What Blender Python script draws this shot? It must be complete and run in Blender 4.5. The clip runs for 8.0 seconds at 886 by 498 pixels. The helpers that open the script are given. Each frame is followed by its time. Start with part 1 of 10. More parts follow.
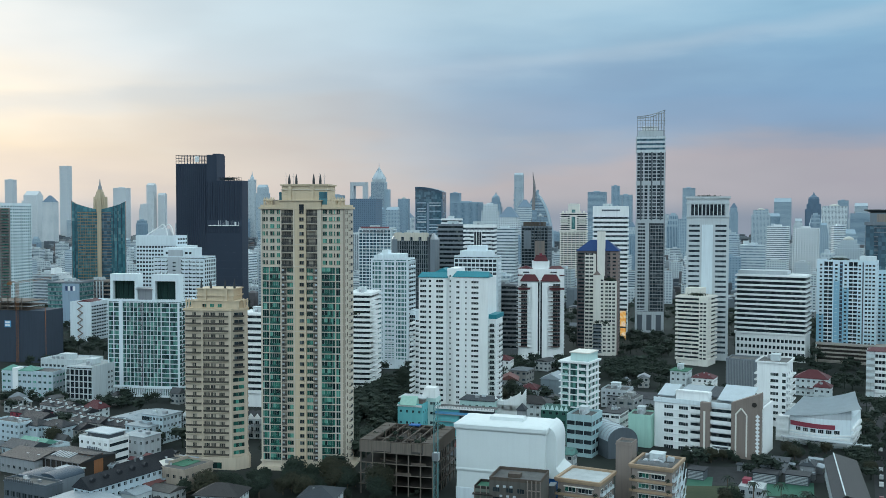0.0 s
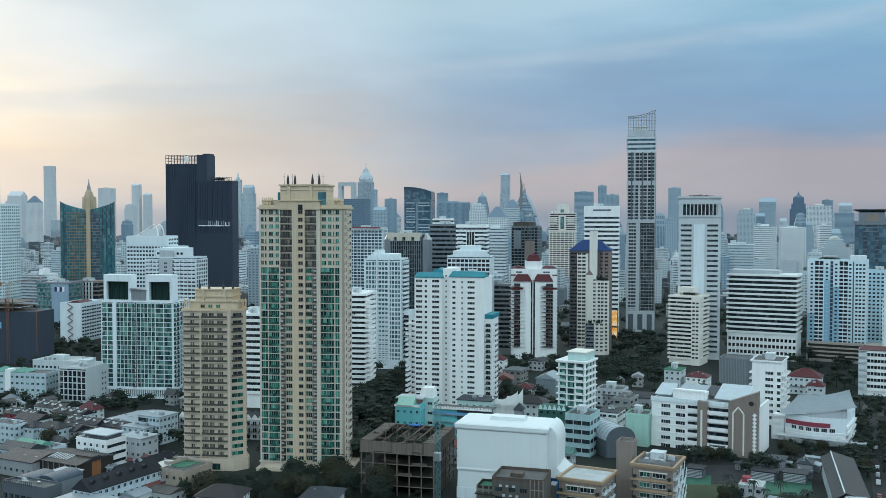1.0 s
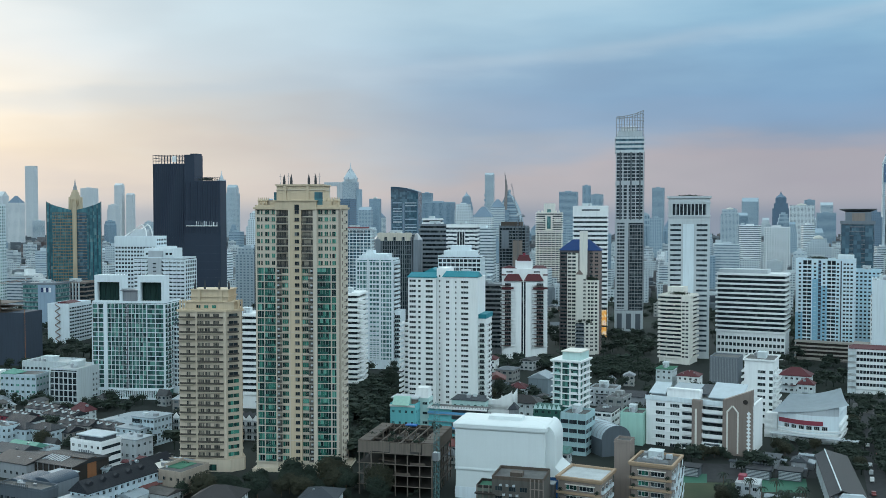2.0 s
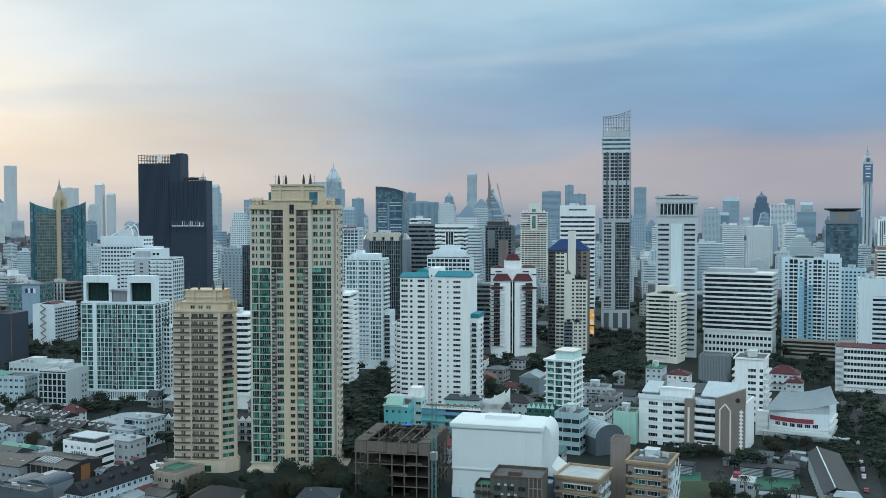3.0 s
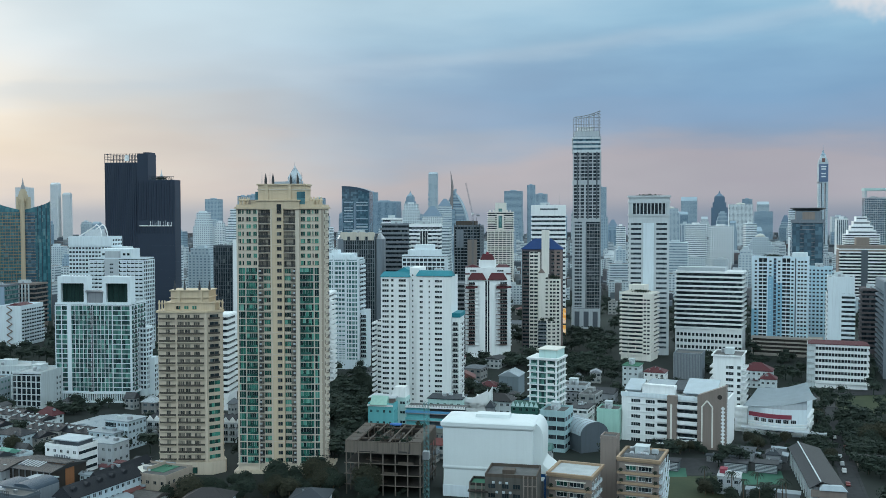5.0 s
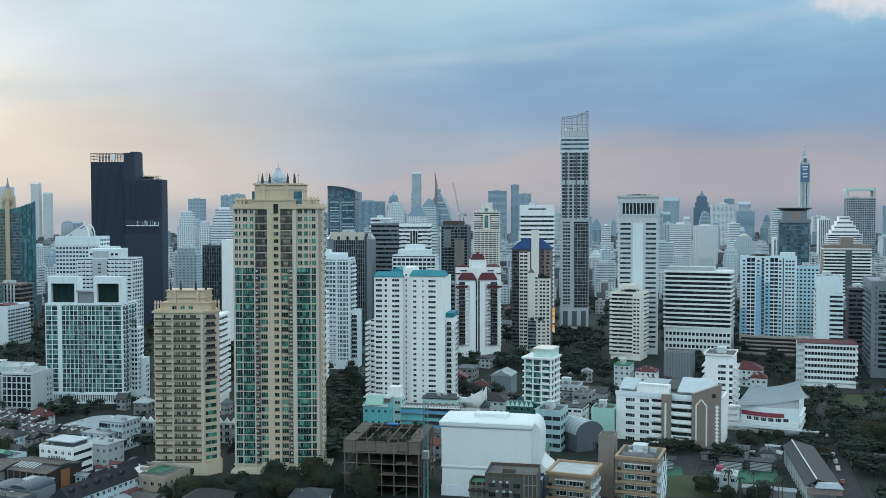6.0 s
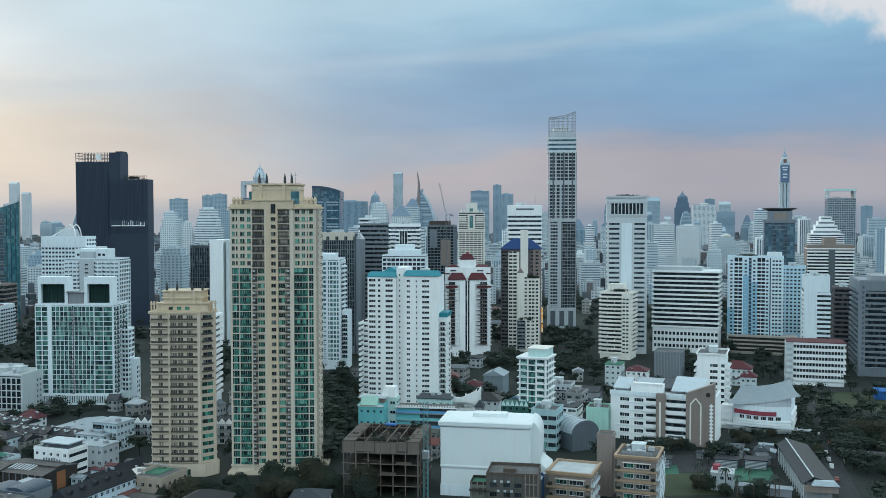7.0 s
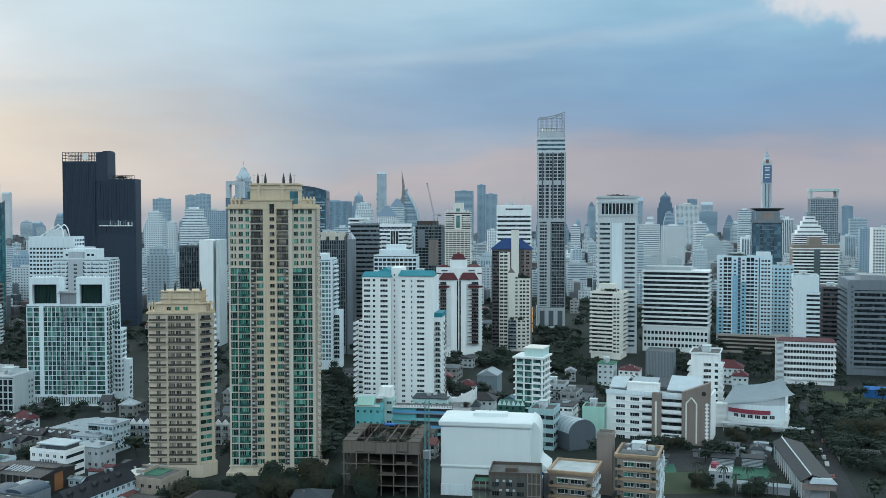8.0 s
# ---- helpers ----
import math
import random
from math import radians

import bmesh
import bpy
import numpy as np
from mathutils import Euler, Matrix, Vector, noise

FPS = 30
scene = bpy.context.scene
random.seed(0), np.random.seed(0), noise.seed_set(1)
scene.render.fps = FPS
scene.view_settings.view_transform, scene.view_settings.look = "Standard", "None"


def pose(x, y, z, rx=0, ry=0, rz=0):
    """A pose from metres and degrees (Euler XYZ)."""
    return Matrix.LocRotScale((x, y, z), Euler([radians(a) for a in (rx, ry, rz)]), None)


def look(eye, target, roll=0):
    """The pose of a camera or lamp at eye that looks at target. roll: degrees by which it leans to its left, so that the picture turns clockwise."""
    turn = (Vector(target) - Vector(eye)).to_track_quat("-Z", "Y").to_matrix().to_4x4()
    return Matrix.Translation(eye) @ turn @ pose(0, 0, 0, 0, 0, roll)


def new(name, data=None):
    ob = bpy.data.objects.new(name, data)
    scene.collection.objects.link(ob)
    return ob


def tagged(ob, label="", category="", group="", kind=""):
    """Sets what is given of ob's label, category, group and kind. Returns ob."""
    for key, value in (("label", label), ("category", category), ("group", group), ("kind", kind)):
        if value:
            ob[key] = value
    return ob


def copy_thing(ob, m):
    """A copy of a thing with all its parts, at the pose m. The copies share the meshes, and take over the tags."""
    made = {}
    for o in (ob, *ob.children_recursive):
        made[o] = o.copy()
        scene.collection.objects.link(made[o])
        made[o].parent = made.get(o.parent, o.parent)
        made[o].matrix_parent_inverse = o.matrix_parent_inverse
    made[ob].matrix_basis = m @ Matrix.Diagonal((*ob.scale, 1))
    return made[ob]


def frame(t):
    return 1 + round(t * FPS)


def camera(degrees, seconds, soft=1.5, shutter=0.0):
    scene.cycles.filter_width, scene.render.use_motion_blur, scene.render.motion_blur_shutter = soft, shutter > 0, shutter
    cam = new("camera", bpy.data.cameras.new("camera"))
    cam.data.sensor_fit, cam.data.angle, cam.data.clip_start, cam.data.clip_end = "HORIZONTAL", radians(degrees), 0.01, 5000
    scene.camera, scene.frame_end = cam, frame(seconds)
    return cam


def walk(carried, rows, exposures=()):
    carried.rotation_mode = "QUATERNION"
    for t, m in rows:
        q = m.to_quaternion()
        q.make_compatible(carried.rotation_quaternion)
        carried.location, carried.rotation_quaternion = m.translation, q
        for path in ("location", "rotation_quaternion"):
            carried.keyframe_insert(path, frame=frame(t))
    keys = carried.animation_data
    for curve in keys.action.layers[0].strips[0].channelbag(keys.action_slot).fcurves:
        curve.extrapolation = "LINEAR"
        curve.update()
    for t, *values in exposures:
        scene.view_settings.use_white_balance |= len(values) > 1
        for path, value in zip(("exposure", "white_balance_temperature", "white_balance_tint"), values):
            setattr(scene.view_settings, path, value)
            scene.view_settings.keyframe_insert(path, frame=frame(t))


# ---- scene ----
cam = camera(49.4, 8.0, soft=0.7)
METRES, EYE, TILT, LEAN, TURN = 52.0, 112.0, 0.0, 0.0, 19.5
ROWS = [
    (0.0, 0.0, 0.0, 0.0, 0.0, -2.05, -0.09),
    (0.5, -0.0594, -0.0022, -0.0001, -0.43, -2.04, -0.05),
    (1.0, -0.1157, -0.0033, 0.0007, -0.88, -2.05, -0.03),
    (1.5, -0.173, -0.0052, 0.0005, -1.38, -2.05, -0.01),
    (3.0, -0.3443, -0.0096, 0.0024, -3.0, -2.07, 0.06),
    (3.5, -0.4073, -0.0104, 0.0023, -3.66, -2.07, 0.08),
    (4.0, -0.4667, -0.0106, 0.002, -4.32, -2.08, 0.09),
    (4.5, -0.5273, -0.0097, 0.0022, -4.91, -2.09, 0.1),
    (6.0, -0.715, -0.0019, 0.0023, -6.54, -2.11, 0.08),
    (6.5, -0.7829, 0.0018, 0.0026, -7.1, -2.11, 0.08),
    (7.0, -0.8588, 0.0076, 0.0034, -7.72, -2.11, 0.07),
    (7.5, -0.931, 0.0136, 0.0028, -8.27, -2.11, 0.07),
    (8.0, -0.9988, 0.0191, 0.0034, -8.79, -2.11, 0.06),
]
walk(cam, [(t, pose(0, 0, EYE, TILT, LEAN, TURN) @ pose(METRES * x, METRES * y, METRES * z, 90 + pitch, roll, yaw)) for t, x, y, z, yaw, pitch, roll in ROWS])


# ---- sky and sun ----
def node(tree, kind, operation="", use_clamp=False, data_type="", blend_type="", sky_type="", sun_disc=None):
    n = tree.nodes.new(kind)
    if operation:
        n.operation = operation
    if use_clamp:
        n.use_clamp = True
    if data_type:
        n.data_type = data_type
    if blend_type:
        n.blend_type = blend_type
    if sky_type:
        n.sky_type = sky_type
    if sun_disc is not None:
        n.sun_disc = sun_disc
    return n


def feed(tree, target, value):
    """Link a socket, or set a constant."""
    if isinstance(value, bpy.types.NodeSocket):
        tree.links.new(value, target)
    else:
        target.default_value = value


def calc(tree, op, a, b=0.0, c=0.0, clamp=False):
    n = node(tree, "ShaderNodeMath", operation=op, use_clamp=clamp)
    for i, v in enumerate((a, b, c)):
        feed(tree, n.inputs[i], v)
    return n.outputs[0]


def blend(tree, fac, a, b, mode="MIX"):
    n = node(tree, "ShaderNodeMix", data_type="RGBA", blend_type=mode)
    feed(tree, n.inputs[0], fac)
    feed(tree, n.inputs[6], a if isinstance(a, bpy.types.NodeSocket) else (*a, 1))
    feed(tree, n.inputs[7], b if isinstance(b, bpy.types.NodeSocket) else (*b, 1))
    return n.outputs[2]


def ramp(tree, fac, stops, smooth=False):
    n = node(tree, "ShaderNodeValToRGB")
    n.color_ramp.interpolation = "EASE" if smooth else "LINEAR"
    el = n.color_ramp.elements
    while len(el) < len(stops):
        el.new(0.5)
    for e, (p, c) in zip(el, stops):
        e.position, e.color = p, (*c, 1) if len(c) == 3 else c
    feed(tree, n.inputs[0], fac)
    return n.outputs[0]


def fractal(tree, vector, scale, detail=3.0, rough=0.55):
    n = node(tree, "ShaderNodeTexNoise")
    n.inputs["Scale"].default_value, n.inputs["Detail"].default_value, n.inputs["Roughness"].default_value = scale, detail, rough
    feed(tree, n.inputs["Vector"], vector)
    return n.outputs[0]


def srgb(r, g, b):
    return tuple(((v / 255) / 12.92 if v <= 10 else ((v / 255 + 0.055) / 1.055) ** 2.4) for v in (r, g, b))


SUN_AZIMUTH, SUN_HEIGHT = 54.0, 14.0  # degrees to the left of +y, and above the horizon, behind the cloud


def make_sky():
    world = bpy.data.worlds.new("evening_sky")
    scene.world = world
    world.use_nodes = True
    t = world.node_tree
    t.nodes.clear()
    coords = node(t, "ShaderNodeTexCoord").outputs["Generated"]
    sep = node(t, "ShaderNodeSeparateXYZ")
    feed(t, sep.inputs[0], coords)
    dx, dy, dz = sep.outputs
    azimuth = calc(t, "MULTIPLY", calc(t, "ARCTAN2", calc(t, "MULTIPLY", dx, -1.0), dy), 180 / math.pi)
    height = calc(t, "MULTIPLY", calc(t, "ARCSINE", dz), 180 / math.pi)
    # cloud banks drawn out along the horizon
    stretch = node(t, "ShaderNodeVectorMath", operation="MULTIPLY")
    feed(t, stretch.inputs[0], coords)
    stretch.inputs[1].default_value = (1.0, 1.0, 5.0)
    cloud = fractal(t, stretch.outputs[0], 2.6, 5.0, 0.5)
    wisp = fractal(t, stretch.outputs[0], 9.0, 4.0, 0.5)
    sway = calc(t, "ADD", calc(t, "MULTIPLY", calc(t, "SUBTRACT", cloud, 0.5), 9.0), calc(t, "MULTIPLY", calc(t, "SUBTRACT", wisp, 0.5), 2.2))
    level = calc(t, "ADD", height, sway)
    up = calc(t, "DIVIDE", level, 90.0, clamp=True)
    # evening cloud away from the sun: mauve haze at the horizon, blue-grey bank, paler above it
    # bright ring above the view, added to light the facades; the zenith is dimmer
    cool = ramp(t, up, [(0.0, srgb(181, 181, 190)), (0.028, srgb(179, 177, 188)), (0.05, srgb(146, 170, 198)), (0.085, srgb(128, 172, 207)),
                        (0.115, srgb(150, 194, 222)), (0.16, srgb(188, 220, 236)), (0.22, (2.00, 2.58, 2.84)), (0.34, (2.02, 2.58, 2.82)), (0.52, (0.76, 0.98, 1.07)), (1.0, (0.30, 0.39, 0.43))])
    warm = ramp(t, up, [(0.0, srgb(226, 222, 220)), (0.04, srgb(252, 240, 220)), (0.075, srgb(255, 250, 238)), (0.11, srgb(240, 246, 248)),
                        (0.15, srgb(214, 232, 242)), (0.22, (2.00, 2.58, 2.84)), (0.34, (2.02, 2.58, 2.82)), (0.52, (0.76, 0.98, 1.07)), (1.0, (0.30, 0.39, 0.43))])
    away = calc(t, "ABSOLUTE", calc(t, "SUBTRACT", calc(t, "ADD", azimuth, calc(t, "MULTIPLY", sway, 0.8)), SUN_AZIMUTH))
    near_sun = ramp(t, calc(t, "DIVIDE", away, 90.0, clamp=True), [(0.0, (1, 1, 1)), (0.12, (0.96, 0.96, 0.96)), (0.24, (0.62, 0.62, 0.62)), (0.40, (0.20, 0.20, 0.20)), (0.62, (0, 0, 0)), (1.0, (0, 0, 0))])
    colour = blend(t, near_sun, cool, warm)
    haze = ramp(t, calc(t, "DIVIDE", calc(t, "ADD", height, 6.0), 10.0, clamp=True), [(0.0, (1, 1, 1)), (0.57, (1, 1, 1)), (0.72, (0, 0, 0)), (1.0, (0, 0, 0))], True)
    colour = blend(t, calc(t, "MULTIPLY", haze, 0.82), colour, blend(t, near_sun, srgb(138, 154, 174), srgb(190, 198, 206)))
    # the flat-based blue bank, darkest just above its lower edge, and a paler band slanting over it
    ragged = calc(t, "ADD", height, calc(t, "MULTIPLY", calc(t, "SUBTRACT", wisp, 0.5), 1.5))
    bank = ramp(t, calc(t, "DIVIDE", ragged, 15.0, clamp=True), [(0.0, (0, 0, 0)), (0.30, (0, 0, 0)), (0.36, (0.9, 0.9, 0.9)), (0.45, (1, 1, 1)), (0.62, (0.35, 0.35, 0.35)), (0.75, (0, 0, 0))])
    side = ramp(t, calc(t, "DIVIDE", calc(t, "ADD", azimuth, 30.0), 60.0, clamp=True), [(0.0, (1, 1, 1)), (0.66, (1, 1, 1)), (0.90, (0, 0, 0))], True)
    colour = blend(t, calc(t, "MULTIPLY", calc(t, "MULTIPLY", bank, side), 0.52), colour, srgb(134, 169, 206))
    slant = calc(t, "ADD", calc(t, "SUBTRACT", ragged, 8.3), calc(t, "MULTIPLY", calc(t, "SUBTRACT", azimuth, 20.0), 0.10))
    pale = ramp(t, calc(t, "ADD", calc(t, "DIVIDE", slant, 5.0), 0.5, clamp=True), [(0.0, (0, 0, 0)), (0.30, (0, 0, 0)), (0.5, (1, 1, 1)), (0.66, (0, 0, 0))], True)
    colour = blend(t, calc(t, "MULTIPLY", calc(t, "MULTIPLY", pale, cloud), 0.7), colour, srgb(192, 212, 228))
    # soft drawn-out streaks through the whole bank
    drawn = node(t, "ShaderNodeVectorMath", operation="MULTIPLY")
    feed(t, drawn.inputs[0], coords)
    drawn.inputs[1].default_value = (1.0, 1.0, 3.2)
    veil = ramp(t, fractal(t, drawn.outputs[0], 4.2, 3.0, 0.5), [(0.0, (0.94, 0.945, 0.95)), (0.36, (0.955, 0.96, 0.965)), (0.64, (1.05, 1.045, 1.04)), (1.0, (1.07, 1.06, 1.05))], True)
    colour = blend(t, 1.0, colour, veil, "MULTIPLY")
    # a pale cloud standing over the far right
    ax = calc(t, "DIVIDE", calc(t, "ADD", azimuth, 15.0), 10.0)
    ay = calc(t, "DIVIDE", calc(t, "SUBTRACT", height, 13.5), 3.9)
    off = calc(t, "SQRT", calc(t, "ADD", calc(t, "MULTIPLY", ax, ax), calc(t, "MULTIPLY", ay, ay)))
    off = calc(t, "ADD", off, calc(t, "MULTIPLY", calc(t, "SUBTRACT", fractal(t, coords, 14.0, 4.0), 0.5), 1.3))
    puff = ramp(t, off, [(0.0, (1, 1, 1)), (0.75, (0.9, 0.9, 0.9)), (1.0, (0, 0, 0))], True)
    colour = blend(t, calc(t, "MULTIPLY", puff, 0.85), colour, srgb(238, 236, 238))
    air = node(t, "ShaderNodeTexSky", sky_type="NISHITA", sun_disc=False)
    air.sun_elevation, air.sun_rotation = radians(SUN_HEIGHT), radians(-SUN_AZIMUTH)
    air.air_density, air.dust_density = 1.5, 3.0
    clear = node(t, "ShaderNodeBackground")
    clear.inputs[1].default_value = 0.05
    feed(t, clear.inputs[0], air.outputs[0])
    overcast = node(t, "ShaderNodeBackground")
    overcast.inputs[1].default_value = 0.96
    feed(t, overcast.inputs[0], colour)
    both = node(t, "ShaderNodeMixShader")
    both.inputs[0].default_value = 0.93
    feed(t, both.inputs[1], clear.outputs[0])
    feed(t, both.inputs[2], overcast.outputs[0])
    out = node(t, "ShaderNodeOutputWorld")
    feed(t, out.inputs[0], both.outputs[0])


make_sky()
sun = new("sun", bpy.data.lights.new("sun", "SUN"))
sun.data.energy, sun.data.angle, sun.data.color = 0.7, radians(25), (1.0, 0.90, 0.78)
a, e = radians(SUN_AZIMUTH), radians(SUN_HEIGHT)
sun.matrix_world = look((-math.sin(a) * math.cos(e), math.cos(a) * math.cos(e), math.sin(e)), (0, 0, 0))
scene.view_settings.exposure = 0.0


# ---- materials ----
def surface(name, rough=0.6, metal=0.0):
    m = bpy.data.materials.new(name)
    m.use_nodes = True
    t = m.node_tree
    b = t.nodes["Principled BSDF"]
    b.inputs["Roughness"].default_value, b.inputs["Metallic"].default_value = rough, metal
    b.inputs["Specular IOR Level"].default_value = 0.25
    return m, t, b


def place(tree, scale=(1, 1, 1)):
    n = node(tree, "ShaderNodeVectorMath", operation="MULTIPLY")
    feed(tree, n.inputs[0], node(tree, "ShaderNodeNewGeometry").outputs["Position"])
    n.inputs[1].default_value = scale
    return n.outputs[0]


def paint(name, colour, rough=0.7, dirt=0.35, grain=0.6, metal=0.0):
    """Painted render or concrete: uneven coat, rain streaks and fine roughness."""
    m, t, b = surface(name, rough, metal)
    coat = fractal(t, place(t), 0.12, 4.0)
    streak = fractal(t, place(t, (0.9, 0.9, 0.05)), 1.0, 4.0, 0.6)
    spots = fractal(t, place(t), 1.7, 3.0)
    c = blend(t, calc(t, "MULTIPLY", coat, 0.35), colour, tuple(v * 0.75 for v in colour))
    wear = ramp(t, streak, [(0.0, (0, 0, 0)), (0.45, (0, 0, 0)), (0.75, (1, 1, 1)), (1, (1, 1, 1))])
    c = blend(t, calc(t, "MULTIPLY", wear, dirt), c, tuple(v * 0.45 + 0.01 for v in colour))
    c = blend(t, calc(t, "MULTIPLY", spots, 0.16), c, tuple(v * 0.6 for v in colour))
    feed(t, b.inputs["Base Color"], c)
    bump = node(t, "ShaderNodeBump")
    bump.inputs["Strength"].default_value, bump.inputs["Distance"].default_value = grain * 0.4, 0.05
    feed(t, bump.inputs["Height"], spots)
    feed(t, b.inputs["Normal"], bump.outputs[0])
    return m


def glazing(name, stops, cell=None, rough=0.12, spec=0.5):
    """Window glass: each pane of its own darkness, with blinds and curtains behind some. cell: the size of a pane on a large sheet."""
    m, t, b = surface(name, rough)
    if cell:
        coords = node(t, "ShaderNodeTexCoord").outputs["Object"]
        s = node(t, "ShaderNodeVectorMath", operation="SNAP")
        shift = node(t, "ShaderNodeVectorMath", operation="ADD")
        feed(t, shift.inputs[0], coords)
        shift.inputs[1].default_value = (0.03, 0.03, 0.03)
        feed(t, s.inputs[0], shift.outputs[0])
        s.inputs[1].default_value = cell
        own = node(t, "ShaderNodeVectorMath", operation="ADD")
        feed(t, own.inputs[0], s.outputs[0])
        feed(t, own.inputs[1], calc(t, "MULTIPLY", node(t, "ShaderNodeObjectInfo").outputs["Random"], 91.0))
        s = own
        w = node(t, "ShaderNodeTexWhiteNoise")
        feed(t, w.inputs[0], s.outputs[0])
        chance = w.outputs[0]
    else:
        chance = node(t, "ShaderNodeObjectInfo").outputs["Random"]
    c = ramp(t, chance, stops)
    c = blend(t, calc(t, "MULTIPLY", fractal(t, place(t), 0.35), 0.4), c, (0.02, 0.03, 0.035))
    feed(t, b.inputs["Base Color"], c)
    b.inputs["Specular IOR Level"].default_value = spec
    wobble = node(t, "ShaderNodeBump")
    wobble.inputs["Strength"].default_value, wobble.inputs["Distance"].default_value = 0.08, 0.05
    feed(t, wobble.inputs["Height"], fractal(t, place(t), 0.5, 2.0))
    feed(t, b.inputs["Normal"], wobble.outputs[0])
    return m


def island_paint(name, stops, rough=0.7):
    """A coat that changes from piece to piece of one mesh."""
    m, t, b = surface(name, rough)
    c = ramp(t, node(t, "ShaderNodeNewGeometry").outputs["Random Per Island"], stops)
    c = blend(t, calc(t, "MULTIPLY", fractal(t, place(t), 0.3, 4.0), 0.5), c, (0.03, 0.03, 0.03))
    feed(t, b.inputs["Base Color"], c)
    return m


def object_paint(name, stops, rough=0.75, dirt=0.5):
    """A coat that changes from thing to thing, weathered."""
    m, t, b = surface(name, rough)
    c = ramp(t, node(t, "ShaderNodeObjectInfo").outputs["Random"], stops)
    streak = fractal(t, place(t, (0.9, 0.9, 0.06)), 1.0, 4.0, 0.6)
    wear = ramp(t, streak, [(0, (0, 0, 0)), (0.45, (0, 0, 0)), (0.75, (1, 1, 1)), (1, (1, 1, 1))])
    c = blend(t, calc(t, "MULTIPLY", wear, dirt), c, (0.09, 0.09, 0.085))
    c = blend(t, calc(t, "MULTIPLY", fractal(t, place(t), 0.9, 4.0), 0.3), c, (0.12, 0.12, 0.12))
    feed(t, b.inputs["Base Color"], c)
    return m


def roofing(name, colour, ridge=0.3, rough=0.6):
    """Roof sheet or tile: courses down the slope, rust and moss."""
    m, t, b = surface(name, rough)
    patch = fractal(t, place(t), 0.25, 5.0, 0.65)
    fine = fractal(t, place(t), 2.5, 3.0)
    c = blend(t, calc(t, "MULTIPLY", patch, 0.75), colour, tuple(v * 0.5 for v in colour))
    c = blend(t, calc(t, "MULTIPLY", fine, 0.4), c, tuple(v * 0.8 + 0.012 for v in colour))
    feed(t, b.inputs["Base Color"], c)
    wave = node(t, "ShaderNodeTexWave")
    wave.inputs["Scale"].default_value = 1.0 / ridge
    feed(t, wave.inputs[0], node(t, "ShaderNodeTexCoord").outputs["Object"])
    bump = node(t, "ShaderNodeBump")
    bump.inputs["Strength"].default_value, bump.inputs["Distance"].default_value = 0.3, 0.06
    feed(t, bump.inputs["Height"], wave.outputs[0])
    feed(t, b.inputs["Normal"], bump.outputs[0])
    return m


def foliage(name, dark, light):
    m, t, b = surface(name, 0.75)
    r = node(t, "ShaderNodeNewGeometry").outputs["Random Per Island"]
    c = ramp(t, r, [(0, dark), (0.55, tuple((p + q) / 2 for p, q in zip(dark, light))), (1, light)])
    c = blend(t, node(t, "ShaderNodeObjectInfo").outputs["Random"], c, blend(t, 0.45, c, dark))
    feed(t, b.inputs["Base Color"], c)
    b.inputs["Specular IOR Level"].default_value = 0.15
    return m


def earth(name, stops, scale=0.05):
    m, t, b = surface(name, 0.9)
    c = ramp(t, fractal(t, place(t), scale, 6.0, 0.6), stops)
    c = blend(t, calc(t, "MULTIPLY", fractal(t, place(t), scale * 14, 4.0), 0.5), c, tuple(v * 0.45 for v in stops[0][1]))
    feed(t, b.inputs["Base Color"], c)
    return m


WHITE = paint("white_render", (0.85, 0.87, 0.87), dirt=0.22)
WHITE_COOL = paint("cool_white_render", (0.73, 0.81, 0.85), dirt=0.26)
# weathered white walls at the left, blue shade put into their colour
WALL_SHADE_BLUE = paint("weathered_shade_blue_render", (0.50, 0.60, 0.655), dirt=0.4)
WHITE_OLD = paint("weathered_white_render", (0.58, 0.64, 0.66), dirt=0.45)
PALE_GREY = paint("pale_grey_render", (0.48, 0.52, 0.55), dirt=0.35)
STONE = paint("pale_stone_cladding", (0.56, 0.60, 0.62), dirt=0.3)
RAIL = paint("dark_bronze_rail", (0.075, 0.066, 0.056), rough=0.5, dirt=0.5)
GREY = paint("grey_concrete", (0.30, 0.32, 0.34), dirt=0.4)
DARK_GREY = paint("dark_grey_cladding", (0.10, 0.12, 0.14), rough=0.5)
MID_GREY = paint("mid_grey_cladding", (0.19, 0.22, 0.25), rough=0.5)
CREAM = paint("cream_render", (0.76, 0.73, 0.67), dirt=0.3)
CARAMEL = paint("caramel_render", (0.38, 0.27, 0.18), dirt=0.3)
TAUPE = paint("taupe_render", (0.27, 0.225, 0.20), dirt=0.45)
TAN = paint("yellow_tan_render", (0.62, 0.50, 0.355), dirt=0.3)
TAN_LIGHT = paint("pale_tan_render", (0.63, 0.555, 0.46), dirt=0.25)
TAN_BROWN = paint("weathered_tan_render", (0.37, 0.31, 0.255), dirt=0.4)
TAN_DIM = paint("dull_tan_render", (0.60, 0.51, 0.405), dirt=0.3)
BROWN = paint("brown_render", (0.25, 0.205, 0.18), dirt=0.3)
SOOT = paint("sooty_concrete", (0.105, 0.10, 0.09), dirt=0.7)
BEIGE = paint("beige_render", (0.60, 0.55, 0.47), dirt=0.35)
ROSE = paint("rose_brown_render", (0.25, 0.19, 0.175), dirt=0.3)
MAUVE = paint("dark_mauve_render", (0.115, 0.10, 0.105), dirt=0.3)
PLANTER = paint("dark_red_brown_planter", (0.10, 0.055, 0.05), dirt=0.3)
RAW = paint("raw_stained_concrete", (0.098, 0.077, 0.063), dirt=0.7, grain=1.2)
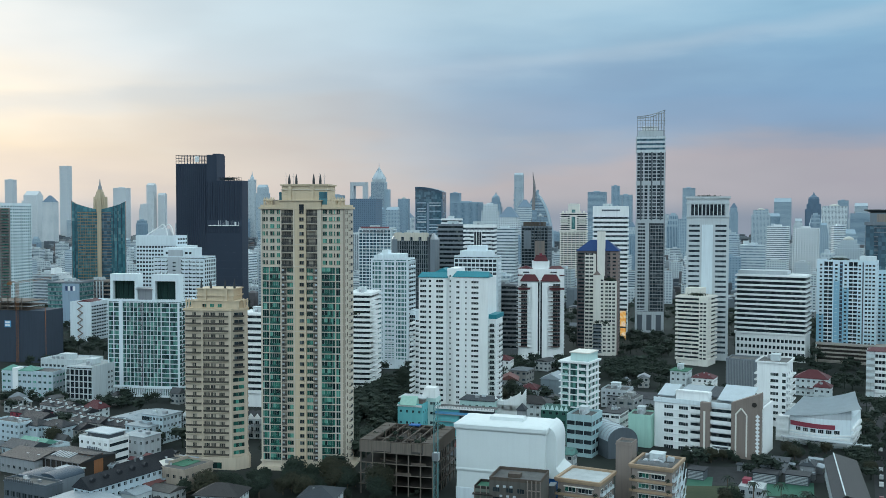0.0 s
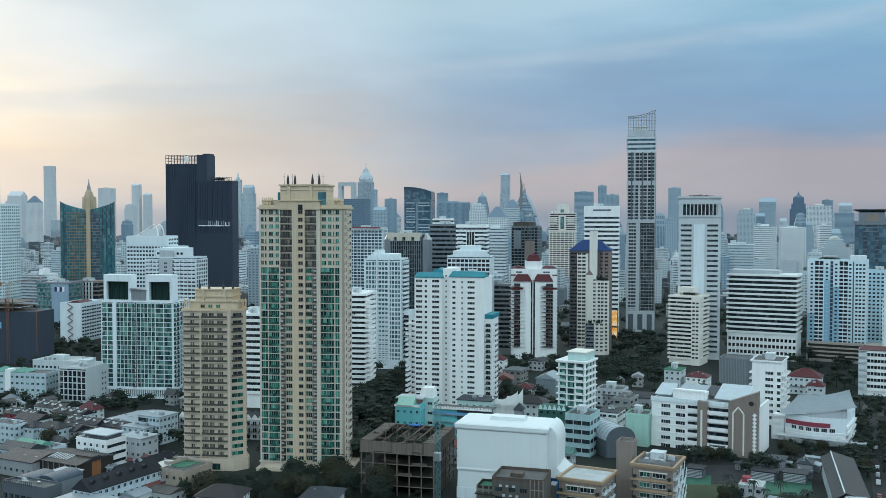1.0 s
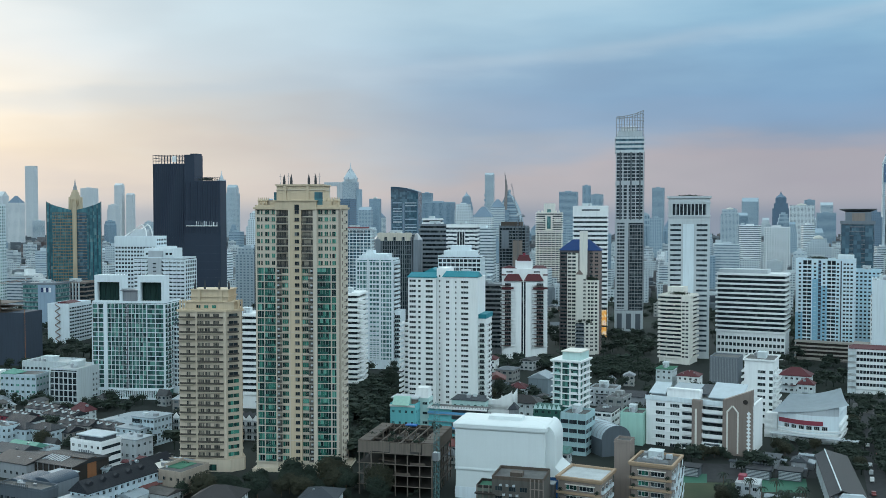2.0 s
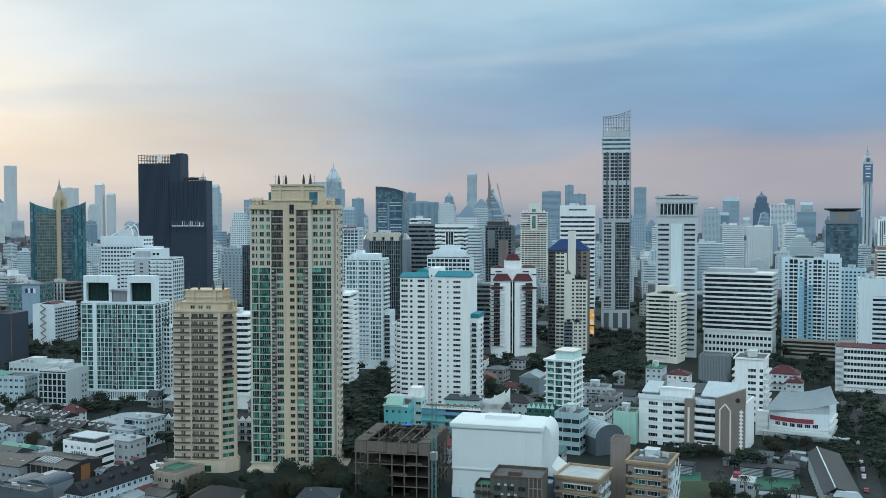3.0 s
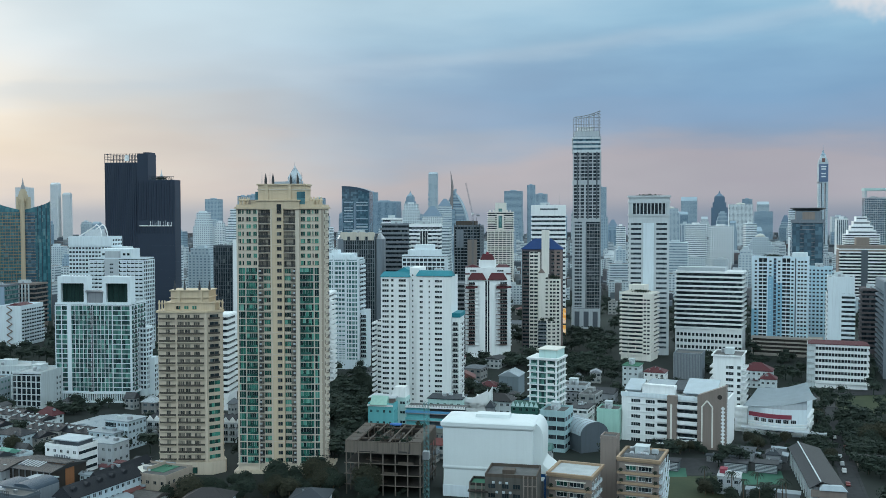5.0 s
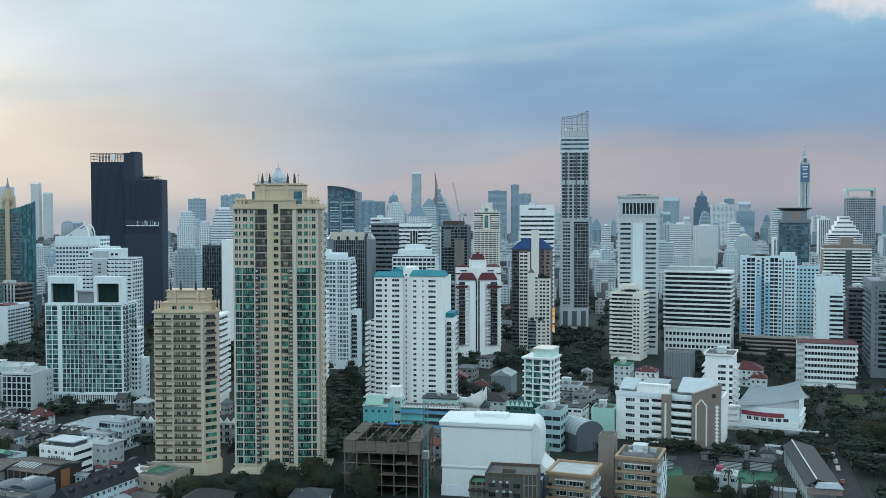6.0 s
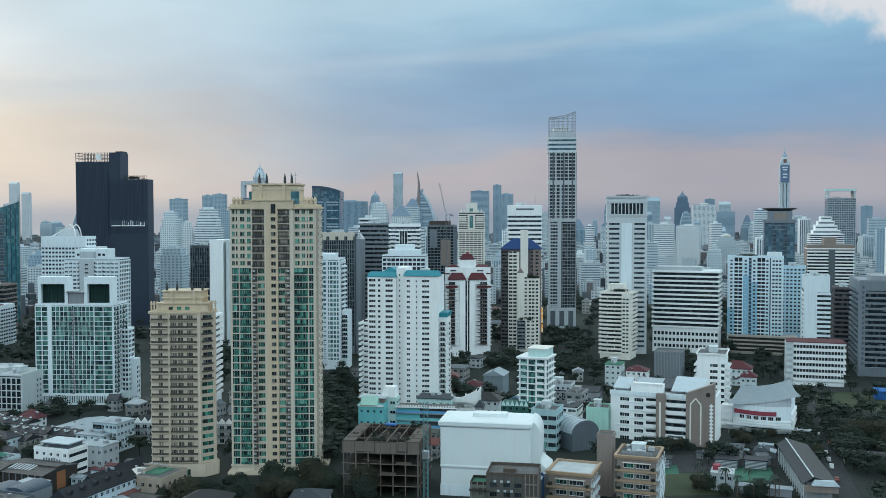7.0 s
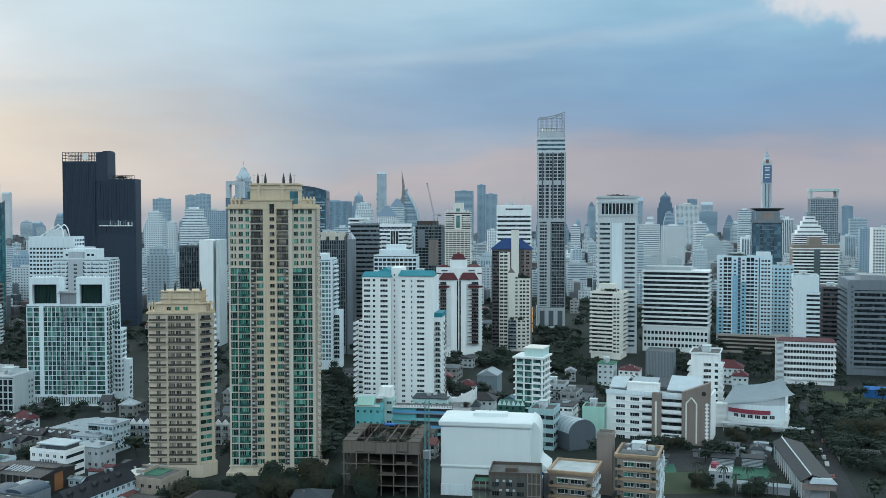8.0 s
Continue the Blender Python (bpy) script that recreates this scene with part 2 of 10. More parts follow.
RAW_PALE = paint("weathered_bare_concrete", (0.17, 0.142, 0.12), dirt=0.9, grain=1.2)
# dark stains, and the shade inside the bare frame and the open shed
RAW_DARK = paint("stain_and_shade_concrete", (0.04, 0.034, 0.03), dirt=0.7, grain=1.2)
NAVY = paint("black_blue_metal_panel", (0.032, 0.045, 0.070), rough=0.4, dirt=0.15)
NAVY_LIGHT = paint("dark_blue_metal_fin", (0.040, 0.055, 0.083), rough=0.4, dirt=0.15)
BRONZE = paint("bronze_cladding", (0.30, 0.225, 0.14), rough=0.4, metal=0.3)
SKY_BLUE = paint("sky_blue_render", (0.27, 0.49, 0.63), dirt=0.2)
PALE_BLUE = paint("pale_blue_render", (0.52, 0.70, 0.79), dirt=0.2)
GOLD = paint("bronze_gold_cladding", (0.54, 0.44, 0.31), rough=0.45, metal=0.1)
TEAL_ROOF = roofing("teal_roof_sheet", (0.02, 0.24, 0.30))
RED_ROOF = roofing("red_clay_roof_tile", (0.105, 0.023, 0.029))
BLUE_ROOF = roofing("blue_roof_tile", (0.018, 0.058, 0.19))
SHEET_ROOF = roofing("pale_metal_roof_sheet", (0.34, 0.40, 0.44), rough=0.5)
PALE_ROOF = roofing("pale_blue_metal_roof", (0.50, 0.58, 0.63), rough=0.5)
VAULT_ROOF = roofing("slate_blue_barrel_roof", (0.06, 0.09, 0.125), rough=0.5)
LOUVRE = paint("dark_green_louvre", (0.02, 0.055, 0.05))
OLD_SHEET = roofing("corroded_roof_sheet", (0.036, 0.038, 0.042))
GREY_ROOF = roofing("grey_cement_roof_tile", (0.046, 0.056, 0.068))
BROWN_ROOF = roofing("brown_weathered_roof_sheet", (0.040, 0.038, 0.040))
DARK_ROOF = roofing("dark_roof_tile", (0.022, 0.025, 0.032))
DECK = earth("stained_roof_deck", [(0.3, (0.09, 0.092, 0.094)), (0.7, (0.19, 0.19, 0.185))], 0.2)
DECK_PALE = earth("pale_roof_deck", [(0.3, (0.42, 0.45, 0.46)), (0.7, (0.60, 0.63, 0.64))], 0.2)
STEEL = paint("galvanised_steel", (0.38, 0.40, 0.42), rough=0.4, metal=0.7)
DARK_STEEL = paint("dark_painted_steel", (0.05, 0.055, 0.06), rough=0.5)
RUST_STEEL = paint("rust_orange_steel", (0.30, 0.13, 0.06), rough=0.6)
AQUA = paint("aqua_render", (0.16, 0.52, 0.56), dirt=0.25)
AQUA_PALE = paint("pale_aqua_render", (0.50, 0.68, 0.66), dirt=0.25)
MINT_ROOF = roofing("mint_green_roof_sheet", (0.13, 0.34, 0.27))
MINT = paint("mint_render", (0.38, 0.62, 0.54), dirt=0.3)
BLUE_PAINT = paint("bright_blue_render", (0.12, 0.36, 0.62), dirt=0.2)
BLUE_SHEET = paint("blue_site_sheeting", (0.03, 0.14, 0.40), dirt=0.3)
WRAP = paint("white_stretched_sheeting", (0.72, 0.775, 0.78), rough=0.5, dirt=0.06)
RED_PAINT = paint("red_render", (0.27, 0.05, 0.075), dirt=0.25)
GREEN_DECK = earth("green_roof_deck", [(0.3, (0.05, 0.17, 0.11)), (0.7, (0.08, 0.22, 0.15))], 0.3)
GLASS = glazing("dark_window_glass", [(0, (0.008, 0.012, 0.015)), (0.65, (0.025, 0.035, 0.042)), (0.90, (0.05, 0.065, 0.07)), (1, (0.15, 0.18, 0.18))], (1.2, 5, 5), 0.15, 0.25)
GLASS_RAIL = glazing("green_balustrade_glass", [(0, (0.02, 0.06, 0.052)), (0.5, (0.035, 0.12, 0.10)), (1, (0.07, 0.22, 0.18))], (1.6, 5, 5), 0.2, 0.3)
GLASS_SOFT = glazing("curtained_window_glass", [(0, (0.03, 0.032, 0.03)), (0.35, (0.09, 0.085, 0.075)), (0.7, (0.22, 0.20, 0.165)), (1, (0.42, 0.38, 0.31))], (1.0, 5, 5), 0.2, 0.25)
GLASS_GREEN = glazing("green_window_glass", [(0, (0.008, 0.015, 0.017)), (0.32, (0.014, 0.045, 0.038)), (0.60, (0.026, 0.115, 0.088)), (0.84, (0.05, 0.24, 0.18)), (0.93, (0.10, 0.37, 0.28)), (1, (0.19, 0.50, 0.40))], (1.3, 5, 5), 0.12, 0.35)
GLASS_DARK_SHEET = glazing("dark_glass_sheet", [(0, (0.012, 0.016, 0.02)), (0.7, (0.028, 0.037, 0.046)), (0.92, (0.06, 0.075, 0.085)), (1, (0.16, 0.18, 0.18))], (1.6, 1.6, 3.2), 0.15, 0.22)
GLASS_BLUE_SHEET = glazing("blue_glass_sheet", [(0, (0.04, 0.085, 0.12)), (0.6, (0.065, 0.14, 0.19)), (1, (0.13, 0.23, 0.29))], (3.0, 3.0, 3.6), 0.08, 0.7)
GLASS_TEAL_SHEET = glazing("teal_glass_sheet", [(0, (0.035, 0.13, 0.165)), (0.6, (0.055, 0.19, 0.23)), (0.9, (0.09, 0.26, 0.30)), (1, (0.20, 0.33, 0.34))], (2.0, 2.0, 3.6), 0.1, 0.5)
GLASS_HOT_SHEET = glazing("green_grey_glass_sheet", [(0, (0.02, 0.04, 0.045)), (0.40, (0.05, 0.12, 0.115)), (0.75, (0.10, 0.25, 0.225)), (1, (0.18, 0.44, 0.37))], (1.45, 1.45, 2.87), 0.12, 0.35)
GLASS_TINT = glazing("aqua_tinted_glass_sheet", [(0, (0.05, 0.14, 0.15)), (0.6, (0.11, 0.27, 0.27)), (1, (0.28, 0.46, 0.45))], (1.8, 1.8, 3.2))
GLASS_BAND = glazing("window_band_glass", [(0, (0.018, 0.028, 0.036)), (0.6, (0.04, 0.055, 0.07)), (1, (0.13, 0.16, 0.18))], (2.2, 2.2, 3.4), 0.15, 0.3)
LOW_WALL = object_paint("house_wall_render", [(0, (0.24, 0.25, 0.25)), (0.3, (0.48, 0.51, 0.52)), (0.6, (0.36, 0.34, 0.31)), (0.8, (0.20, 0.20, 0.20)), (1, (0.58, 0.62, 0.63))])
LOW_ROOF = object_paint("mixed_roof_sheet", [(0, (0.03, 0.031, 0.036)), (0.30, (0.05, 0.054, 0.06)), (0.31, (0.055, 0.048, 0.046)), (0.48, (0.042, 0.036, 0.034)), (0.49, (0.10, 0.115, 0.13)), (0.66, (0.17, 0.20, 0.23)), (0.67, (0.45, 0.50, 0.53)), (0.80, (0.36, 0.42, 0.46)), (0.81, (0.20, 0.05, 0.045)), (0.90, (0.15, 0.05, 0.045)), (0.91, (0.10, 0.26, 0.22)), (1, (0.05, 0.13, 0.22))], 0.6, 0.65)
LEAF = foliage("dark_tropical_leaf", (0.019, 0.029, 0.024), (0.040, 0.054, 0.038))
LEAF_DULL = foliage("dry_brown_green_leaf", (0.030, 0.033, 0.023), (0.058, 0.056, 0.036))
# paler than LEAF, used for the far tree tops
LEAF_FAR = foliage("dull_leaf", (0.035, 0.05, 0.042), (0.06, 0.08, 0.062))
BARK = paint("grey_brown_bark", (0.12, 0.09, 0.065), rough=0.9)
TARMAC = earth("worn_asphalt", [(0.3, (0.032, 0.034, 0.037)), (0.7, (0.052, 0.054, 0.058))], 0.3)
GRASS = earth("dry_grass", [(0.3, (0.036, 0.055, 0.028)), (0.55, (0.058, 0.073, 0.038)), (0.8, (0.09, 0.09, 0.06))], 0.06)
COURT = earth("green_sports_court", [(0.3, (0.04, 0.13, 0.09)), (0.7, (0.06, 0.17, 0.12))], 0.2)
GROUND = earth("dusty_city_ground", [(0.25, (0.014, 0.019, 0.017)), (0.45, (0.026, 0.031, 0.029)), (0.6, (0.018, 0.027, 0.02)), (0.8, (0.05, 0.054, 0.054))], 0.012)


# ---- building blocks ----
def bm_box(bm, x0, y0, z0, x1, y1, z1, mat=0):
    v = [bm.verts.new((x, y, z)) for z in (z0, z1) for y in (y0, y1) for x in (x0, x1)]
    for q in ((0, 2, 3, 1), (4, 5, 7, 6), (0, 1, 5, 4), (2, 6, 7, 3), (0, 4, 6, 2), (1, 3, 7, 5)):
        bm.faces.new([v[i] for i in q]).material_index = mat


def bm_prism(bm, outline, z0, z1, mat=0, scale_top=1.0, centre=(0, 0)):
    """An upright solid over an outline that runs anticlockwise from above."""
    low = [bm.verts.new((x, y, z0)) for x, y in outline]
    top = [bm.verts.new((centre[0] + (x - centre[0]) * scale_top, centre[1] + (y - centre[1]) * scale_top, z1)) for x, y in outline]
    n = len(outline)
    for i in range(n):
        bm.faces.new((low[i], low[(i + 1) % n], top[(i + 1) % n], top[i])).material_index = mat
    bm.faces.new(top).material_index = mat
    bm.faces.new(low[::-1]).material_index = mat


def bm_hip(bm, x0, y0, x1, y1, z, rise, inset=None, over=0.0, mat=0):
    """A hipped roof; inset: how far the ridge's ends stand in (0: a gable)."""
    x0, y0, x1, y1 = x0 - over, y0 - over, x1 + over, y1 + over
    w, d = x1 - x0, y1 - y0
    inset = min(w, d) / 2 if inset is None else inset
    if w >= d:
        r = [(x0 + inset, (y0 + y1) / 2), (x1 - inset, (y0 + y1) / 2)]
    else:
        r = [((x0 + x1) / 2, y0 + inset), ((x0 + x1) / 2, y1 - inset)]
    c = [bm.verts.new(p) for p in ((x0, y0, z), (x1, y0, z), (x1, y1, z), (x0, y1, z))]
    e = [bm.verts.new((x, y, z - 0.25)) for x, y in ((x0, y0), (x1, y0), (x1, y1), (x0, y1))]
    a, b = (bm.verts.new((*p, z + rise)) for p in r)
    if w >= d:
        faces = [(c[0], c[1], b, a), (c[1], c[2], b), (c[2], c[3], a, b), (c[3], c[0], a)]
    else:
        faces = [(c[0], c[1], a), (c[1], c[2], b, a), (c[2], c[3], b), (c[3], c[0], a, b)]
    faces += [(e[i], e[(i + 1) % 4], c[(i + 1) % 4], c[i]) for i in range(4)] + [(e[3], e[2], e[1], e[0])]
    for f in faces:
        bm.faces.new(f).material_index = mat


def bm_tube(bm, p, q, r0, r1, n=8, mat=0):
    p, q = Vector(p), Vector(q)
    turn = (q - p).to_track_quat("Z", "Y").to_matrix()
    ring = [[bm.verts.new(c + turn @ Vector((math.cos(k * math.tau / n) * r, math.sin(k * math.tau / n) * r, 0))) for k in range(n)] for c, r in ((p, r0), (q, r1))]
    for k in range(n):
        bm.faces.new((ring[0][k], ring[0][(k + 1) % n], ring[1][(k + 1) % n], ring[1][k])).material_index = mat
    bm.faces.new(ring[1]).material_index = mat
    bm.faces.new(ring[0][::-1]).material_index = mat


def bm_turned(bm, profile, n=16, centre=(0, 0), mat=0):
    """A turned solid; profile: (radius, z) from below."""
    rings = [[bm.verts.new((centre[0] + math.cos(k * math.tau / n) * max(r, 0.01), centre[1] + math.sin(k * math.tau / n) * max(r, 0.01), z)) for k in range(n)] for r, z in profile]
    for a, b in zip(rings, rings[1:]):
        for k in range(n):
            bm.faces.new((a[k], a[(k + 1) % n], b[(k + 1) % n], b[k])).material_index = mat
    bm.faces.new(rings[-1]).material_index = mat
    bm.faces.new(rings[0][::-1]).material_index = mat


def solid(name, build, *materials):
    """A mesh from a function that fills a bmesh."""
    bm = bmesh.new()
    build(bm)
    me = bpy.data.meshes.new(name)
    bm.to_mesh(me)
    bm.free()
    for m in materials:
        me.materials.append(m)
    return me


def piece(name, mesh, parent, at=(0, 0, 0), turn=0.0, label=""):
    ob = new(name, mesh)
    ob.parent, ob.location = parent, at
    if turn:
        ob.rotation_euler = (0, 0, turn)
    return tagged(ob, label)


def part(name, build, material, parent, label="", at=(0, 0, 0), turn=0.0):
    mats = material if isinstance(material, tuple) else (material,)
    return piece(name, solid(name, build, *mats), parent, at, turn, label)


SHARED = {}


def box_mesh(x0, y0, z0, x1, y1, z1, material):
    """A box's mesh, shared by all boxes of that size and material."""
    key = tuple(round(v, 3) for v in (x0, y0, z0, x1, y1, z1)) + (material.name,)
    if key not in SHARED:
        SHARED[key] = solid("block", lambda bm: bm_box(bm, x0, y0, z0, x1, y1, z1), material)
    return SHARED[key]


def box(name, parent, x0, y0, z0, x1, y1, z1, material, label=""):
    return piece(name, box_mesh(0, 0, 0, x1 - x0, y1 - y0, z1 - z0, material), parent, (x0, y0, z0), 0, label)


def thing(name, x, y, rot, label, category, group=""):
    root = new(name)
    root.empty_display_size = 2
    root.location, root.rotation_euler = (x, y, 0), (0, 0, radians(rot))
    FOOT.append(root)
    return tagged(root, label, category, group)


FOOT = []
SPAN = {}  # width, depth and height of a block by its name
TAKEN = []  # ground already built on: x, y, radius


def mesh_thing(name, mesh, x, y, rot, label, category, group=""):
    """A thing whose own mesh is its body; further parts go under it."""
    ob = new(name, mesh)
    ob.location, ob.rotation_euler = (x, y, 0), (0, 0, radians(rot))
    return tagged(ob, label, category, group)


def claim(x, y, rot, w, d):
    c, s = math.cos(radians(rot)), math.sin(radians(rot))
    n = max(1, round(w / max(d, 1)))
    for k in range(n):
        u = w * (k + 0.5) / n
        TAKEN.append((x + c * u - s * d / 2, y + s * u + c * d / 2, math.hypot(w / n, d) / 2))


def on(face, w, d, u, z, out=0.0):
    """The place and turn of a piece on a face of a block w wide and d deep: u along it, z up."""
    if face == "F":
        return (u, -out, z), 0.0
    if face == "R":
        return (w + out, u, z), math.pi / 2
    return (-out, d - u, z), -math.pi / 2


def window_mesh(w, h, lights=2, casing=None, glass=None, sill=True):
    casing, glass = casing or WHITE, glass or GLASS
    key = ("window", round(w, 2), round(h, 2), lights, casing.name, glass.name, sill)
    if key not in SHARED:
        def build(bm):
            t, xs = 0.07, [0.0]
            for k in range(lights):
                xs += [k * (w - t) / lights + t, (k + 1) * (w - t) / lights]
            xs.append(w)
            zs = [0.0, t, h - t, h]
            for i in range(len(xs) - 1):
                for j in range(3):
                    x0, x1, z0, z1 = xs[i], xs[i + 1], zs[j], zs[j + 1]
                    if j == 1 and i % 2:
                        q = [(x0, z0), (x1, z0), (x1, z1), (x0, z1)]
                        for k in range(4):
                            (ax, az), (bx, bz) = q[k], q[(k + 1) % 4]
                            bm.faces.new([bm.verts.new(p) for p in ((ax, -0.1, az), (bx, -0.1, bz), (bx, -0.02, bz), (ax, -0.02, az))])
                        bm.faces.new([bm.verts.new((x, -0.02, z)) for x, z in q]).material_index = 1
                    else:
                        bm.faces.new([bm.verts.new(p) for p in ((x0, -0.1, z0), (x1, -0.1, z0), (x1, -0.1, z1), (x0, -0.1, z1))])
            low = -0.28 if sill else -0.1
            ends = [(0, 0), (w, 0), (w, h), (0, h)]
            for k in range(4):
                (ax, az), (bx, bz) = ends[k], ends[(k + 1) % 4]
                y = low if k == 0 else -0.1
                bm.faces.new([bm.verts.new(p) for p in ((ax, 0.03, az), (bx, 0.03, bz), (bx, y, bz), (ax, y, az))])
            if sill:
                bm.faces.new([bm.verts.new(p) for p in ((0, low, 0), (w, low, 0), (w, -0.1, 0.06), (0, -0.1, 0.06))])
                bm.faces.new([bm.verts.new(p) for p in ((0, 0.03, -0.14), (w, 0.03, -0.14), (w, low, 0), (0, low, 0))])
            bmesh.ops.remove_doubles(bm, verts=bm.verts, dist=0.001)
        SHARED[key] = solid("window", build, casing, glass)
    return SHARED[key]


def windows(root, face, w, d, us, zs, ww, wh, lights=2, casing=None, glass=None, sill=True, out=0.0):
    mesh = window_mesh(ww, wh, lights, casing, glass, sill)
    for z in zs:
        for u in us:
            at, turn = on(face, w, d, u, z, out)
            piece("window", mesh, root, at, turn)


def window_rows(root, face, w, d, us, zs, ww, wh, glass=None, casing=None, out=0.0):
    """Small windows of one storey joined into a row, a row for each storey."""
    glass, casing = glass or GLASS_BAND, casing or WHITE
    joined = face != "F" and len(zs) > 1
    key = ("row", tuple(round(u, 2) for u in us), ww, wh, glass.name, casing.name, tuple(round(z - zs[0], 2) for z in zs) if joined else 0)
    if key not in SHARED:
        def build(bm):
            for lift in ([z - zs[0] for z in zs] if joined else [0.0]):
                for u in us:
                    bm_box(bm, u, -0.04, lift, u + ww, 0.02, lift + wh, 1)
                    bm_box(bm, u - 0.05, -0.22, lift - 0.15, u + ww + 0.05, 0.02, lift)
        SHARED[key] = solid("glazing", build, casing, glass)
    for z in (zs[:1] if joined else zs):
        at, turn = on(face, w, d, 0, z, out)
        tagged(piece("glazing", SHARED[key], root, at, turn), kind="stuff")


def balcony_mesh(w, deep, wall, rail="solid", rail_material=None, high=1.0):
    rail_material = rail_material or DARK_STEEL
    key = ("balcony", round(w, 2), deep, wall.name, rail, rail_material.name, high)
    if key not in SHARED:
        def build(bm):
            bm_box(bm, 0, -deep, -0.22, w, 0.0, 0)
            if rail == "solid":
                bm_box(bm, 0, -deep, 0, w, -deep + 0.12, high)
                bm_box(bm, 0, -deep + 0.12, 0, 0.12, 0, high)
                bm_box(bm, w - 0.12, -deep + 0.12, 0, w, 0, high)
            elif rail == "panel":
                bm_box(bm, 0.05, -deep, 0.22, w - 0.05, -deep + 0.06, 0.98, 1)
                for x in (0.05, w - 0.11):
                    bm_box(bm, x, -deep + 0.06, 0.22, x + 0.06, 0, 0.98, 1)
            else:
                bm_box(bm, 0, -deep, 0.95, w, -deep + 0.07, 1.05, 1)
                n = max(3, round(w / 0.32))
                for k in range(n + 1):
                    x = k * (w - 0.14) / n
                    bm_box(bm, x, -deep + 0.01, 0, x + 0.14, -deep + 0.06, 0.95, 1)
                for x in (0.0, w - 0.06):
                    bm_box(bm, x, -deep + 0.07, 0.95, x + 0.06, 0, 1.05, 1)
        SHARED[key] = solid("balcony", build, wall, rail_material)
    return SHARED[key]


def balconies(root, face, w, d, us, zs, bw, deep, wall, rail="solid", rail_material=None, out=0.0, high=1.0):
    mesh = balcony_mesh(bw, deep, wall, rail, rail_material, high)
    for z in zs:
        for u in us:
            at, turn = on(face, w, d, u, z, out)
            piece("balcony", mesh, root, at, turn)


def lattice(root, face, w, d, length, n, z0, floors, rise, pier, beam, proud, material, u0=0.0):
    """Piers and floor beams that stand proud of a glazed wall."""
    pm = box_mesh(0, -proud, 0, pier, 0.0, floors * rise, material)
    for k in range(n + 1):
        at, turn = on(face, w, d, u0 + k * (length - pier) / n, z0)
        piece("pier", pm, root, at, turn)
    bm_ = box_mesh(0, -proud + 0.06, 0, length, 0.0, beam, material)
    for k in range(floors + 1):
        at, turn = on(face, w, d, u0, z0 + k * rise - (beam if k else 0))
        piece("floor_beam", bm_, root, at, turn)


def lattice_screen(root, face, w, d, length, n, z0, floors, rise, pier, beam, proud, material):
    """The same on a far wall, where the single members are too small to tell apart: one screen."""
    def build(bm):
        for k in range(n + 1):
            u = k * (length - pier) / n
            bm_box(bm, u, -proud, 0, u + pier, 0, floors * rise)
        for k in range(floors + 1):
            z = k * rise - (beam if k else 0)
            bm_box(bm, 0, -proud + 0.06, z, length, 0, z + beam)
    at, turn = on(face, w, d, 0, z0)
    tagged(part("facade_grid", build, material, root, "", at, turn), kind="stuff")


def ring(name, root, x0, y0, x1, y1, zs, h, proud, material):
    """A band round a block, one for each height."""
    mesh = box_mesh(-proud, -proud, 0, x1 - x0 + proud, y1 - y0 + proud, h, material)
    for z in zs:
        piece(name, mesh, root, (x0, y0, z))


def parapet(root, x0, y0, x1, y1, z, material, high=1.1, thick=0.35, deck=None):
    def build(bm):
        bm_box(bm, x0, y0, z, x1, y0 + thick, z + high)
        bm_box(bm, x0, y1 - thick, z, x1, y1, z + high)
        bm_box(bm, x0, y0 + thick, z, x0 + thick, y1 - thick, z + high)
        bm_box(bm, x1 - thick, y0 + thick, z, x1, y1 - thick, z + high)
    part("parapet", build, material, root)
    if deck:
        box("roof_deck", root, x0 + thick, y0 + thick, z, x1 - thick, y1 - thick, z + 0.12, deck)


def tank_mesh(material):
    key = ("tank", material.name)
    if key not in SHARED:
        SHARED[key] = solid("water_tank", lambda bm: bm_turned(bm, [(1.0, 0), (1.0, 2.0), (0.8, 2.35), (0.2, 2.5)], 12), material)
    return SHARED[key]


def chiller_mesh(material):
    key = ("chiller", material.name)
    if key not in SHARED:
        def build(bm):
            bm_box(bm, 0, 0, 0.25, 2.4, 1.4, 1.7)
            bm_box(bm, 0.1, 0.1, 0, 0.3, 1.3, 0.25)
            bm_box(bm, 2.1, 0.1, 0, 2.3, 1.3, 0.25)
            bm_turned(bm, [(0.5, 1.7), (0.5, 1.9)], 10, (0.65, 0.7))
            bm_turned(bm, [(0.5, 1.7), (0.5, 1.9)], 10, (1.75, 0.7))
        SHARED[key] = solid("cooling_unit", build, material)
    return SHARED[key]


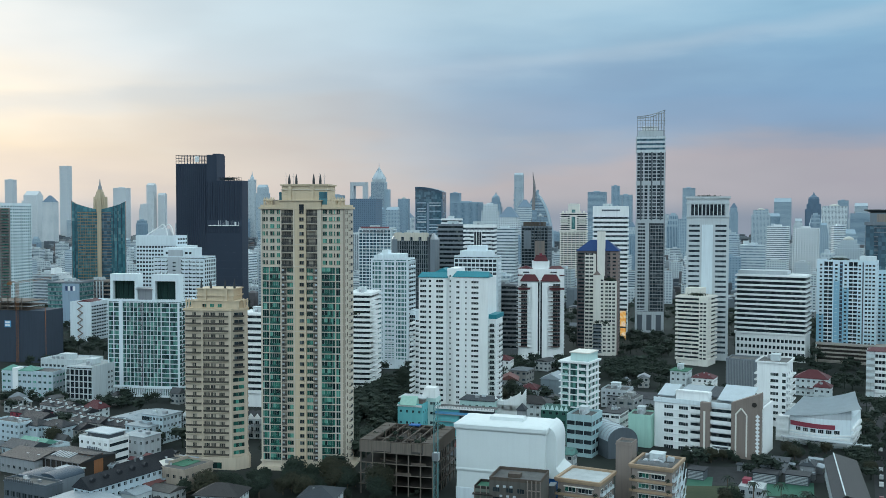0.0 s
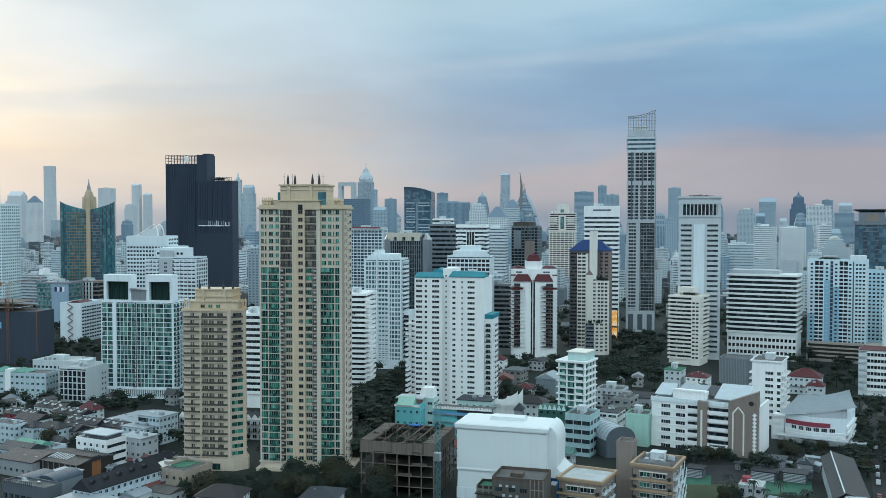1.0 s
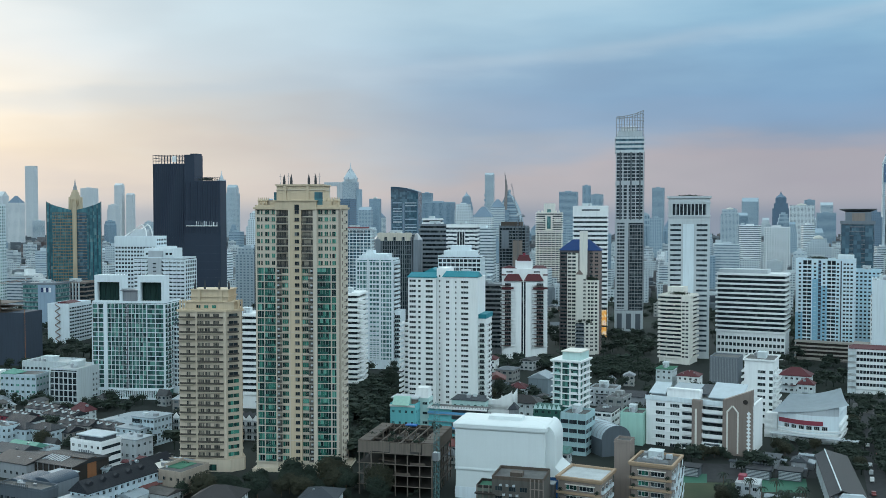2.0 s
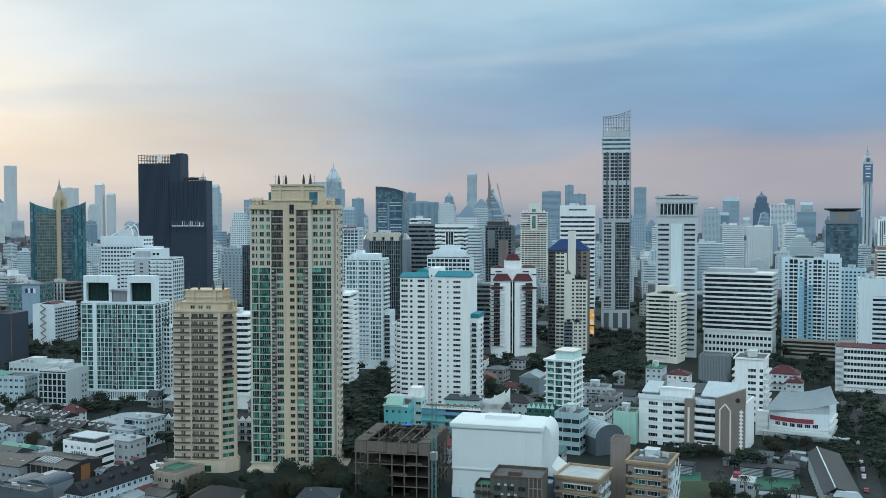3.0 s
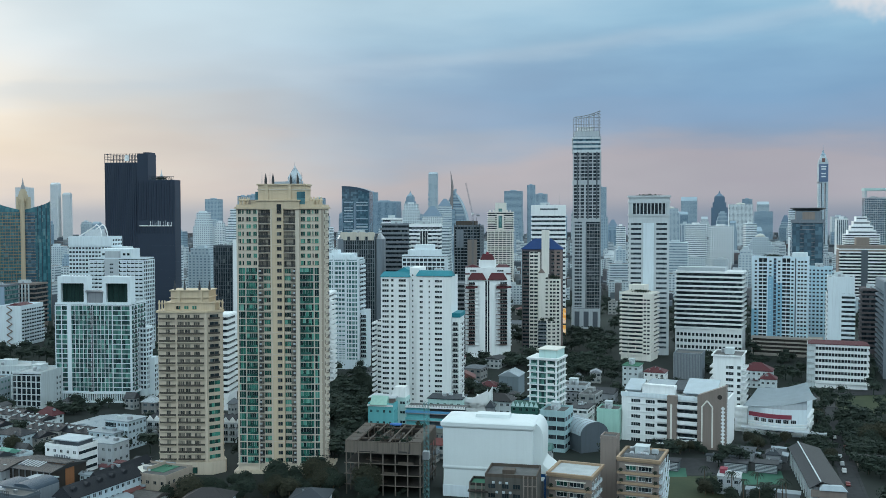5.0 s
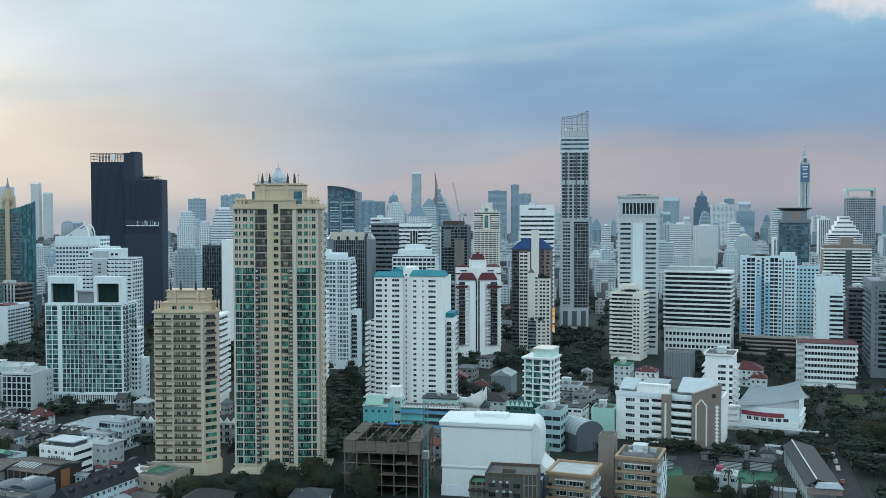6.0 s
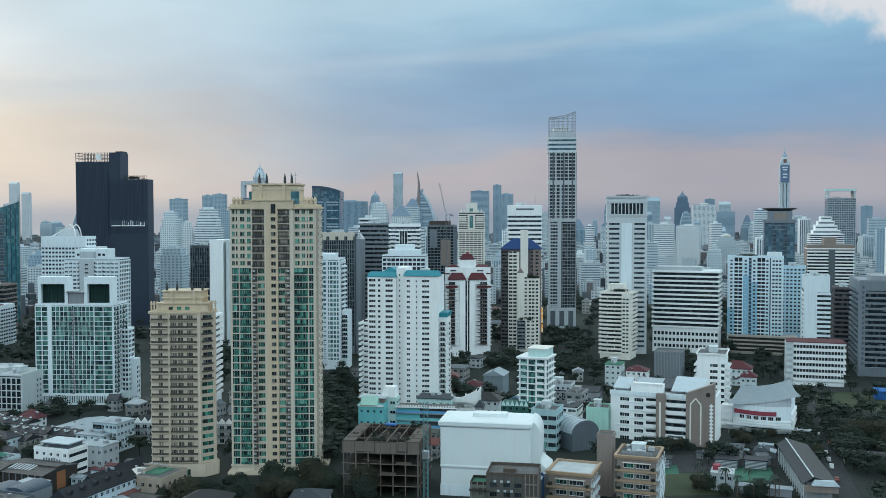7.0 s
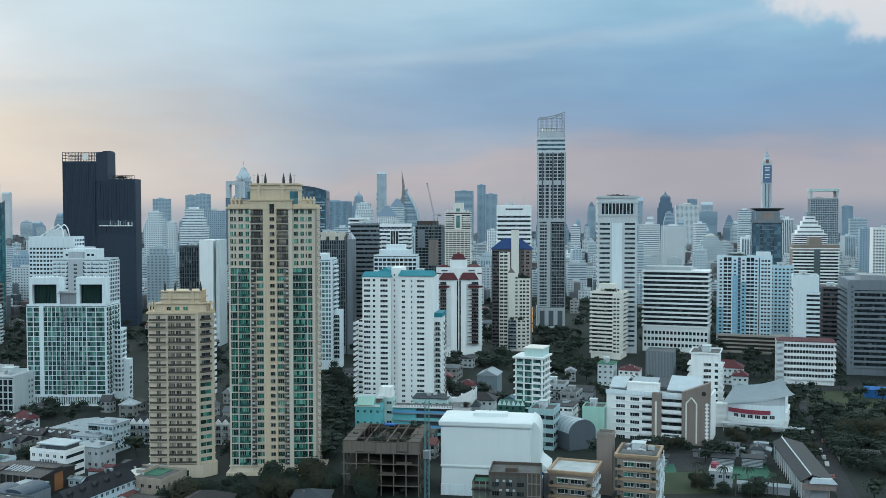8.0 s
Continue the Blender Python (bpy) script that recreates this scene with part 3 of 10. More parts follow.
def roof_clutter(root, x0, y0, x1, y1, z, seed, n=5, material=None):
    """Lift room, tanks and cooling units on a flat roof."""
    rng = random.Random(seed)
    material = material or WHITE_OLD
    w, d = x1 - x0, y1 - y0
    if w > 7 and d > 7:
        lx, ly = x0 + w * rng.uniform(0.2, 0.5), y0 + d * rng.uniform(0.3, 0.5)
        lw, ld = min(9, w * 0.35), min(7, d * 0.35)
        def hut(bm):
            bm_box(bm, lx, ly, z, lx + lw, ly + ld, z + 3.2)
            bm_box(bm, lx - 0.25, ly - 0.25, z + 3.2, lx + lw + 0.25, ly + ld + 0.25, z + 3.5)
            bm_box(bm, lx + lw * 0.2, ly - 0.06, z + 0.1, lx + lw * 0.2 + 1, ly, z + 2.2)
        part("lift_room", hut, material, root)
    for _ in range(n):
        x, y = rng.uniform(x0 + 1.2, x1 - 2.6), rng.uniform(y0 + 1.2, y1 - 2.0)
        if rng.random() < 0.4:
            piece("water_tank", tank_mesh(STEEL), root, (x, y, z))
        else:
            piece("cooling_unit", chiller_mesh(PALE_GREY), root, (x, y, z), rng.choice((0, math.pi / 2)))


def antenna(root, x, y, z, h, material=None):
    def build(bm):
        bm_tube(bm, (0, 0, 0), (0, 0, h), 0.16, 0.05, 6)
        bm_tube(bm, (-0.7, 0, h * 0.7), (0.7, 0, h * 0.7), 0.05, 0.05, 5)
    part("antenna", build, material or STEEL, root, at=(x, y, z))


def storeys(z0, rise, n, lift=0.0):
    return [z0 + k * rise + lift for k in range(n)]


def leafy(bm, cx, cy, cz, rx, ry, rz, n, rng, size):
    """Leaf clumps scattered through a flattened ball round a dense inner mass: crossed, bent leaf blades."""
    rings = [[bm.verts.new((cx + math.cos(k * math.tau / 6 + j) * rx * f * rng.uniform(0.8, 1.2), cy + math.sin(k * math.tau / 6 + j) * ry * f * rng.uniform(0.8, 1.2), cz + rz * g * rng.uniform(0.8, 1.2))) for k in range(6)] for j, (f, g) in enumerate(((0.62, -0.40), (0.58, 0.38)))]
    ends = [bm.verts.new((cx, cy, cz + rz * g)) for g in (-0.60, 0.70)]
    for k in range(6):
        k2 = (k + 1) % 6
        bm.faces.new((rings[0][k2], rings[0][k], ends[0]))
        bm.faces.new((rings[0][k], rings[0][k2], rings[1][k2]))
        bm.faces.new((rings[0][k], rings[1][k2], rings[1][k]))
        bm.faces.new((rings[1][k], rings[1][k2], ends[1]))
    for _ in range(n):
        while True:
            p = Vector((rng.uniform(-1, 1), rng.uniform(-1, 1), rng.uniform(-0.8, 1)))
            if 0.62 < p.length < 1.04:
                break
        c = Vector((cx + p.x * rx, cy + p.y * ry, cz + p.z * rz))
        s = size * rng.uniform(0.6, 1.3)
        out = Vector((p.x, p.y, p.z * 0.8 + 0.3)).normalized()
        side = out.cross(Vector((rng.uniform(-1, 1), rng.uniform(-1, 1), rng.uniform(-1, 1)))).normalized()
        up = out.cross(side)
        tip = out * s * 0.25
        v = [bm.verts.new(c + side * s * 0.5), bm.verts.new(c + up * s * 0.5 + tip), bm.verts.new(c - side * s * 0.5), bm.verts.new(c - up * s * 0.5 + tip), bm.verts.new(c + out * s * 0.45)]
        for i in range(4):
            bm.faces.new((v[i], v[(i + 1) % 4], v[4]))


def crane_mast(name, x, y, h, jib, turn, material, label, lean=60.0):
    """A lattice mast with a raised or level jib."""
    root = thing(name, x, y, turn, label, "crane")

    def truss(bm, p, q, half, bays, r=0.09):
        p, q = Vector(p), Vector(q)
        turnm = (q - p).to_track_quat("Z", "Y").to_matrix()
        corner = [turnm @ Vector((sx * half, sy * half, 0)) for sx, sy in ((-1, -1), (1, -1), (1, 1), (-1, 1))]
        for c in corner:
            bm_tube(bm, p + c, q + c, r, r, 4)
        for k in range(bays):
            a, b = p.lerp(q, k / bays), p.lerp(q, (k + 1) / bays)
            for i in range(4):
                bm_tube(bm, a + corner[i], b + corner[(i + 1) % 4], r * 0.7, r * 0.7, 3)
    part("mast", lambda bm: truss(bm, (0, 0, 0), (0, 0, h), 0.8, int(h / 2)), material, root)
    if jib:
        a = radians(lean)
        part("jib", lambda bm: truss(bm, (0, 0, h), (jib * math.cos(a), 0, h + jib * math.sin(a)), 0.6, int(jib / 2)), material, root)
        part("counter_jib", lambda bm: (truss(bm, (0, 0, h), (-jib * 0.25, 0, h + 0.5), 0.6, 5), bm_box(bm, -jib * 0.27, -1, h - 2.0, -jib * 0.17, 1, h)), material, root)
        part("cab", lambda bm: bm_box(bm, -1, -1.6, h, 1.2, 0.8, h + 2.4), WHITE_OLD, root)
    return root


# ---- the tan residential towers ----
def tan_tower(x, y, rot, w, h):
    d, rise, n = 19.0, 3.15, 35
    z0 = h - n * rise - 0.6
    root = thing("apartment_tower", x, y, rot, "tall yellow-tan apartment tower with green glass bays and a stepped crown", "tower")
    claim(x, y, rot, w, d)

    box("wall", root, 0, 0.35, 0, w, d, h - 0.8, TAN_LIGHT)
    box("edge_pier", root, 0, 0, z0 - 4, 0.8, 0.35, h - 0.8, TAN_LIGHT)
    box("edge_pier", root, w - 1.4, 0, z0 - 4, w, 0.35, h - 0.8, TAN_LIGHT)

    box("pier", root, 0.242 * w, -0.5, 0, 0.258 * w, 0.35, h + 2.6, TAN_LIGHT)
    box("pier", root, 0.69 * w, -0.5, 0, 0.737 * w, 0.35, h + 2.6, TAN_LIGHT)
    box("centre_wall", root, 0.40 * w, -0.9, 0, 0.555 * w, 0.35, h - 1.0, TAN, "yellow rendered centre wall")
    box("centre_head", root, 0.242 * w, -0.95, h - 1.0, 0.737 * w, 3.0, h + 2.6, TAN, "yellow rendered head")
    box("head_cornice", root, 0.23 * w, -1.4, h + 2.6, 0.749 * w, 3.4, h + 3.1, TAN)
    box("centre_slot", root, 0.405 * w, -1.05, 4, 0.42 * w, -0.85, h - 1.0, TAN_LIGHT)
    for k in range(11):
        box("centre_ledge", root, 0.40 * w, -1.0, z0 + k * 9.45, 0.555 * w, -0.85, z0 + k * 9.45 + 0.25, TAN_LIGHT)
    ring("cornice", root, 0, 0, w, d, [h - 0.8], 0.9, 0.7, TAN)
    ring("cornice", root, 0, 0, w, d, [z0 - 0.6], 0.5, 0.4, TAN_LIGHT)
    box("podium", root, -1.5, -2.0, 0, w + 3.0, d + 2, z0 - 3.0, TAN_DIM)
    box("podium_window", root, 0.80 * w, -2.1, 1.0, 0.94 * w, -1.9, 5.0, GLASS_GREEN)
    low, high = storeys(z0, rise, n - 8), storeys(z0 + (n - 8) * rise, rise, 8)
    floor_line = box_mesh(0, -0.26, 0, 0.237 * w, 0.36, 0.34, TAN_LIGHT)
    floor_line2 = box_mesh(0, -0.26, 0, 0.263 * w, 0.36, 0.34, TAN_LIGHT)
    rail_ = box_mesh(0, -0.42, 0, 0.125 * w, -0.36, 0.95, GLASS_RAIL)
    for z in low:
        piece("floor_ledge", floor_line, root, (0.005 * w, 0, z + 2.86))
        piece("glass_rail", rail_, root, (0.112 * w, 0, z + 0.15))
        piece("floor_ledge", floor_line2, root, (0.737 * w, 0, z + 2.86))
        piece("glass_rail", rail_, root, (0.742 * w, 0, z + 0.15))
    # glazed bays below, small windows above
    for u0, u1, lights in ((0.007, 0.098, 3), (0.11, 0.242, 5), (0.737, 0.897, 5), (0.909, 0.985, 3)):
        windows(root, "F", w, d, [u0 * w], [z + 0.08 for z in low], (u1 - u0) * w, 2.88, lights, PALE_GREY, GLASS_GREEN, False, -0.22)
    for u0, ww, lights in ((0.014, 1.5, 2), (0.066, 0.8, 1), (0.115, 2.0, 2), (0.195, 1.7, 2), (0.75, 2.0, 2), (0.825, 1.6, 2), (0.915, 1.7, 2), (0.885, 0.6, 1)):
        windows(root, "F", w, d, [u0 * w], [z + 0.8 for z in high], ww, 1.9, lights, TAN_LIGHT, GLASS_GREEN, True, -0.3)
    windows(root, "F", w, d, [0.478 * w], storeys(z0, rise, n, 0.9), 2.0, 1.6, 2, TAN_BROWN, GLASS, True, 0.95)
    box("stair_window", root, 0.478 * w, -1.05, h - 1.6, 0.532 * w, -0.9, h + 1.2, GLASS)
    unit = box_mesh(0, 0, 0, 0.9, 0.4, 0.75, PALE_GREY)
    for u0, u1, inner in ((0.258, 0.40, 1), (0.555, 0.69, 0)):
        bay = (u1 - u0) * w
        windows(root, "F", w, d, [u0 * w + 0.05], [z + 0.05 for z in high], bay - 0.1, 2.5, 5, TAN_BROWN, GLASS_SOFT, False, -0.3)
        balconies(root, "F", w, d, [u0 * w], high, bay, 0.75, TAN_LIGHT, "bars", DARK_STEEL, -0.05)
        g0 = u0 * w + (0.42 * bay if inner else 0.02 * bay)
        windows(root, "F", w, d, [g0], [z + 0.45 for z in low], 0.56 * bay, 2.0, 3, TAN_LIGHT, GLASS_GREEN, False, -0.2)
        b0 = u0 * w + (0.0 if inner else 0.60 * bay)
        windows(root, "F", w, d, [b0], [z + 0.05 for z in low], 0.38 * bay, 2.4, 2, TAN_BROWN, GLASS_SOFT, False, -0.3)
        balconies(root, "F", w, d, [b0], low, 0.40 * bay, 0.8, TAN_LIGHT, "bars", DARK_STEEL, 0.0)
        ledge = box_mesh(0, -0.3, 0, bay, 0.36, 0.3, TAN_LIGHT)
        for z in low:
            piece("floor_ledge", ledge, root, (u0 * w, 0, z + 2.75))
            piece("air_conditioner", unit, root, (b0 + (0.2 if inner else 0.9), -0.6, z + 1.15))
    windows(root, "R", w, d, [2.0, 6.0], storeys(z0, rise, n, 0.7), 1.6, 1.7, 2, TAN_BROWN, GLASS, True)
    balconies(root, "R", w, d, [10.0], storeys(z0, rise, n), 3.2, 1.0, TAN_BROWN, "bars")
    box("corner_pier", root, w - 0.25, -0.25, 0, w + 0.55, 1.1, h - 0.8, TAN_BROWN)

    # crown
    def crown(bm):
        bm_box(bm, 0.25 * w, 1.2, h, 0.80 * w, d - 4, h + 9.3)
        bm_box(bm, 0.33 * w, 0.6, h, 0.37 * w, 1.2, h + 9.6)
        bm_box(bm, 0.60 * w, 0.6, h, 0.64 * w, 1.2, h + 9.6)
    top_ = part("crown", crown, TAN, root, "yellow rendered crown")
    ring("crown_cornice", top_, 0.25 * w, 1.2, 0.80 * w, d - 4, [h + 9.3], 0.7, 0.6, TAN)
    ring("crown_cornice", top_, 0.25 * w, 1.2, 0.80 * w, d - 4, [h + 7.4], 0.35, 0.3, TAN_LIGHT)
    box("crown_glass", root, 0.705 * w, 0.7, h + 0.2, 0.80 * w, 1.3, h + 6.6, GLASS_TEAL_SHEET)
    box("crown_glass", root, 0.215 * w, 1.6, h + 0.2, 0.252 * w, 4.0, h + 6.6, GLASS_TEAL_SHEET)
    box("crown_base", root, 0.17 * w, 0.8, h, 0.90 * w, d - 2, h + 2.6, TAN)
    finial = solid("finial", lambda bm: bm_turned(bm, [(0.55, 0), (0.62, 1.2), (0.45, 2.8), (0.12, 4.2), (0.02, 4.7)], 8), DARK_STEEL)
    for u in (0.335, 0.42, 0.63, 0.71):
        piece("finial", finial, top_, (u * w, 2.2, h + 10.0))
    for u in (0.28, 0.375, 0.69, 0.745):
        antenna(root, u * w, 4.0, h + 10.0, 5.0)
    # roof pavilions on the shoulders
    post = solid("pavilion_post", lambda bm: bm_turned(bm, [(0.45, 0), (0.4, 2.4), (0.6, 2.6), (0.6, 3.0), (0.3, 3.5), (0.12, 4.3)], 8), TAN)
    for u in (0.03, 0.075, 0.12, 0.855, 0.895, 0.935, 0.975):
        piece("pavilion_post", post, root, (u * w, 2.0, h + 0.1))
        piece("pavilion_post", post, root, (u * w, 5.0, h + 0.1))
    box("pavilion", root, 0.10 * w, 3.0, h, 0.22 * w, 8.0, h + 3.2, TAN_BROWN)
    box("pavilion", root, 0.82 * w, 3.0, h, 0.90 * w, 8.0, h + 2.8, TAN)
    parapet(root, 0, 0, w, d, h + 0.1, TAN, 1.0)


def tan_small(x, y, rot, w, h):
    d, rise, n = 17.0, 3.2, 20
    z0 = h - n * rise - 0.4
    root = thing("apartment_tower", x, y, rot, "brownish tan apartment tower with dark railed balconies and a stepped crown", "tower")
    claim(x, y, rot, w, d)

    def body(bm):
        bm_prism(bm, [(0, 0), (0.78 * w, 0), (0.985 * w, 0.16 * w), (0.985 * w, 0.16 * w + 1.2), (0.80 * w, d), (0, d)], 0, h - 0.6)
    part("wall", body, TAN_DIM, root)

    def brim(bm):
        o = 0.7
        bm_prism(bm, [(-o, -o), (0.79 * w, -o), (w + 0.2, 0.15 * w), (w + 0.2, 0.16 * w + 1.6), (0.80 * w + o, d + o), (-o, d + o)], h - 0.6, h + 0.3)
    part("cornice", brim, TAN, root)
    ledge = solid("floor_ledge", lambda bm: bm_prism(bm, [(-0.3, -0.3), (0.785 * w, -0.3), (0.985 * w + 0.25, 0.155 * w), (0.985 * w + 0.25, 0.16 * w + 1.4), (0.80 * w + 0.3, d + 0.3), (-0.3, d + 0.3)], 0, 0.3), TAN_DIM)
    for z in storeys(z0, rise, n):
        piece("floor_ledge", ledge, root, (0, 0, z - 0.3))
    z1 = storeys(z0, rise, n)
    windows(root, "F", w, d, [0.12 * w], [z + 0.2 for z in z1], 1.9, 2.1, 2, TAN_LIGHT, GLASS_SOFT, False)
    windows(root, "F", w, d, [0.43 * w], [z + 0.2 for z in z1], 2.4, 2.1, 2, TAN_LIGHT, GLASS_SOFT, False)
    windows(root, "F", w, d, [0.315 * w, 0.57 * w], [z + 0.5 for z in z1], 2.7, 1.75, 3, TAN_DIM, GLASS_SOFT, False)
    balconies(root, "F", w, d, [0.02 * w], z1, 0.26 * w, 1.1, TAN_DIM, "panel", RAIL)
    balconies(root, "F", w, d, [0.31 * w], z1, 0.43 * w, 0.9, TAN_DIM, "panel", RAIL)
    box("pier", root, 0.27 * w, -0.5, 0, 0.31 * w, 0.1, h - 0.6, TAN_DIM)
    box("pier", root, 0.74 * w, -0.5, 0, 0.785 * w, 0.1, h - 0.6, TAN_DIM)
    corner = window_mesh(0.19 * w, 1.8, 2, TAN_DIM, GLASS_GREEN, False)
    turn = math.atan2(0.17, 0.22)
    for k, z in enumerate(z1):
        if k < 11:
            piece("window", corner, root, (0.80 * w, 0.010 * w, z + 0.5), turn)
        else:
            piece("balcony", balcony_mesh(0.19 * w, 0.7, TAN_DIM, "panel", RAIL), root, (0.80 * w, 0.012 * w, z), turn)
            piece("window", window_mesh(0.15 * w, 2.1, 2, TAN_BROWN, GLASS, False), root, (0.82 * w, 0.025 * w, z + 0.1), turn)
    balconies(root, "L", w, d, [3, 10], z1, 3.4, 0.9, TAN_DIM, "bars")

    def crown(bm):
        bm_box(bm, 0.10 * w, 1.0, h, 0.90 * w, d - 7, h + 3.4)
        bm_box(bm, 0.19 * w, 1.6, h + 3.4, 0.80 * w, d - 4, h + 8.6)
        bm_box(bm, 0.30 * w, 1.0, h + 3.4, 0.345 * w, 1.6, h + 9.0)
        bm_box(bm, 0.66 * w, 1.0, h + 3.4, 0.705 * w, 1.6, h + 9.0)
    top_ = part("crown", crown, TAN, root)
    ring("crown_cornice", top_, 0.19 * w, 1.6, 0.80 * w, d - 4, [h + 8.6, h + 5.6], 0.45, 0.5, TAN)
    ring("crown_cornice", root, 0.10 * w, 1.0, 0.90 * w, d - 7, [h + 3.4], 0.4, 0.4, TAN)
    windows(root, "F", w, d, [0.28 * w, 0.41 * w, 0.54 * w], [h + 0.8], 2.0, 1.5, 2, TAN, GLASS_GREEN, True, -1.0)
    post = solid("pavilion_post", lambda bm: bm_turned(bm, [(0.4, 0), (0.35, 2.6), (0.55, 2.8), (0.5, 3.4), (0.15, 4.4)], 8), TAN)
    for u in (0.0, 0.045, 0.09, 0.88, 0.925, 0.97):
        piece("pavilion_post", post, root, (u * w + 0.3, 1.0 + (u > 0.8) * (u - 0.78) * 24, h + 0.3))
    finial = solid("finial", lambda bm: bm_turned(bm, [(0.5, 0), (0.55, 1.0), (0.35, 2.6), (0.02, 4.3)], 8), DARK_STEEL)
    for u in (0.24, 0.40, 0.64, 0.80):
        piece("finial", finial, top_, (u * w, 3.0, h + 9.0))
    box("podium", root, -0.5, -1.0, 0, 0.86 * w, d - 1, z0 - 0.6, TAN_DIM)
    part("podium", lambda bm: bm_prism(bm, [(0.86 * w, -1.0), (w + 0.6, 0.14 * w), (w + 0.6, 0.16 * w + 1.8), (0.86 * w, d - 2)], 0, z0 - 0.6), TAN_DIM, root)
    box("podium_window", root, 0.35 * w, -1.1, 0.5, 0.62 * w, -0.95, 3.2, GLASS_GREEN)


# ---- the white grid hotel with two roof portals ----
def grid_hotel(x, y, rot, w, h):
    d, rise, n = 24.0, 2.87, 18
    z0 = h - n * rise - 0.8
    root = thing("apartment_tower", x, y, rot, "white gridded apartment block with green glass and two square roof portals", "tower")
    claim(x, y, rot, w, d)
    box("wall", root, 0.5, 0.5, 0, w - 0.5, d, h - 0.5, GLASS_HOT_SHEET, "green-grey glass wall")
    lattice(root, "F", w, d, 0.17 * w, 2, z0, n, rise, 0.4, 0.42, 0.5, WHITE_COOL)
    box("white_column", root, 0.17 * w, -0.6, z0 - 1, 0.21 * w, 0.6, h, WHITE_COOL)
    lattice(root, "F", w, d, 0.27 * w, 5, z0, n, rise, 0.24, 0.3, 0.3, WHITE_COOL, 0.21 * w)
    box("dark_recess", root, 0.48 * w, -0.1, z0, 0.50 * w, 0.5, h - 3, DARK_GREY)
    lattice(root, "F", w, d, 0.26 * w, 5, z0, n, rise, 0.24, 0.3, 0.3, WHITE_COOL, 0.50 * w)
    lattice(root, "F", w, d, 0.24 * w, 2, z0, n, rise, 0.3, 0.42, 0.6, WHITE_COOL, 0.76 * w)
    lattice(root, "R", w, d, d, 5, z0, n, rise, 0.6, 0.5, 0.6, WHITE_COOL)
    balconies(root, "F", w, d, [0.45 * w], storeys(z0, rise, n), 2.2, 0.9, WHITE_COOL, "bars")
    balconies(root, "R", w, d, [3.0, 13.0], storeys(z0, rise, n), 5.0, 1.0, WHITE_COOL, "bars")
    box("side_wing", root, w - 0.3, d * 0.55, 0, w + 4.5, d - 1, h * 0.74, WHITE_COOL)
    window_rows(root, "F", w, d, [w + 0.7, w + 2.6], storeys(6, rise, 15), 1.3, 1.7, GLASS_BAND, WHITE_COOL, -d * 0.55)
    window_rows(root, "R", w + 4.5, d, [d * 0.57, d * 0.67, d * 0.77, d * 0.87], storeys(6, rise, 13), 1.5, 1.7, GLASS_BAND, WHITE_COOL)
    box("side_wing", root, w + 4.5, d * 0.7, 0, w + 8.0, d - 1, h * 0.42, WHITE_COOL)
    window_rows(root, "R", w + 8.0, d, [d * 0.72, d * 0.82], storeys(4, rise, 6), 1.5, 1.7, GLASS_BAND, WHITE_COOL)
    ring("podium", root, 0, 0, w, d, [z0 - 1.2], 1.2, 1.2, WHITE_COOL)
    ring("podium", root, 0, 0, w, d, [0.0], 0.9, 1.6, WHITE_COOL)
    louver = box_mesh(0, -1.0, 0, 0.5, 0, z0 - 1.9, WHITE_COOL)
    for k in range(34):
        piece("louvre", louver, root, (k * (w - 0.5) / 33, 0, 0.9))
    parapet(root, 0, 0, w, d, h - 0.5, WHITE_COOL, 1.2, 0.4, DECK)
    for u0, u1 in ((0.03, 0.42), (0.63, 1.0)):
        a, b, top = u0 * w, u1 * w, h + 16.4

        def portal(bm):
            bm_box(bm, a, 0.6, h, a + 1.9, 8.0, top)
            bm_box(bm, b - 1.9, 0.6, h, b, 8.0, top)
            bm_box(bm, a + 1.9, 0.6, top - 4.2, b - 1.9, 8.0, top)
            bm_box(bm, a + 1.9, 0.6, h, b - 1.9, 8.0, h + 0.9)
            bm_box(bm, a + 1.9, 6.0, h + 0.9, b - 1.9, 8.0, top - 4.2, 1)
        gate = part("roof_portal", portal, (WHITE_COOL, DARK_GREY), root, "white square roof portal with dark louvres")
        fin = box_mesh(0, 0, 0, 0.22, 0.8, top - 5.1 - h, LOUVRE)
        for k in range(9):
            piece("louvre", fin, gate, (a + 2.4 + k * (b - a - 4.6) / 8.2, 2.6, h + 0.9))
        green = box_mesh(0, 0, 0, (b - a - 3.8), 0.3, top - 5.1 - h, LOUVRE)
        piece("portal_screen", green, gate, (a + 1.9, 4.5, h + 0.9))

    def canopy(bm):
        bm_box(bm, 0.43 * w, 1, h, 0.62 * w, 9, h + 7)
        bm_box(bm, 0.40 * w, -0.4, h + 7.0, 0.64 * w, 9, h + 7.5)
        bm_box(bm, 0.42 * w, -1.0, h + 7.9, 0.60 * w, 2, h + 8.2)
    part("roof_canopy", canopy, STEEL, root)
    roof_clutter(root, 0.05 * w, 9, w - 2, d - 2, h, 3, 6)


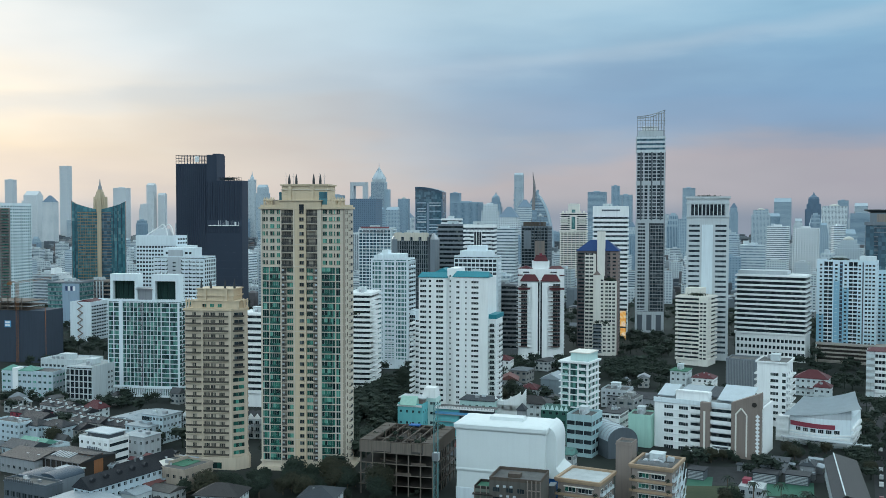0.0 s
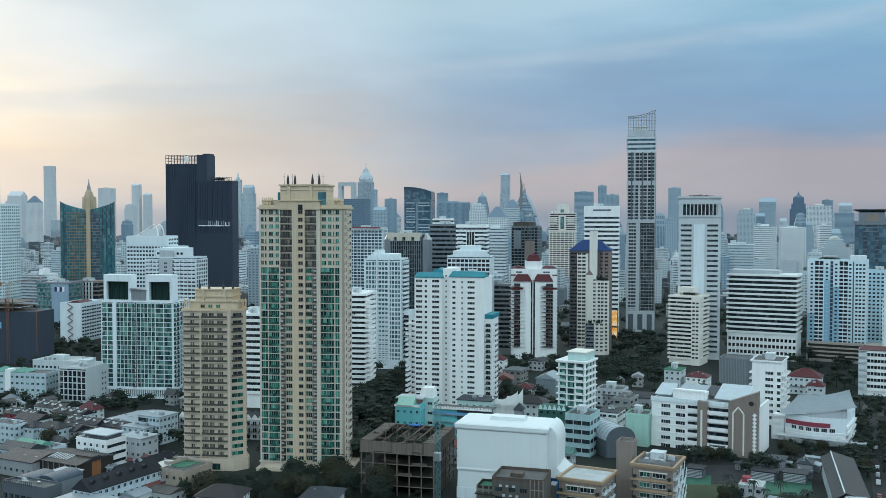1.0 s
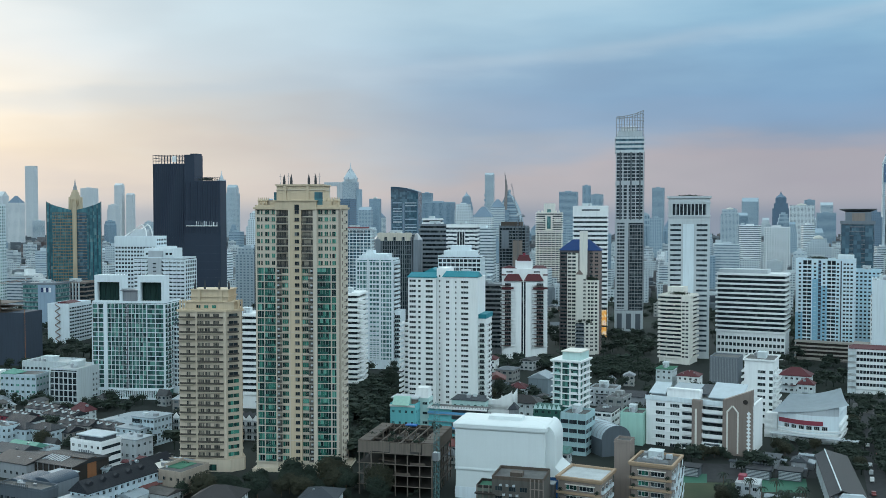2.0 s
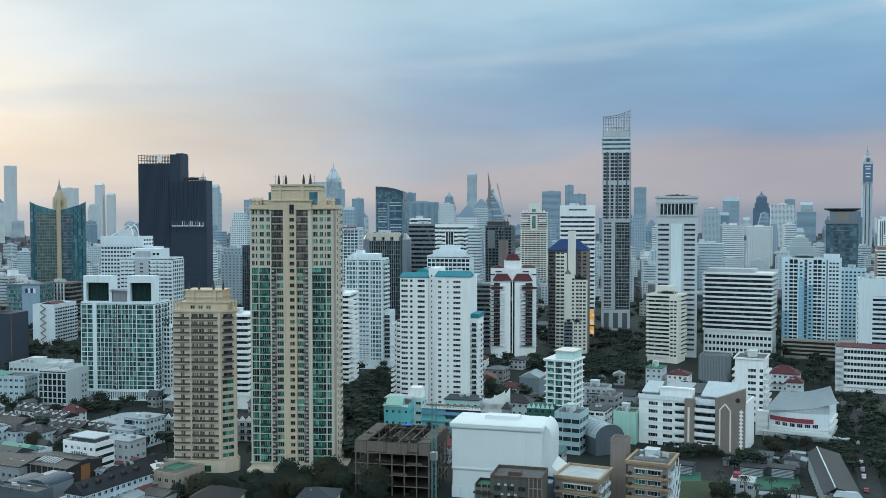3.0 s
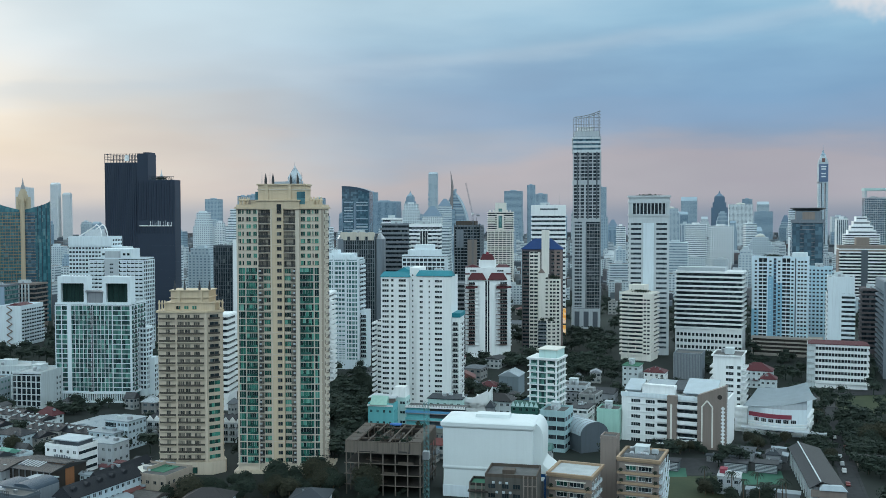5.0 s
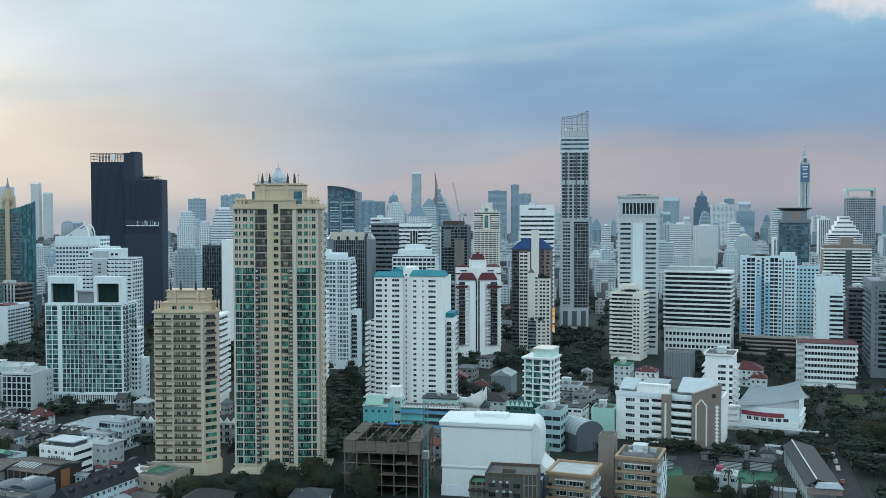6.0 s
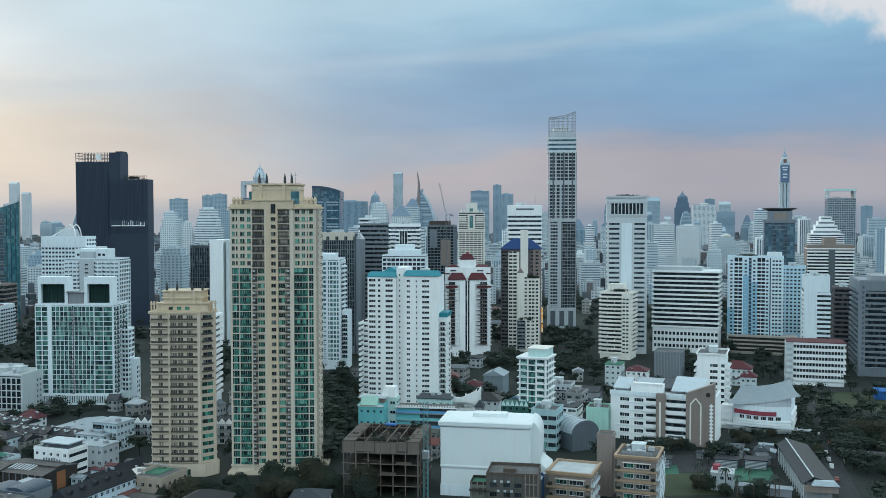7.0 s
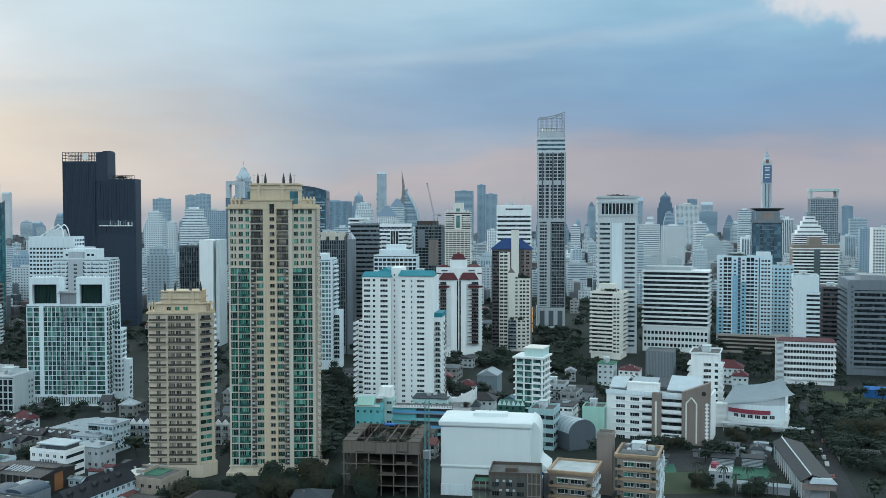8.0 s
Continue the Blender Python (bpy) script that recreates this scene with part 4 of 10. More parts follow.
# ---- the black tower ----
def black_tower(x, y, rot, w, h):
    d = 20.0
    root = thing("office_tower", x, y, rot, "matt black office tower in two joined slabs with open roof frame", "tower")
    claim(x, y, rot, w, d)
    wl = 0.62 * w
    low = h - 0.155 * h
    body = h - 9.0
    box("wall", root, 0, 0, 0, wl - 0.15 * w, d, body, NAVY)
    box("wall", root, wl - 0.15 * w, -0.7, 0, wl, d, h, NAVY)
    box("wall", root, wl, -1.6, 0, w, d - 6, low, NAVY)
    fin = box_mesh(0, -0.5, 0, 0.4, 0, body * 0.52, NAVY_LIGHT)
    for k in range(15):
        piece("fin", fin, root, (0.4 + k * (wl - 0.15 * w) / 15, 0, body * 0.47))
    fin2 = box_mesh(0, -0.5, 0, 0.4, 0, low * 0.36, NAVY_LIGHT)
    for k in range(15):
        piece("fin", fin2, root, (wl - 0.19 * w + 0.9 + k * (w - wl + 0.18 * w) / 15.2, -1.7 if k > 4 else -0.8, low * 0.63))
    ring("floor_line", root, 0, 0, wl - 0.15 * w, d, storeys(6, 8.2, 11), 0.35, 0.12, NAVY_LIGHT)
    ring("floor_line", root, wl, -1.6, w, d - 6, storeys(6, 8.2, 10), 0.35, 0.12, NAVY_LIGHT)
    # open storey with pale columns
    zt, zb = low - 0.55 * w, low - 0.63 * w
    box("open_storey", root, wl - 0.14 * w, -1.85, zb, w + 0.05, -1.5, zt, NAVY_LIGHT)
    box("open_storey_ledge", root, wl - 0.12 * w, -2.2, zb, w - 0.04 * w, -1.4, zb + 0.9, WHITE)
    rng = random.Random(5)
    for k in range(12):
        ww = rng.choice((0.3, 0.3, 0.5, 1.2))
        u = wl + 0.03 * w + k * (w - wl - 0.06 * w) / 12
        box("column", root, u, -2.0, zb + 0.9, u + ww, -1.6, zb + rng.uniform(4.0, 6.0), PALE_GREY if k % 3 else WHITE)
    # roof frame
    post = box_mesh(0, 0, 0, 0.45, 0.45, 9.0, NAVY_LIGHT)
    rail = box_mesh(0, 0, 0, wl - 0.02 * w, 0.4, 0.4, NAVY_LIGHT)
    rail2 = box_mesh(0, 0, 0, 0.4, d, 0.4, NAVY_LIGHT)
    for yy in (0.0, d - 0.45):
        for k in range(15):
            piece("frame_post", post, root, (k * (wl - 0.45) / 14, yy, body))
        for z in (2.8, 5.6, 8.4):
            piece("frame_rail", rail, root, (0, yy, body + z))
    for z in (2.8, 5.6, 8.4):
        piece("frame_rail", rail2, root, (0, 0, body + z))

    def mark(bm):
        bm_box(bm, 0, 0, 0, 1.0, 0.4, 6)
        bm_box(bm, 3.6, 0, 0, 4.6, 0.4, 6)
        bm_prism(bm, [(1.0, 0.0), (1.9, 0.0), (3.6, 0.4), (2.7, 0.4)], 0, 6)
    part("roof_sign", mark, WHITE, root, "white roof sign", at=(wl - 0.33 * w, -0.5, body + 1.5))
    for k in range(12):
        box("roof_rail_post", root, wl + 1 + k * (w - wl - 2) / 11, -1.4, low, wl + 1.25 + k * (w - wl - 2) / 11, -1.2, low + 3.6, NAVY_LIGHT)
    box("roof_rail", root, wl + 1, -1.4, low + 3.2, w - 0.8, -1.15, low + 3.6, NAVY_LIGHT)
    tagged(part("roof_garden", lambda bm: leafy(bm, 0, 0, 0, (w - wl) * 0.42, 2.0, 2.2, 160, random.Random(8), 0.9), LEAF, root, "dark roof garden shrubs", at=(wl + (w - wl) * 0.45, 2.0, low + 1.6)), kind="stuff")
    box("lift_room", root, wl - 0.1 * w, 6, h, wl, 18, h + 1.5, NAVY)


# ---- the glass and gold tower ----
def gold_tower(x, y, rot, w, h):
    d = 20.0
    root = thing("office_tower", x, y, rot, "teal glass office tower with bronze gold spine and pointed crown", "tower")
    claim(x, y, rot, w, d)

    def wing(bm, sign):
        def u(v):
            return v * w if sign > 0 else (1 - v) * w
        for k in range(6):
            a, b = 0.46 * k / 6, 0.46 * (k + 1) / 6
            ya, yb = -4.0 * math.sin(math.pi * a / 0.92), -4.0 * math.sin(math.pi * b / 0.92)
            za, zb = h - 9 * (a / 0.46) ** 0.7, h - 9 * (b / 0.46) ** 0.7
            pts = [(u(a), ya, 0), (u(b), yb, 0), (u(b), yb, zb), (u(a), ya, za)]
            back = [(px, d, pz) for px, _, pz in pts]
            v, q = [bm.verts.new(p) for p in pts], [bm.verts.new(p) for p in back]
            order = (lambda f: f) if sign > 0 else (lambda f: f[::-1])
            bm.faces.new(order(v))
            bm.faces.new(order([v[3], v[2], q[2], q[3]]))
            if k == 0:
                bm.faces.new(order([v[0], v[3], q[3], q[0]]))
        bmesh.ops.remove_doubles(bm, verts=bm.verts, dist=0.001)
    part("glass_wing", lambda bm: wing(bm, 1), GLASS_TEAL_SHEET, root)
    part("glass_wing", lambda bm: wing(bm, -1), GLASS_TEAL_SHEET, root)
    box("wall", root, 0.44 * w, 2, 0, 0.56 * w, d, h - 10, GLASS_TEAL_SHEET)

    # bowed lower panels beside the spine
    def bowed(bm, a, b, out, z0, z1):
        n = 7
        front_ = [((a + (b - a) * i / n) * w, -4.6 - out - 1.2 * math.sin(math.pi * i / n)) for i in range(n + 1)]
        bm_prism(bm, front_ + [(b * w, 0), (a * w, 0)], z0, z1)
    part("bowed_panel", lambda bm: bowed(bm, 0.12, 0.48, 0, 0, h - 0.21 * w), GLASS_TEAL_SHEET, root, "teal glass panel with bronze lines")
    part("bowed_panel", lambda bm: bowed(bm, 0.55, 0.73, 0, 0, h - 0.21 * w), GLASS_BLUE_SHEET, root)
    n = 34
    for k in range(n):
        z = 4 + k * (h - 0.21 * w - 5) / (n - 1)
        for key, a, b, m, hi in (("left", 0.115, 0.485, BRONZE, 0.75), ("right", 0.55, 0.735, BRONZE, 0.35)):
            if ("gold", key) not in SHARED:
                SHARED[("gold", key)] = solid("spandrel", lambda bm: bowed(bm, a, b, 0.25, 0, hi), m)
            piece("spandrel", SHARED[("gold", key)], root, (0, 0, z))
    for k in range(9):
        v = 0.125 + k * 0.044
        box("mullion", root, v * w, -5.1 - 1.2 * math.sin(math.pi * (v - 0.12) / 0.36), 4, v * w + 0.3, -4.4, h - 0.21 * w, BRONZE)
    for sign, v in ((1, 0.0), (1, 0.06), (-1, 0.0), (-1, 0.07), (-1, 0.15), (-1, 0.22)):
        u = v * w if sign > 0 else (1 - v) * w - 0.5
        yy = -4.0 * math.sin(math.pi * v / 0.92)
        box("edge_fin", root, u, yy - 0.5, 0, u + 0.5, yy + 0.6, h - 9 * (v / 0.46) ** 0.7 + 0.4, TAUPE if v == 0 else NAVY_LIGHT)

    def spine(bm):
        bm_box(bm, 0.485 * w, -7.0, 0, 0.545 * w, 6, h + 1)
        bm_box(bm, 0.475 * w, -6.4, 0, 0.555 * w, 6, h - 2)
    part("gold_spine", spine, GOLD, root, "pale gold spine")

    def crown(bm):
        """Shoulders and a tapered head with folded faces, drawn down to a point over the glass."""
        for a, b, low, top, y0, y1 in ((0.40, 0.52, -0.24, 0.085, -2, 16), (0.53, 0.66, -0.24, 0.085, -2, 15), (0.43, 0.62, -0.24, 0.125, -4.0, 14), (0.45, 0.60, 0.0, 0.185, -3.5, 12), (0.475, 0.575, 0.1, 0.225, -2, 10)):
            mid = (a + b) / 2
            bm_prism(bm, [(a * w, y0 + 2), (mid * w, y0), (b * w, y0 + 2), (b * w, y1), (a * w, y1)], h + low * w, h + top * w, 0, 0.9, (mid * w, (y0 + y1) / 2))
    part("gold_crown", crown, GOLD, root, "pale gold folded crown")
    for u in (0.425, 0.46, 0.57, 0.61):
        box("crown_rib", root, u * w, -4.9, h - 4, u * w + 0.5, -3.0, h + 0.06 * w, TAN)
    part("spire", lambda bm: bm_turned(bm, [(2.4, 0), (1.8, 2), (2.0, 3), (0.9, 6), (0.15, 12)], 10), GREY, root, at=(0.525 * w, 3, h + 0.22 * w))


# ---- the white tower with teal roofs ----
def teal_roof_tower(x, y, rot, w, h):
    rise, n = 2.95, 24
    d = 24.0
    root = thing("apartment_tower", x, y, rot, "white apartment tower of three blocks with small teal hipped roofs", "tower")
    claim(x, y, rot, w, d)
    z0 = h - n * rise - 1.2
    wl, wc = 0.40 * w, 0.53 * w
    box("wall", root, 0, 4, 0, wl, d, h - 1.0, WHITE)
    box("wall", root, wl, 5.5, 0, wc, d, h + 4.5, WHITE)
    box("wall", root, wc, 0, 0, w, d - 3, h, WHITE)
    windows(root, "F", w, d, [0.02 * w], storeys(z0, rise, n, 0.7), 3.8, 1.45, 3, WHITE, GLASS, True, -4)
    windows(root, "F", w, d, [0.145 * w], storeys(z0, rise, n, 0.7), 1.5, 1.45, 1, WHITE, GLASS, True, -4)
    windows(root, "F", w, d, [0.25 * w], storeys(z0, rise, n, 0.7), 4.3, 1.45, 3, WHITE, GLASS, True, -4)
    windows(root, "F", w, d, [0.43 * w], storeys(z0, rise, n + 1, 0.8), 0.9, 1.2, 1, WHITE, GLASS, False, -5.5)
    windows(root, "F", w, d, [0.565 * w], storeys(z0, rise, n, 0.8), 1.9, 1.35, 2, WHITE, GLASS)
    windows(root, "F", w, d, [0.69 * w], storeys(z0, rise, n, 0.8), 0.9, 1.2, 1, WHITE, GLASS)
    windows(root, "F", w, d, [0.775 * w], storeys(z0, rise, n, 0.8), 4.2, 1.35, 3, WHITE, GLASS)
    # stepped side wings
    box("side_wing", root, -3.6, 8, 0, 0, d - 2, h * 0.66, WHITE)
    balconies(root, "L", w, d, [8.2, 15.2], storeys(z0, rise, 16), 6.4, 1.4, WHITE, "solid", None, 3.6)
    for z in storeys(z0, rise, 16):
        piece("balcony", balcony_mesh(3.4, 1.1, WHITE, "solid"), root, (-3.5, 8, z))
        piece("window", window_mesh(2.6, 2.0, 2, WHITE, GLASS, False), root, (-3.1, 8, z))
    box("side_wing", root, w, 3, 0, w + 4.0, d - 4, h * 0.70, WHITE)
    box("wing_roof", root, w - 0.2, 2.6, h * 0.70, w + 4.5, d - 3.6, h * 0.70 + 2.4, TEAL_ROOF)
    for z in storeys(z0, rise, 16):
        piece("balcony", balcony_mesh(3.6, 1.2, WHITE, "bars"), root, (w + 0.2, 3, z))
        piece("window", window_mesh(2.6, 2.0, 2, WHITE, GLASS, False), root, (w + 0.6, 3, z))
    balconies(root, "R", w, d, [6.0, 12.0], storeys(z0, rise, 16), 4.0, 1.2, WHITE, "bars", None, 4.0)
    part("roof", lambda bm: bm_hip(bm, 0, 4, wl, 14, h - 0.6, 2.6, 1.0, 0.5), TEAL_ROOF, root, "teal hipped roof")
    part("roof", lambda bm: bm_hip(bm, 0.16 * w, 12, wl, d, h + 1.4, 2.8, 1.2, 0.3), TEAL_ROOF, root)
    part("roof", lambda bm: bm_hip(bm, wc, 0, w, 10, h + 0.3, 2.8, 1.0, 0.6), TEAL_ROOF, root, "teal hipped roof")
    roof_clutter(root, wc + 3, 11, w - 3, d - 4, h, 7, 4)


# ---- the white tower with red roofs ----
def red_roof_tower(x, y, rot, w, h):
    rise, n = 2.9, 17
    d = 20.0
    root = thing("apartment_tower", x, y, rot, "white apartment tower with stacked balconies and red tiled hipped roofs", "tower")
    claim(x, y, rot, w, d)
    front = h - 9.0
    z0 = front - n * rise - 1.5
    box("wall", root, 0, 7, 0, w, d, h, WHITE)
    box("wall", root, 0.06 * w, 1.5, 0, 0.94 * w, 7, front, WHITE)
    box("wall", root, 0.30 * w, 9, h - 1, 0.68 * w, 15, h + 6.2, WHITE)
    part("roof", lambda bm: bm_hip(bm, 0.34 * w, 9, 0.64 * w, 15, h + 6.2, 4.4, 2.0, 0.3), RED_ROOF, root, "red tiled roof")
    box("roof_finial", root, 0.46 * w, 11, h + 10, 0.52 * w, 13, h + 12, RED_PAINT)
    part("roof", lambda bm: bm_hip(bm, 0.66 * w, 8, w, d, h, 2.2, 3, 0.2), RED_ROOF, root)
    part("roof", lambda bm: bm_hip(bm, 0, 8, 0.33 * w, d, h, 2.2, 3, 0.2), RED_ROOF, root)
    part("roof", lambda bm: bm_hip(bm, 0.06 * w, 0.5, 0.44 * w, 8, front, 5.0, 3.0, 0.5), RED_ROOF, root)
    part("roof", lambda bm: bm_hip(bm, 0.50 * w, 0.5, 0.90 * w, 8, front, 5.0, 3.0, 0.5), RED_ROOF, root)
    box("roof", root, 0, 0.2, front - 6.6, 0.26 * w, 4, front - 5.2, RED_ROOF)
    box("roof", root, 0.68 * w, 0.2, front - 6.6, w, 4, front - 5.2, RED_ROOF)
    box("roof", root, -0.2, 6.6, h - 5.4, 0.10 * w, 9, h - 4.4, RED_ROOF)
    box("roof", root, 0.90 * w, 6.6, h - 5.4, w + 0.2, 9, h - 4.4, RED_ROOF)
    windows(root, "F", w, d, [0.10 * w, 0.70 * w], [h - 3.2], 5.0, 1.2, 3, WHITE, GLASS, True, -7)
    box("core", root, 0.30 * w, 0.6, 0, 0.43 * w, 3, front - 2, WHITE)
    box("core", root, 0.52 * w, 0.6, 0, 0.64 * w, 3, front - 2, WHITE)
    box("stair_glass", root, 0.43 * w, 1.0, 0, 0.52 * w, 1.6, front - 1, GLASS_DARK_SHEET, "dark glazed stair strip")
    box("stair_fin", root, 0.466 * w, 0.1, 0, 0.484 * w, 1.0, front + 3.0, WHITE)
    part("stair_gable", lambda bm: bm_prism(bm, [(-1.4, 0), (1.4, 0), (1.4, 0.8), (-1.4, 0.8)], 0, 3.4, 0, 0.12, (0, 0.4)), WHITE, root, at=(0.475 * w, 0.2, front + 1.0))
    for u0, u1 in ((-0.03, 0.29), (0.65, 1.01)):
        bw = (u1 - u0) * w
        balconies(root, "F", w, d, [u0 * w], storeys(z0, rise, n), bw, 1.8, WHITE, "solid", None, -1.6, 0.35)
        windows(root, "F", w, d, [u0 * w + bw * 0.30], storeys(z0, rise, n, 0.3), bw * 0.42, 2.1, 3, WHITE, GLASS, False, -1.44)
        planter = solid("balcony_planter", lambda bm: (bm_prism(bm, [(0, 0), (bw * 0.18, -0.9), (bw * 0.40, -0.9), (bw * 0.58, 0), (bw * 0.58, 0.5), (0, 0.5)], 0, 0.58), bm_box(bm, -bw * 0.12, 0.1, 0.1, 0, 0.5, 0.5)), PLANTER)
        for z in storeys(z0, rise, n):
            piece("balcony_planter", planter, root, (u0 * w + bw * 0.15, -0.3, z + 0.1))
    window_rows(root, "R", w, d, [8.5, 12, 15.5], storeys(z0, rise, n + 3, 0.8), 2.0, 1.4)


# ---- the tower with a blue hipped roof ----
def blue_roof_tower(x, y, rot, w, h):
    rise, n = 2.95, 27
    d = 22.0
    root = thing("apartment_tower", x, y, rot, "rose-brown and cream apartment tower with blue hipped roof", "tower")
    claim(x, y, rot, w, d)
    z0 = h - n * rise - 1.2
    box("wall", root, 0, 3, 0, 0.80 * w, d, h, MAUVE)
    box("wall", root, 0.80 * w, 3, 0, w, d - 1, h, ROSE)
    box("wall", root, 0.19 * w, 1.2, 0, 0.46 * w, 3.5, h - 2.5, CREAM)
    box("gable_block", root, 0.42 * w, -2.5, 0, 0.66 * w, 3.5, h - 19, CREAM)
    part("gable_roof", lambda bm: bm_hip(bm, 0.42 * w, -2.6, 0.57 * w, 3.0, h - 19, 3.4, 0.0, 0.3), ROSE, root)
    box("side_block", root, 0.66 * w, -1.2, 0, 0.97 * w, 3.5, h - 24, CREAM)
    box("lower_block", root, 0.40 * w, -4.0, 0, 0.88 * w, 3.5, h - 58, CREAM)
    part("roof", lambda bm: bm_hip(bm, 0, 3, w, d, h, 8.5, None, 0.9), BLUE_ROOF, root, "blue tiled hipped roof")
    box("white_fin", root, 0.49 * w, 1.0, h - 20, 0.68 * w, 5.0, h + 15.5, CREAM, "tall cream fin wall")
    antenna(root, 0.6 * w, 3, h + 15.5, 4)
    zs = storeys(z0, rise, n)
    windows(root, "F", w, d, [0.205 * w, 0.31 * w], [z + 0.6 for z in zs], 2.9, 1.7, 2, CREAM, GLASS, True, -1.2)
    balconies(root, "F", w, d, [0.01 * w], zs, 0.18 * w, 1.2, MAUVE, "solid", None, -3)
    windows(root, "F", w, d, [0.02 * w], [z + 0.1 for z in zs], 0.16 * w, 2.3, 2, MAUVE, GLASS, False, -3)
    windows(root, "F", w, d, [0.595 * w], [z + 0.7 for z in zs[8:20]], 1.9, 1.5, 2, CREAM, GLASS, True, 2.5)
    windows(root, "F", w, d, [0.70 * w, 0.78 * w, 0.87 * w], [z + 0.6 for z in zs[:19]], 2.1, 1.7, 2, CREAM, GLASS, True, 1.2)
    windows(root, "F", w, d, [0.73 * w, 0.86 * w], [z + 0.7 for z in zs[19:]], 2.6, 1.5, 2, ROSE, GLASS, True, -3)
    balconies(root, "F", w, d, [0.41 * w], zs[:8], 0.22 * w, 1.2, MID_GREY, "solid", None, 4.0)
    windows(root, "F", w, d, [0.42 * w], [z + 0.1 for z in zs[:8]], 0.20 * w, 2.2, 3, MID_GREY, GLASS, False, 4.0)
    windows(root, "F", w, d, [0.66 * w, 0.77 * w], [z + 0.7 for z in zs[:8]], 2.2, 1.5, 2, CREAM, GLASS, True, 4.0)
    window_rows(root, "R", w, d, [4, 9, 14, 18], storeys(z0, rise, n, 0.7), 2.0, 1.5, GLASS_BAND, ROSE)
    for sx, sy, sz in ((0.86, -1.0, 24.0), (0.76, -1.0, 23.5), (0.52, -4.0, 58.0), (0.72, -4.0, 58.2)):
        tagged(part("terrace_hedge", lambda bm: leafy(bm, 0, 0, 0, 3.0, 1.5, 1.4, 90, random.Random(int(sz)), 0.8), LEAF, root, "dark terrace shrubs", at=(sx * w, sy + 1.5, h - sz + 1.2)), kind="stuff")


# ---- the tall unfinished-looking tower with a raked crown ----
def tall_tower(x, y, rot, w, h):
    rise = 3.4
    d = 26.0
    root = thing("skyscraper", x, y, rot, "very tall slim concrete and glass tower with raked open crown", "skyscraper")
    claim(x, y, rot, w, d)
    box("wall", root, 0.6, 0.6, 0, w - 0.6, d, h - 10, GLASS_BAND, "dark glass core")
    n_low, n_high = 25, 19
    # lower shaft: pale slab at one side, dark open bays at the other
    box("pale_pier", root, -0.4, -1.0, 20, 0.06 * w, 2, 104, PALE_GREY)
    lattice(root, "F", w, d, 0.28 * w, 3, 20, n_low, 3.3, 0.3, 1.3, 0.8, PALE_GREY, 0.06 * w)
    box("pale_pier", root, 0.33 * w, -1.2, 20, 0.47 * w, 1, 106, PALE_GREY)
    lattice(root, "F", w, d, 0.50 * w, 5, 20, n_low, 3.3, 0.3, 0.65, 0.6, GREY, 0.50 * w)
    ring("transfer_floor", root, 0, 0, w, d, [104], 3.0, 0.2, PALE_GREY)
    lattice(root, "F", w, d, w, 7, 107, n_high, rise, 0.4, 0.9, 0.7, PALE_GREY)
    for u in (0.0, 0.235, 0.70, 0.965):
        box("upper_pier", root, u * w, -1.0, 107, (u + 0.035) * w, 0, 107 + n_high * rise, PALE_GREY)
    for u in (0.14, 0.52, 0.84):
        box("dark_slot", root, u * w, -0.85, 107, (u + 0.05) * w, 0, 107 + n_high * rise, DARK_GREY)
    lattice_screen(root, "R", w, d, d, 6, 20, int((h - 36) / rise), rise, 0.5, 0.9, 0.6, GREY)
    box("pale_pier", root, 0.40 * w, -1.3, 107, 0.47 * w, 0, 140, PALE_GREY)
    ring("transfer_floor", root, 0, 0, w, d, [140], 3.6, 0.35, PALE_GREY)
    z1 = 107 + n_high * rise
    ring("upper_floor", root, 0, 0, w, d, storeys(z1, 4.2, 4), 2.2, 0.5, WHITE_OLD)
    box("upper_core", root, 0.2, 0.2, z1, w - 0.2, d, z1 + 15, GLASS_BLUE_SHEET)
    box("upper_core", root, 0.06 * w, 1.5, z1 + 15, 0.94 * w, d, z1 + 20, PALE_GREY)
    box("penthouse", root, 0.18 * w, 3, z1 + 20, 0.74 * w, d - 6, z1 + 24.5, WHITE)

    # raked open crown
    def crown(bm):
        for k in range(11):
            u = 0.02 + 0.94 * k / 10
            top = z1 + 34 + 6 * (u ** 2)
            bm_box(bm, u * w, 2.0, z1 + 15, u * w + 0.4, 2.4, top)
            bm_box(bm, u * w, d - 4, z1 + 15, u * w + 0.4, d - 3.6, top)
        for j in range(8):
            z = z1 + 17 + j * 3.2
            u0 = 0.02 if z < z1 + 34 else math.sqrt(max(0.0, (z - z1 - 34) / 6))
            bm_box(bm, u0 * w, 2.0, z, w, 2.35, z + 0.4)
            bm_box(bm, w - 0.4, 2.35, z, w, d - 4, z + 0.4)
        for k in range(10):
            a, b = 0.02 + 0.094 * k, 0.02 + 0.094 * (k + 1)
            bm_tube(bm, (a * w, 2.2, z1 + 34 + 6 * a * a), (b * w, 2.2, z1 + 34 + 6 * b * b), 0.4, 0.4, 5)
            bm_tube(bm, (a * w, d - 4, z1 + 34 + 6 * a * a), (b * w, d - 4, z1 + 34 + 6 * b * b), 0.4, 0.4, 5)
    part("open_crown", crown, GREY, root, "raked open steel crown")
    # podium
    box("podium", root, -0.2, -3, 0, w + 0.2, d + 2, 19.6, PALE_GREY)
    for k in range(3):
        box("podium_grille", root, (0.07 + 0.33 * k) * w, -3.15, 2, (0.25 + 0.33 * k) * w, -2.9, 17, DARK_GREY)


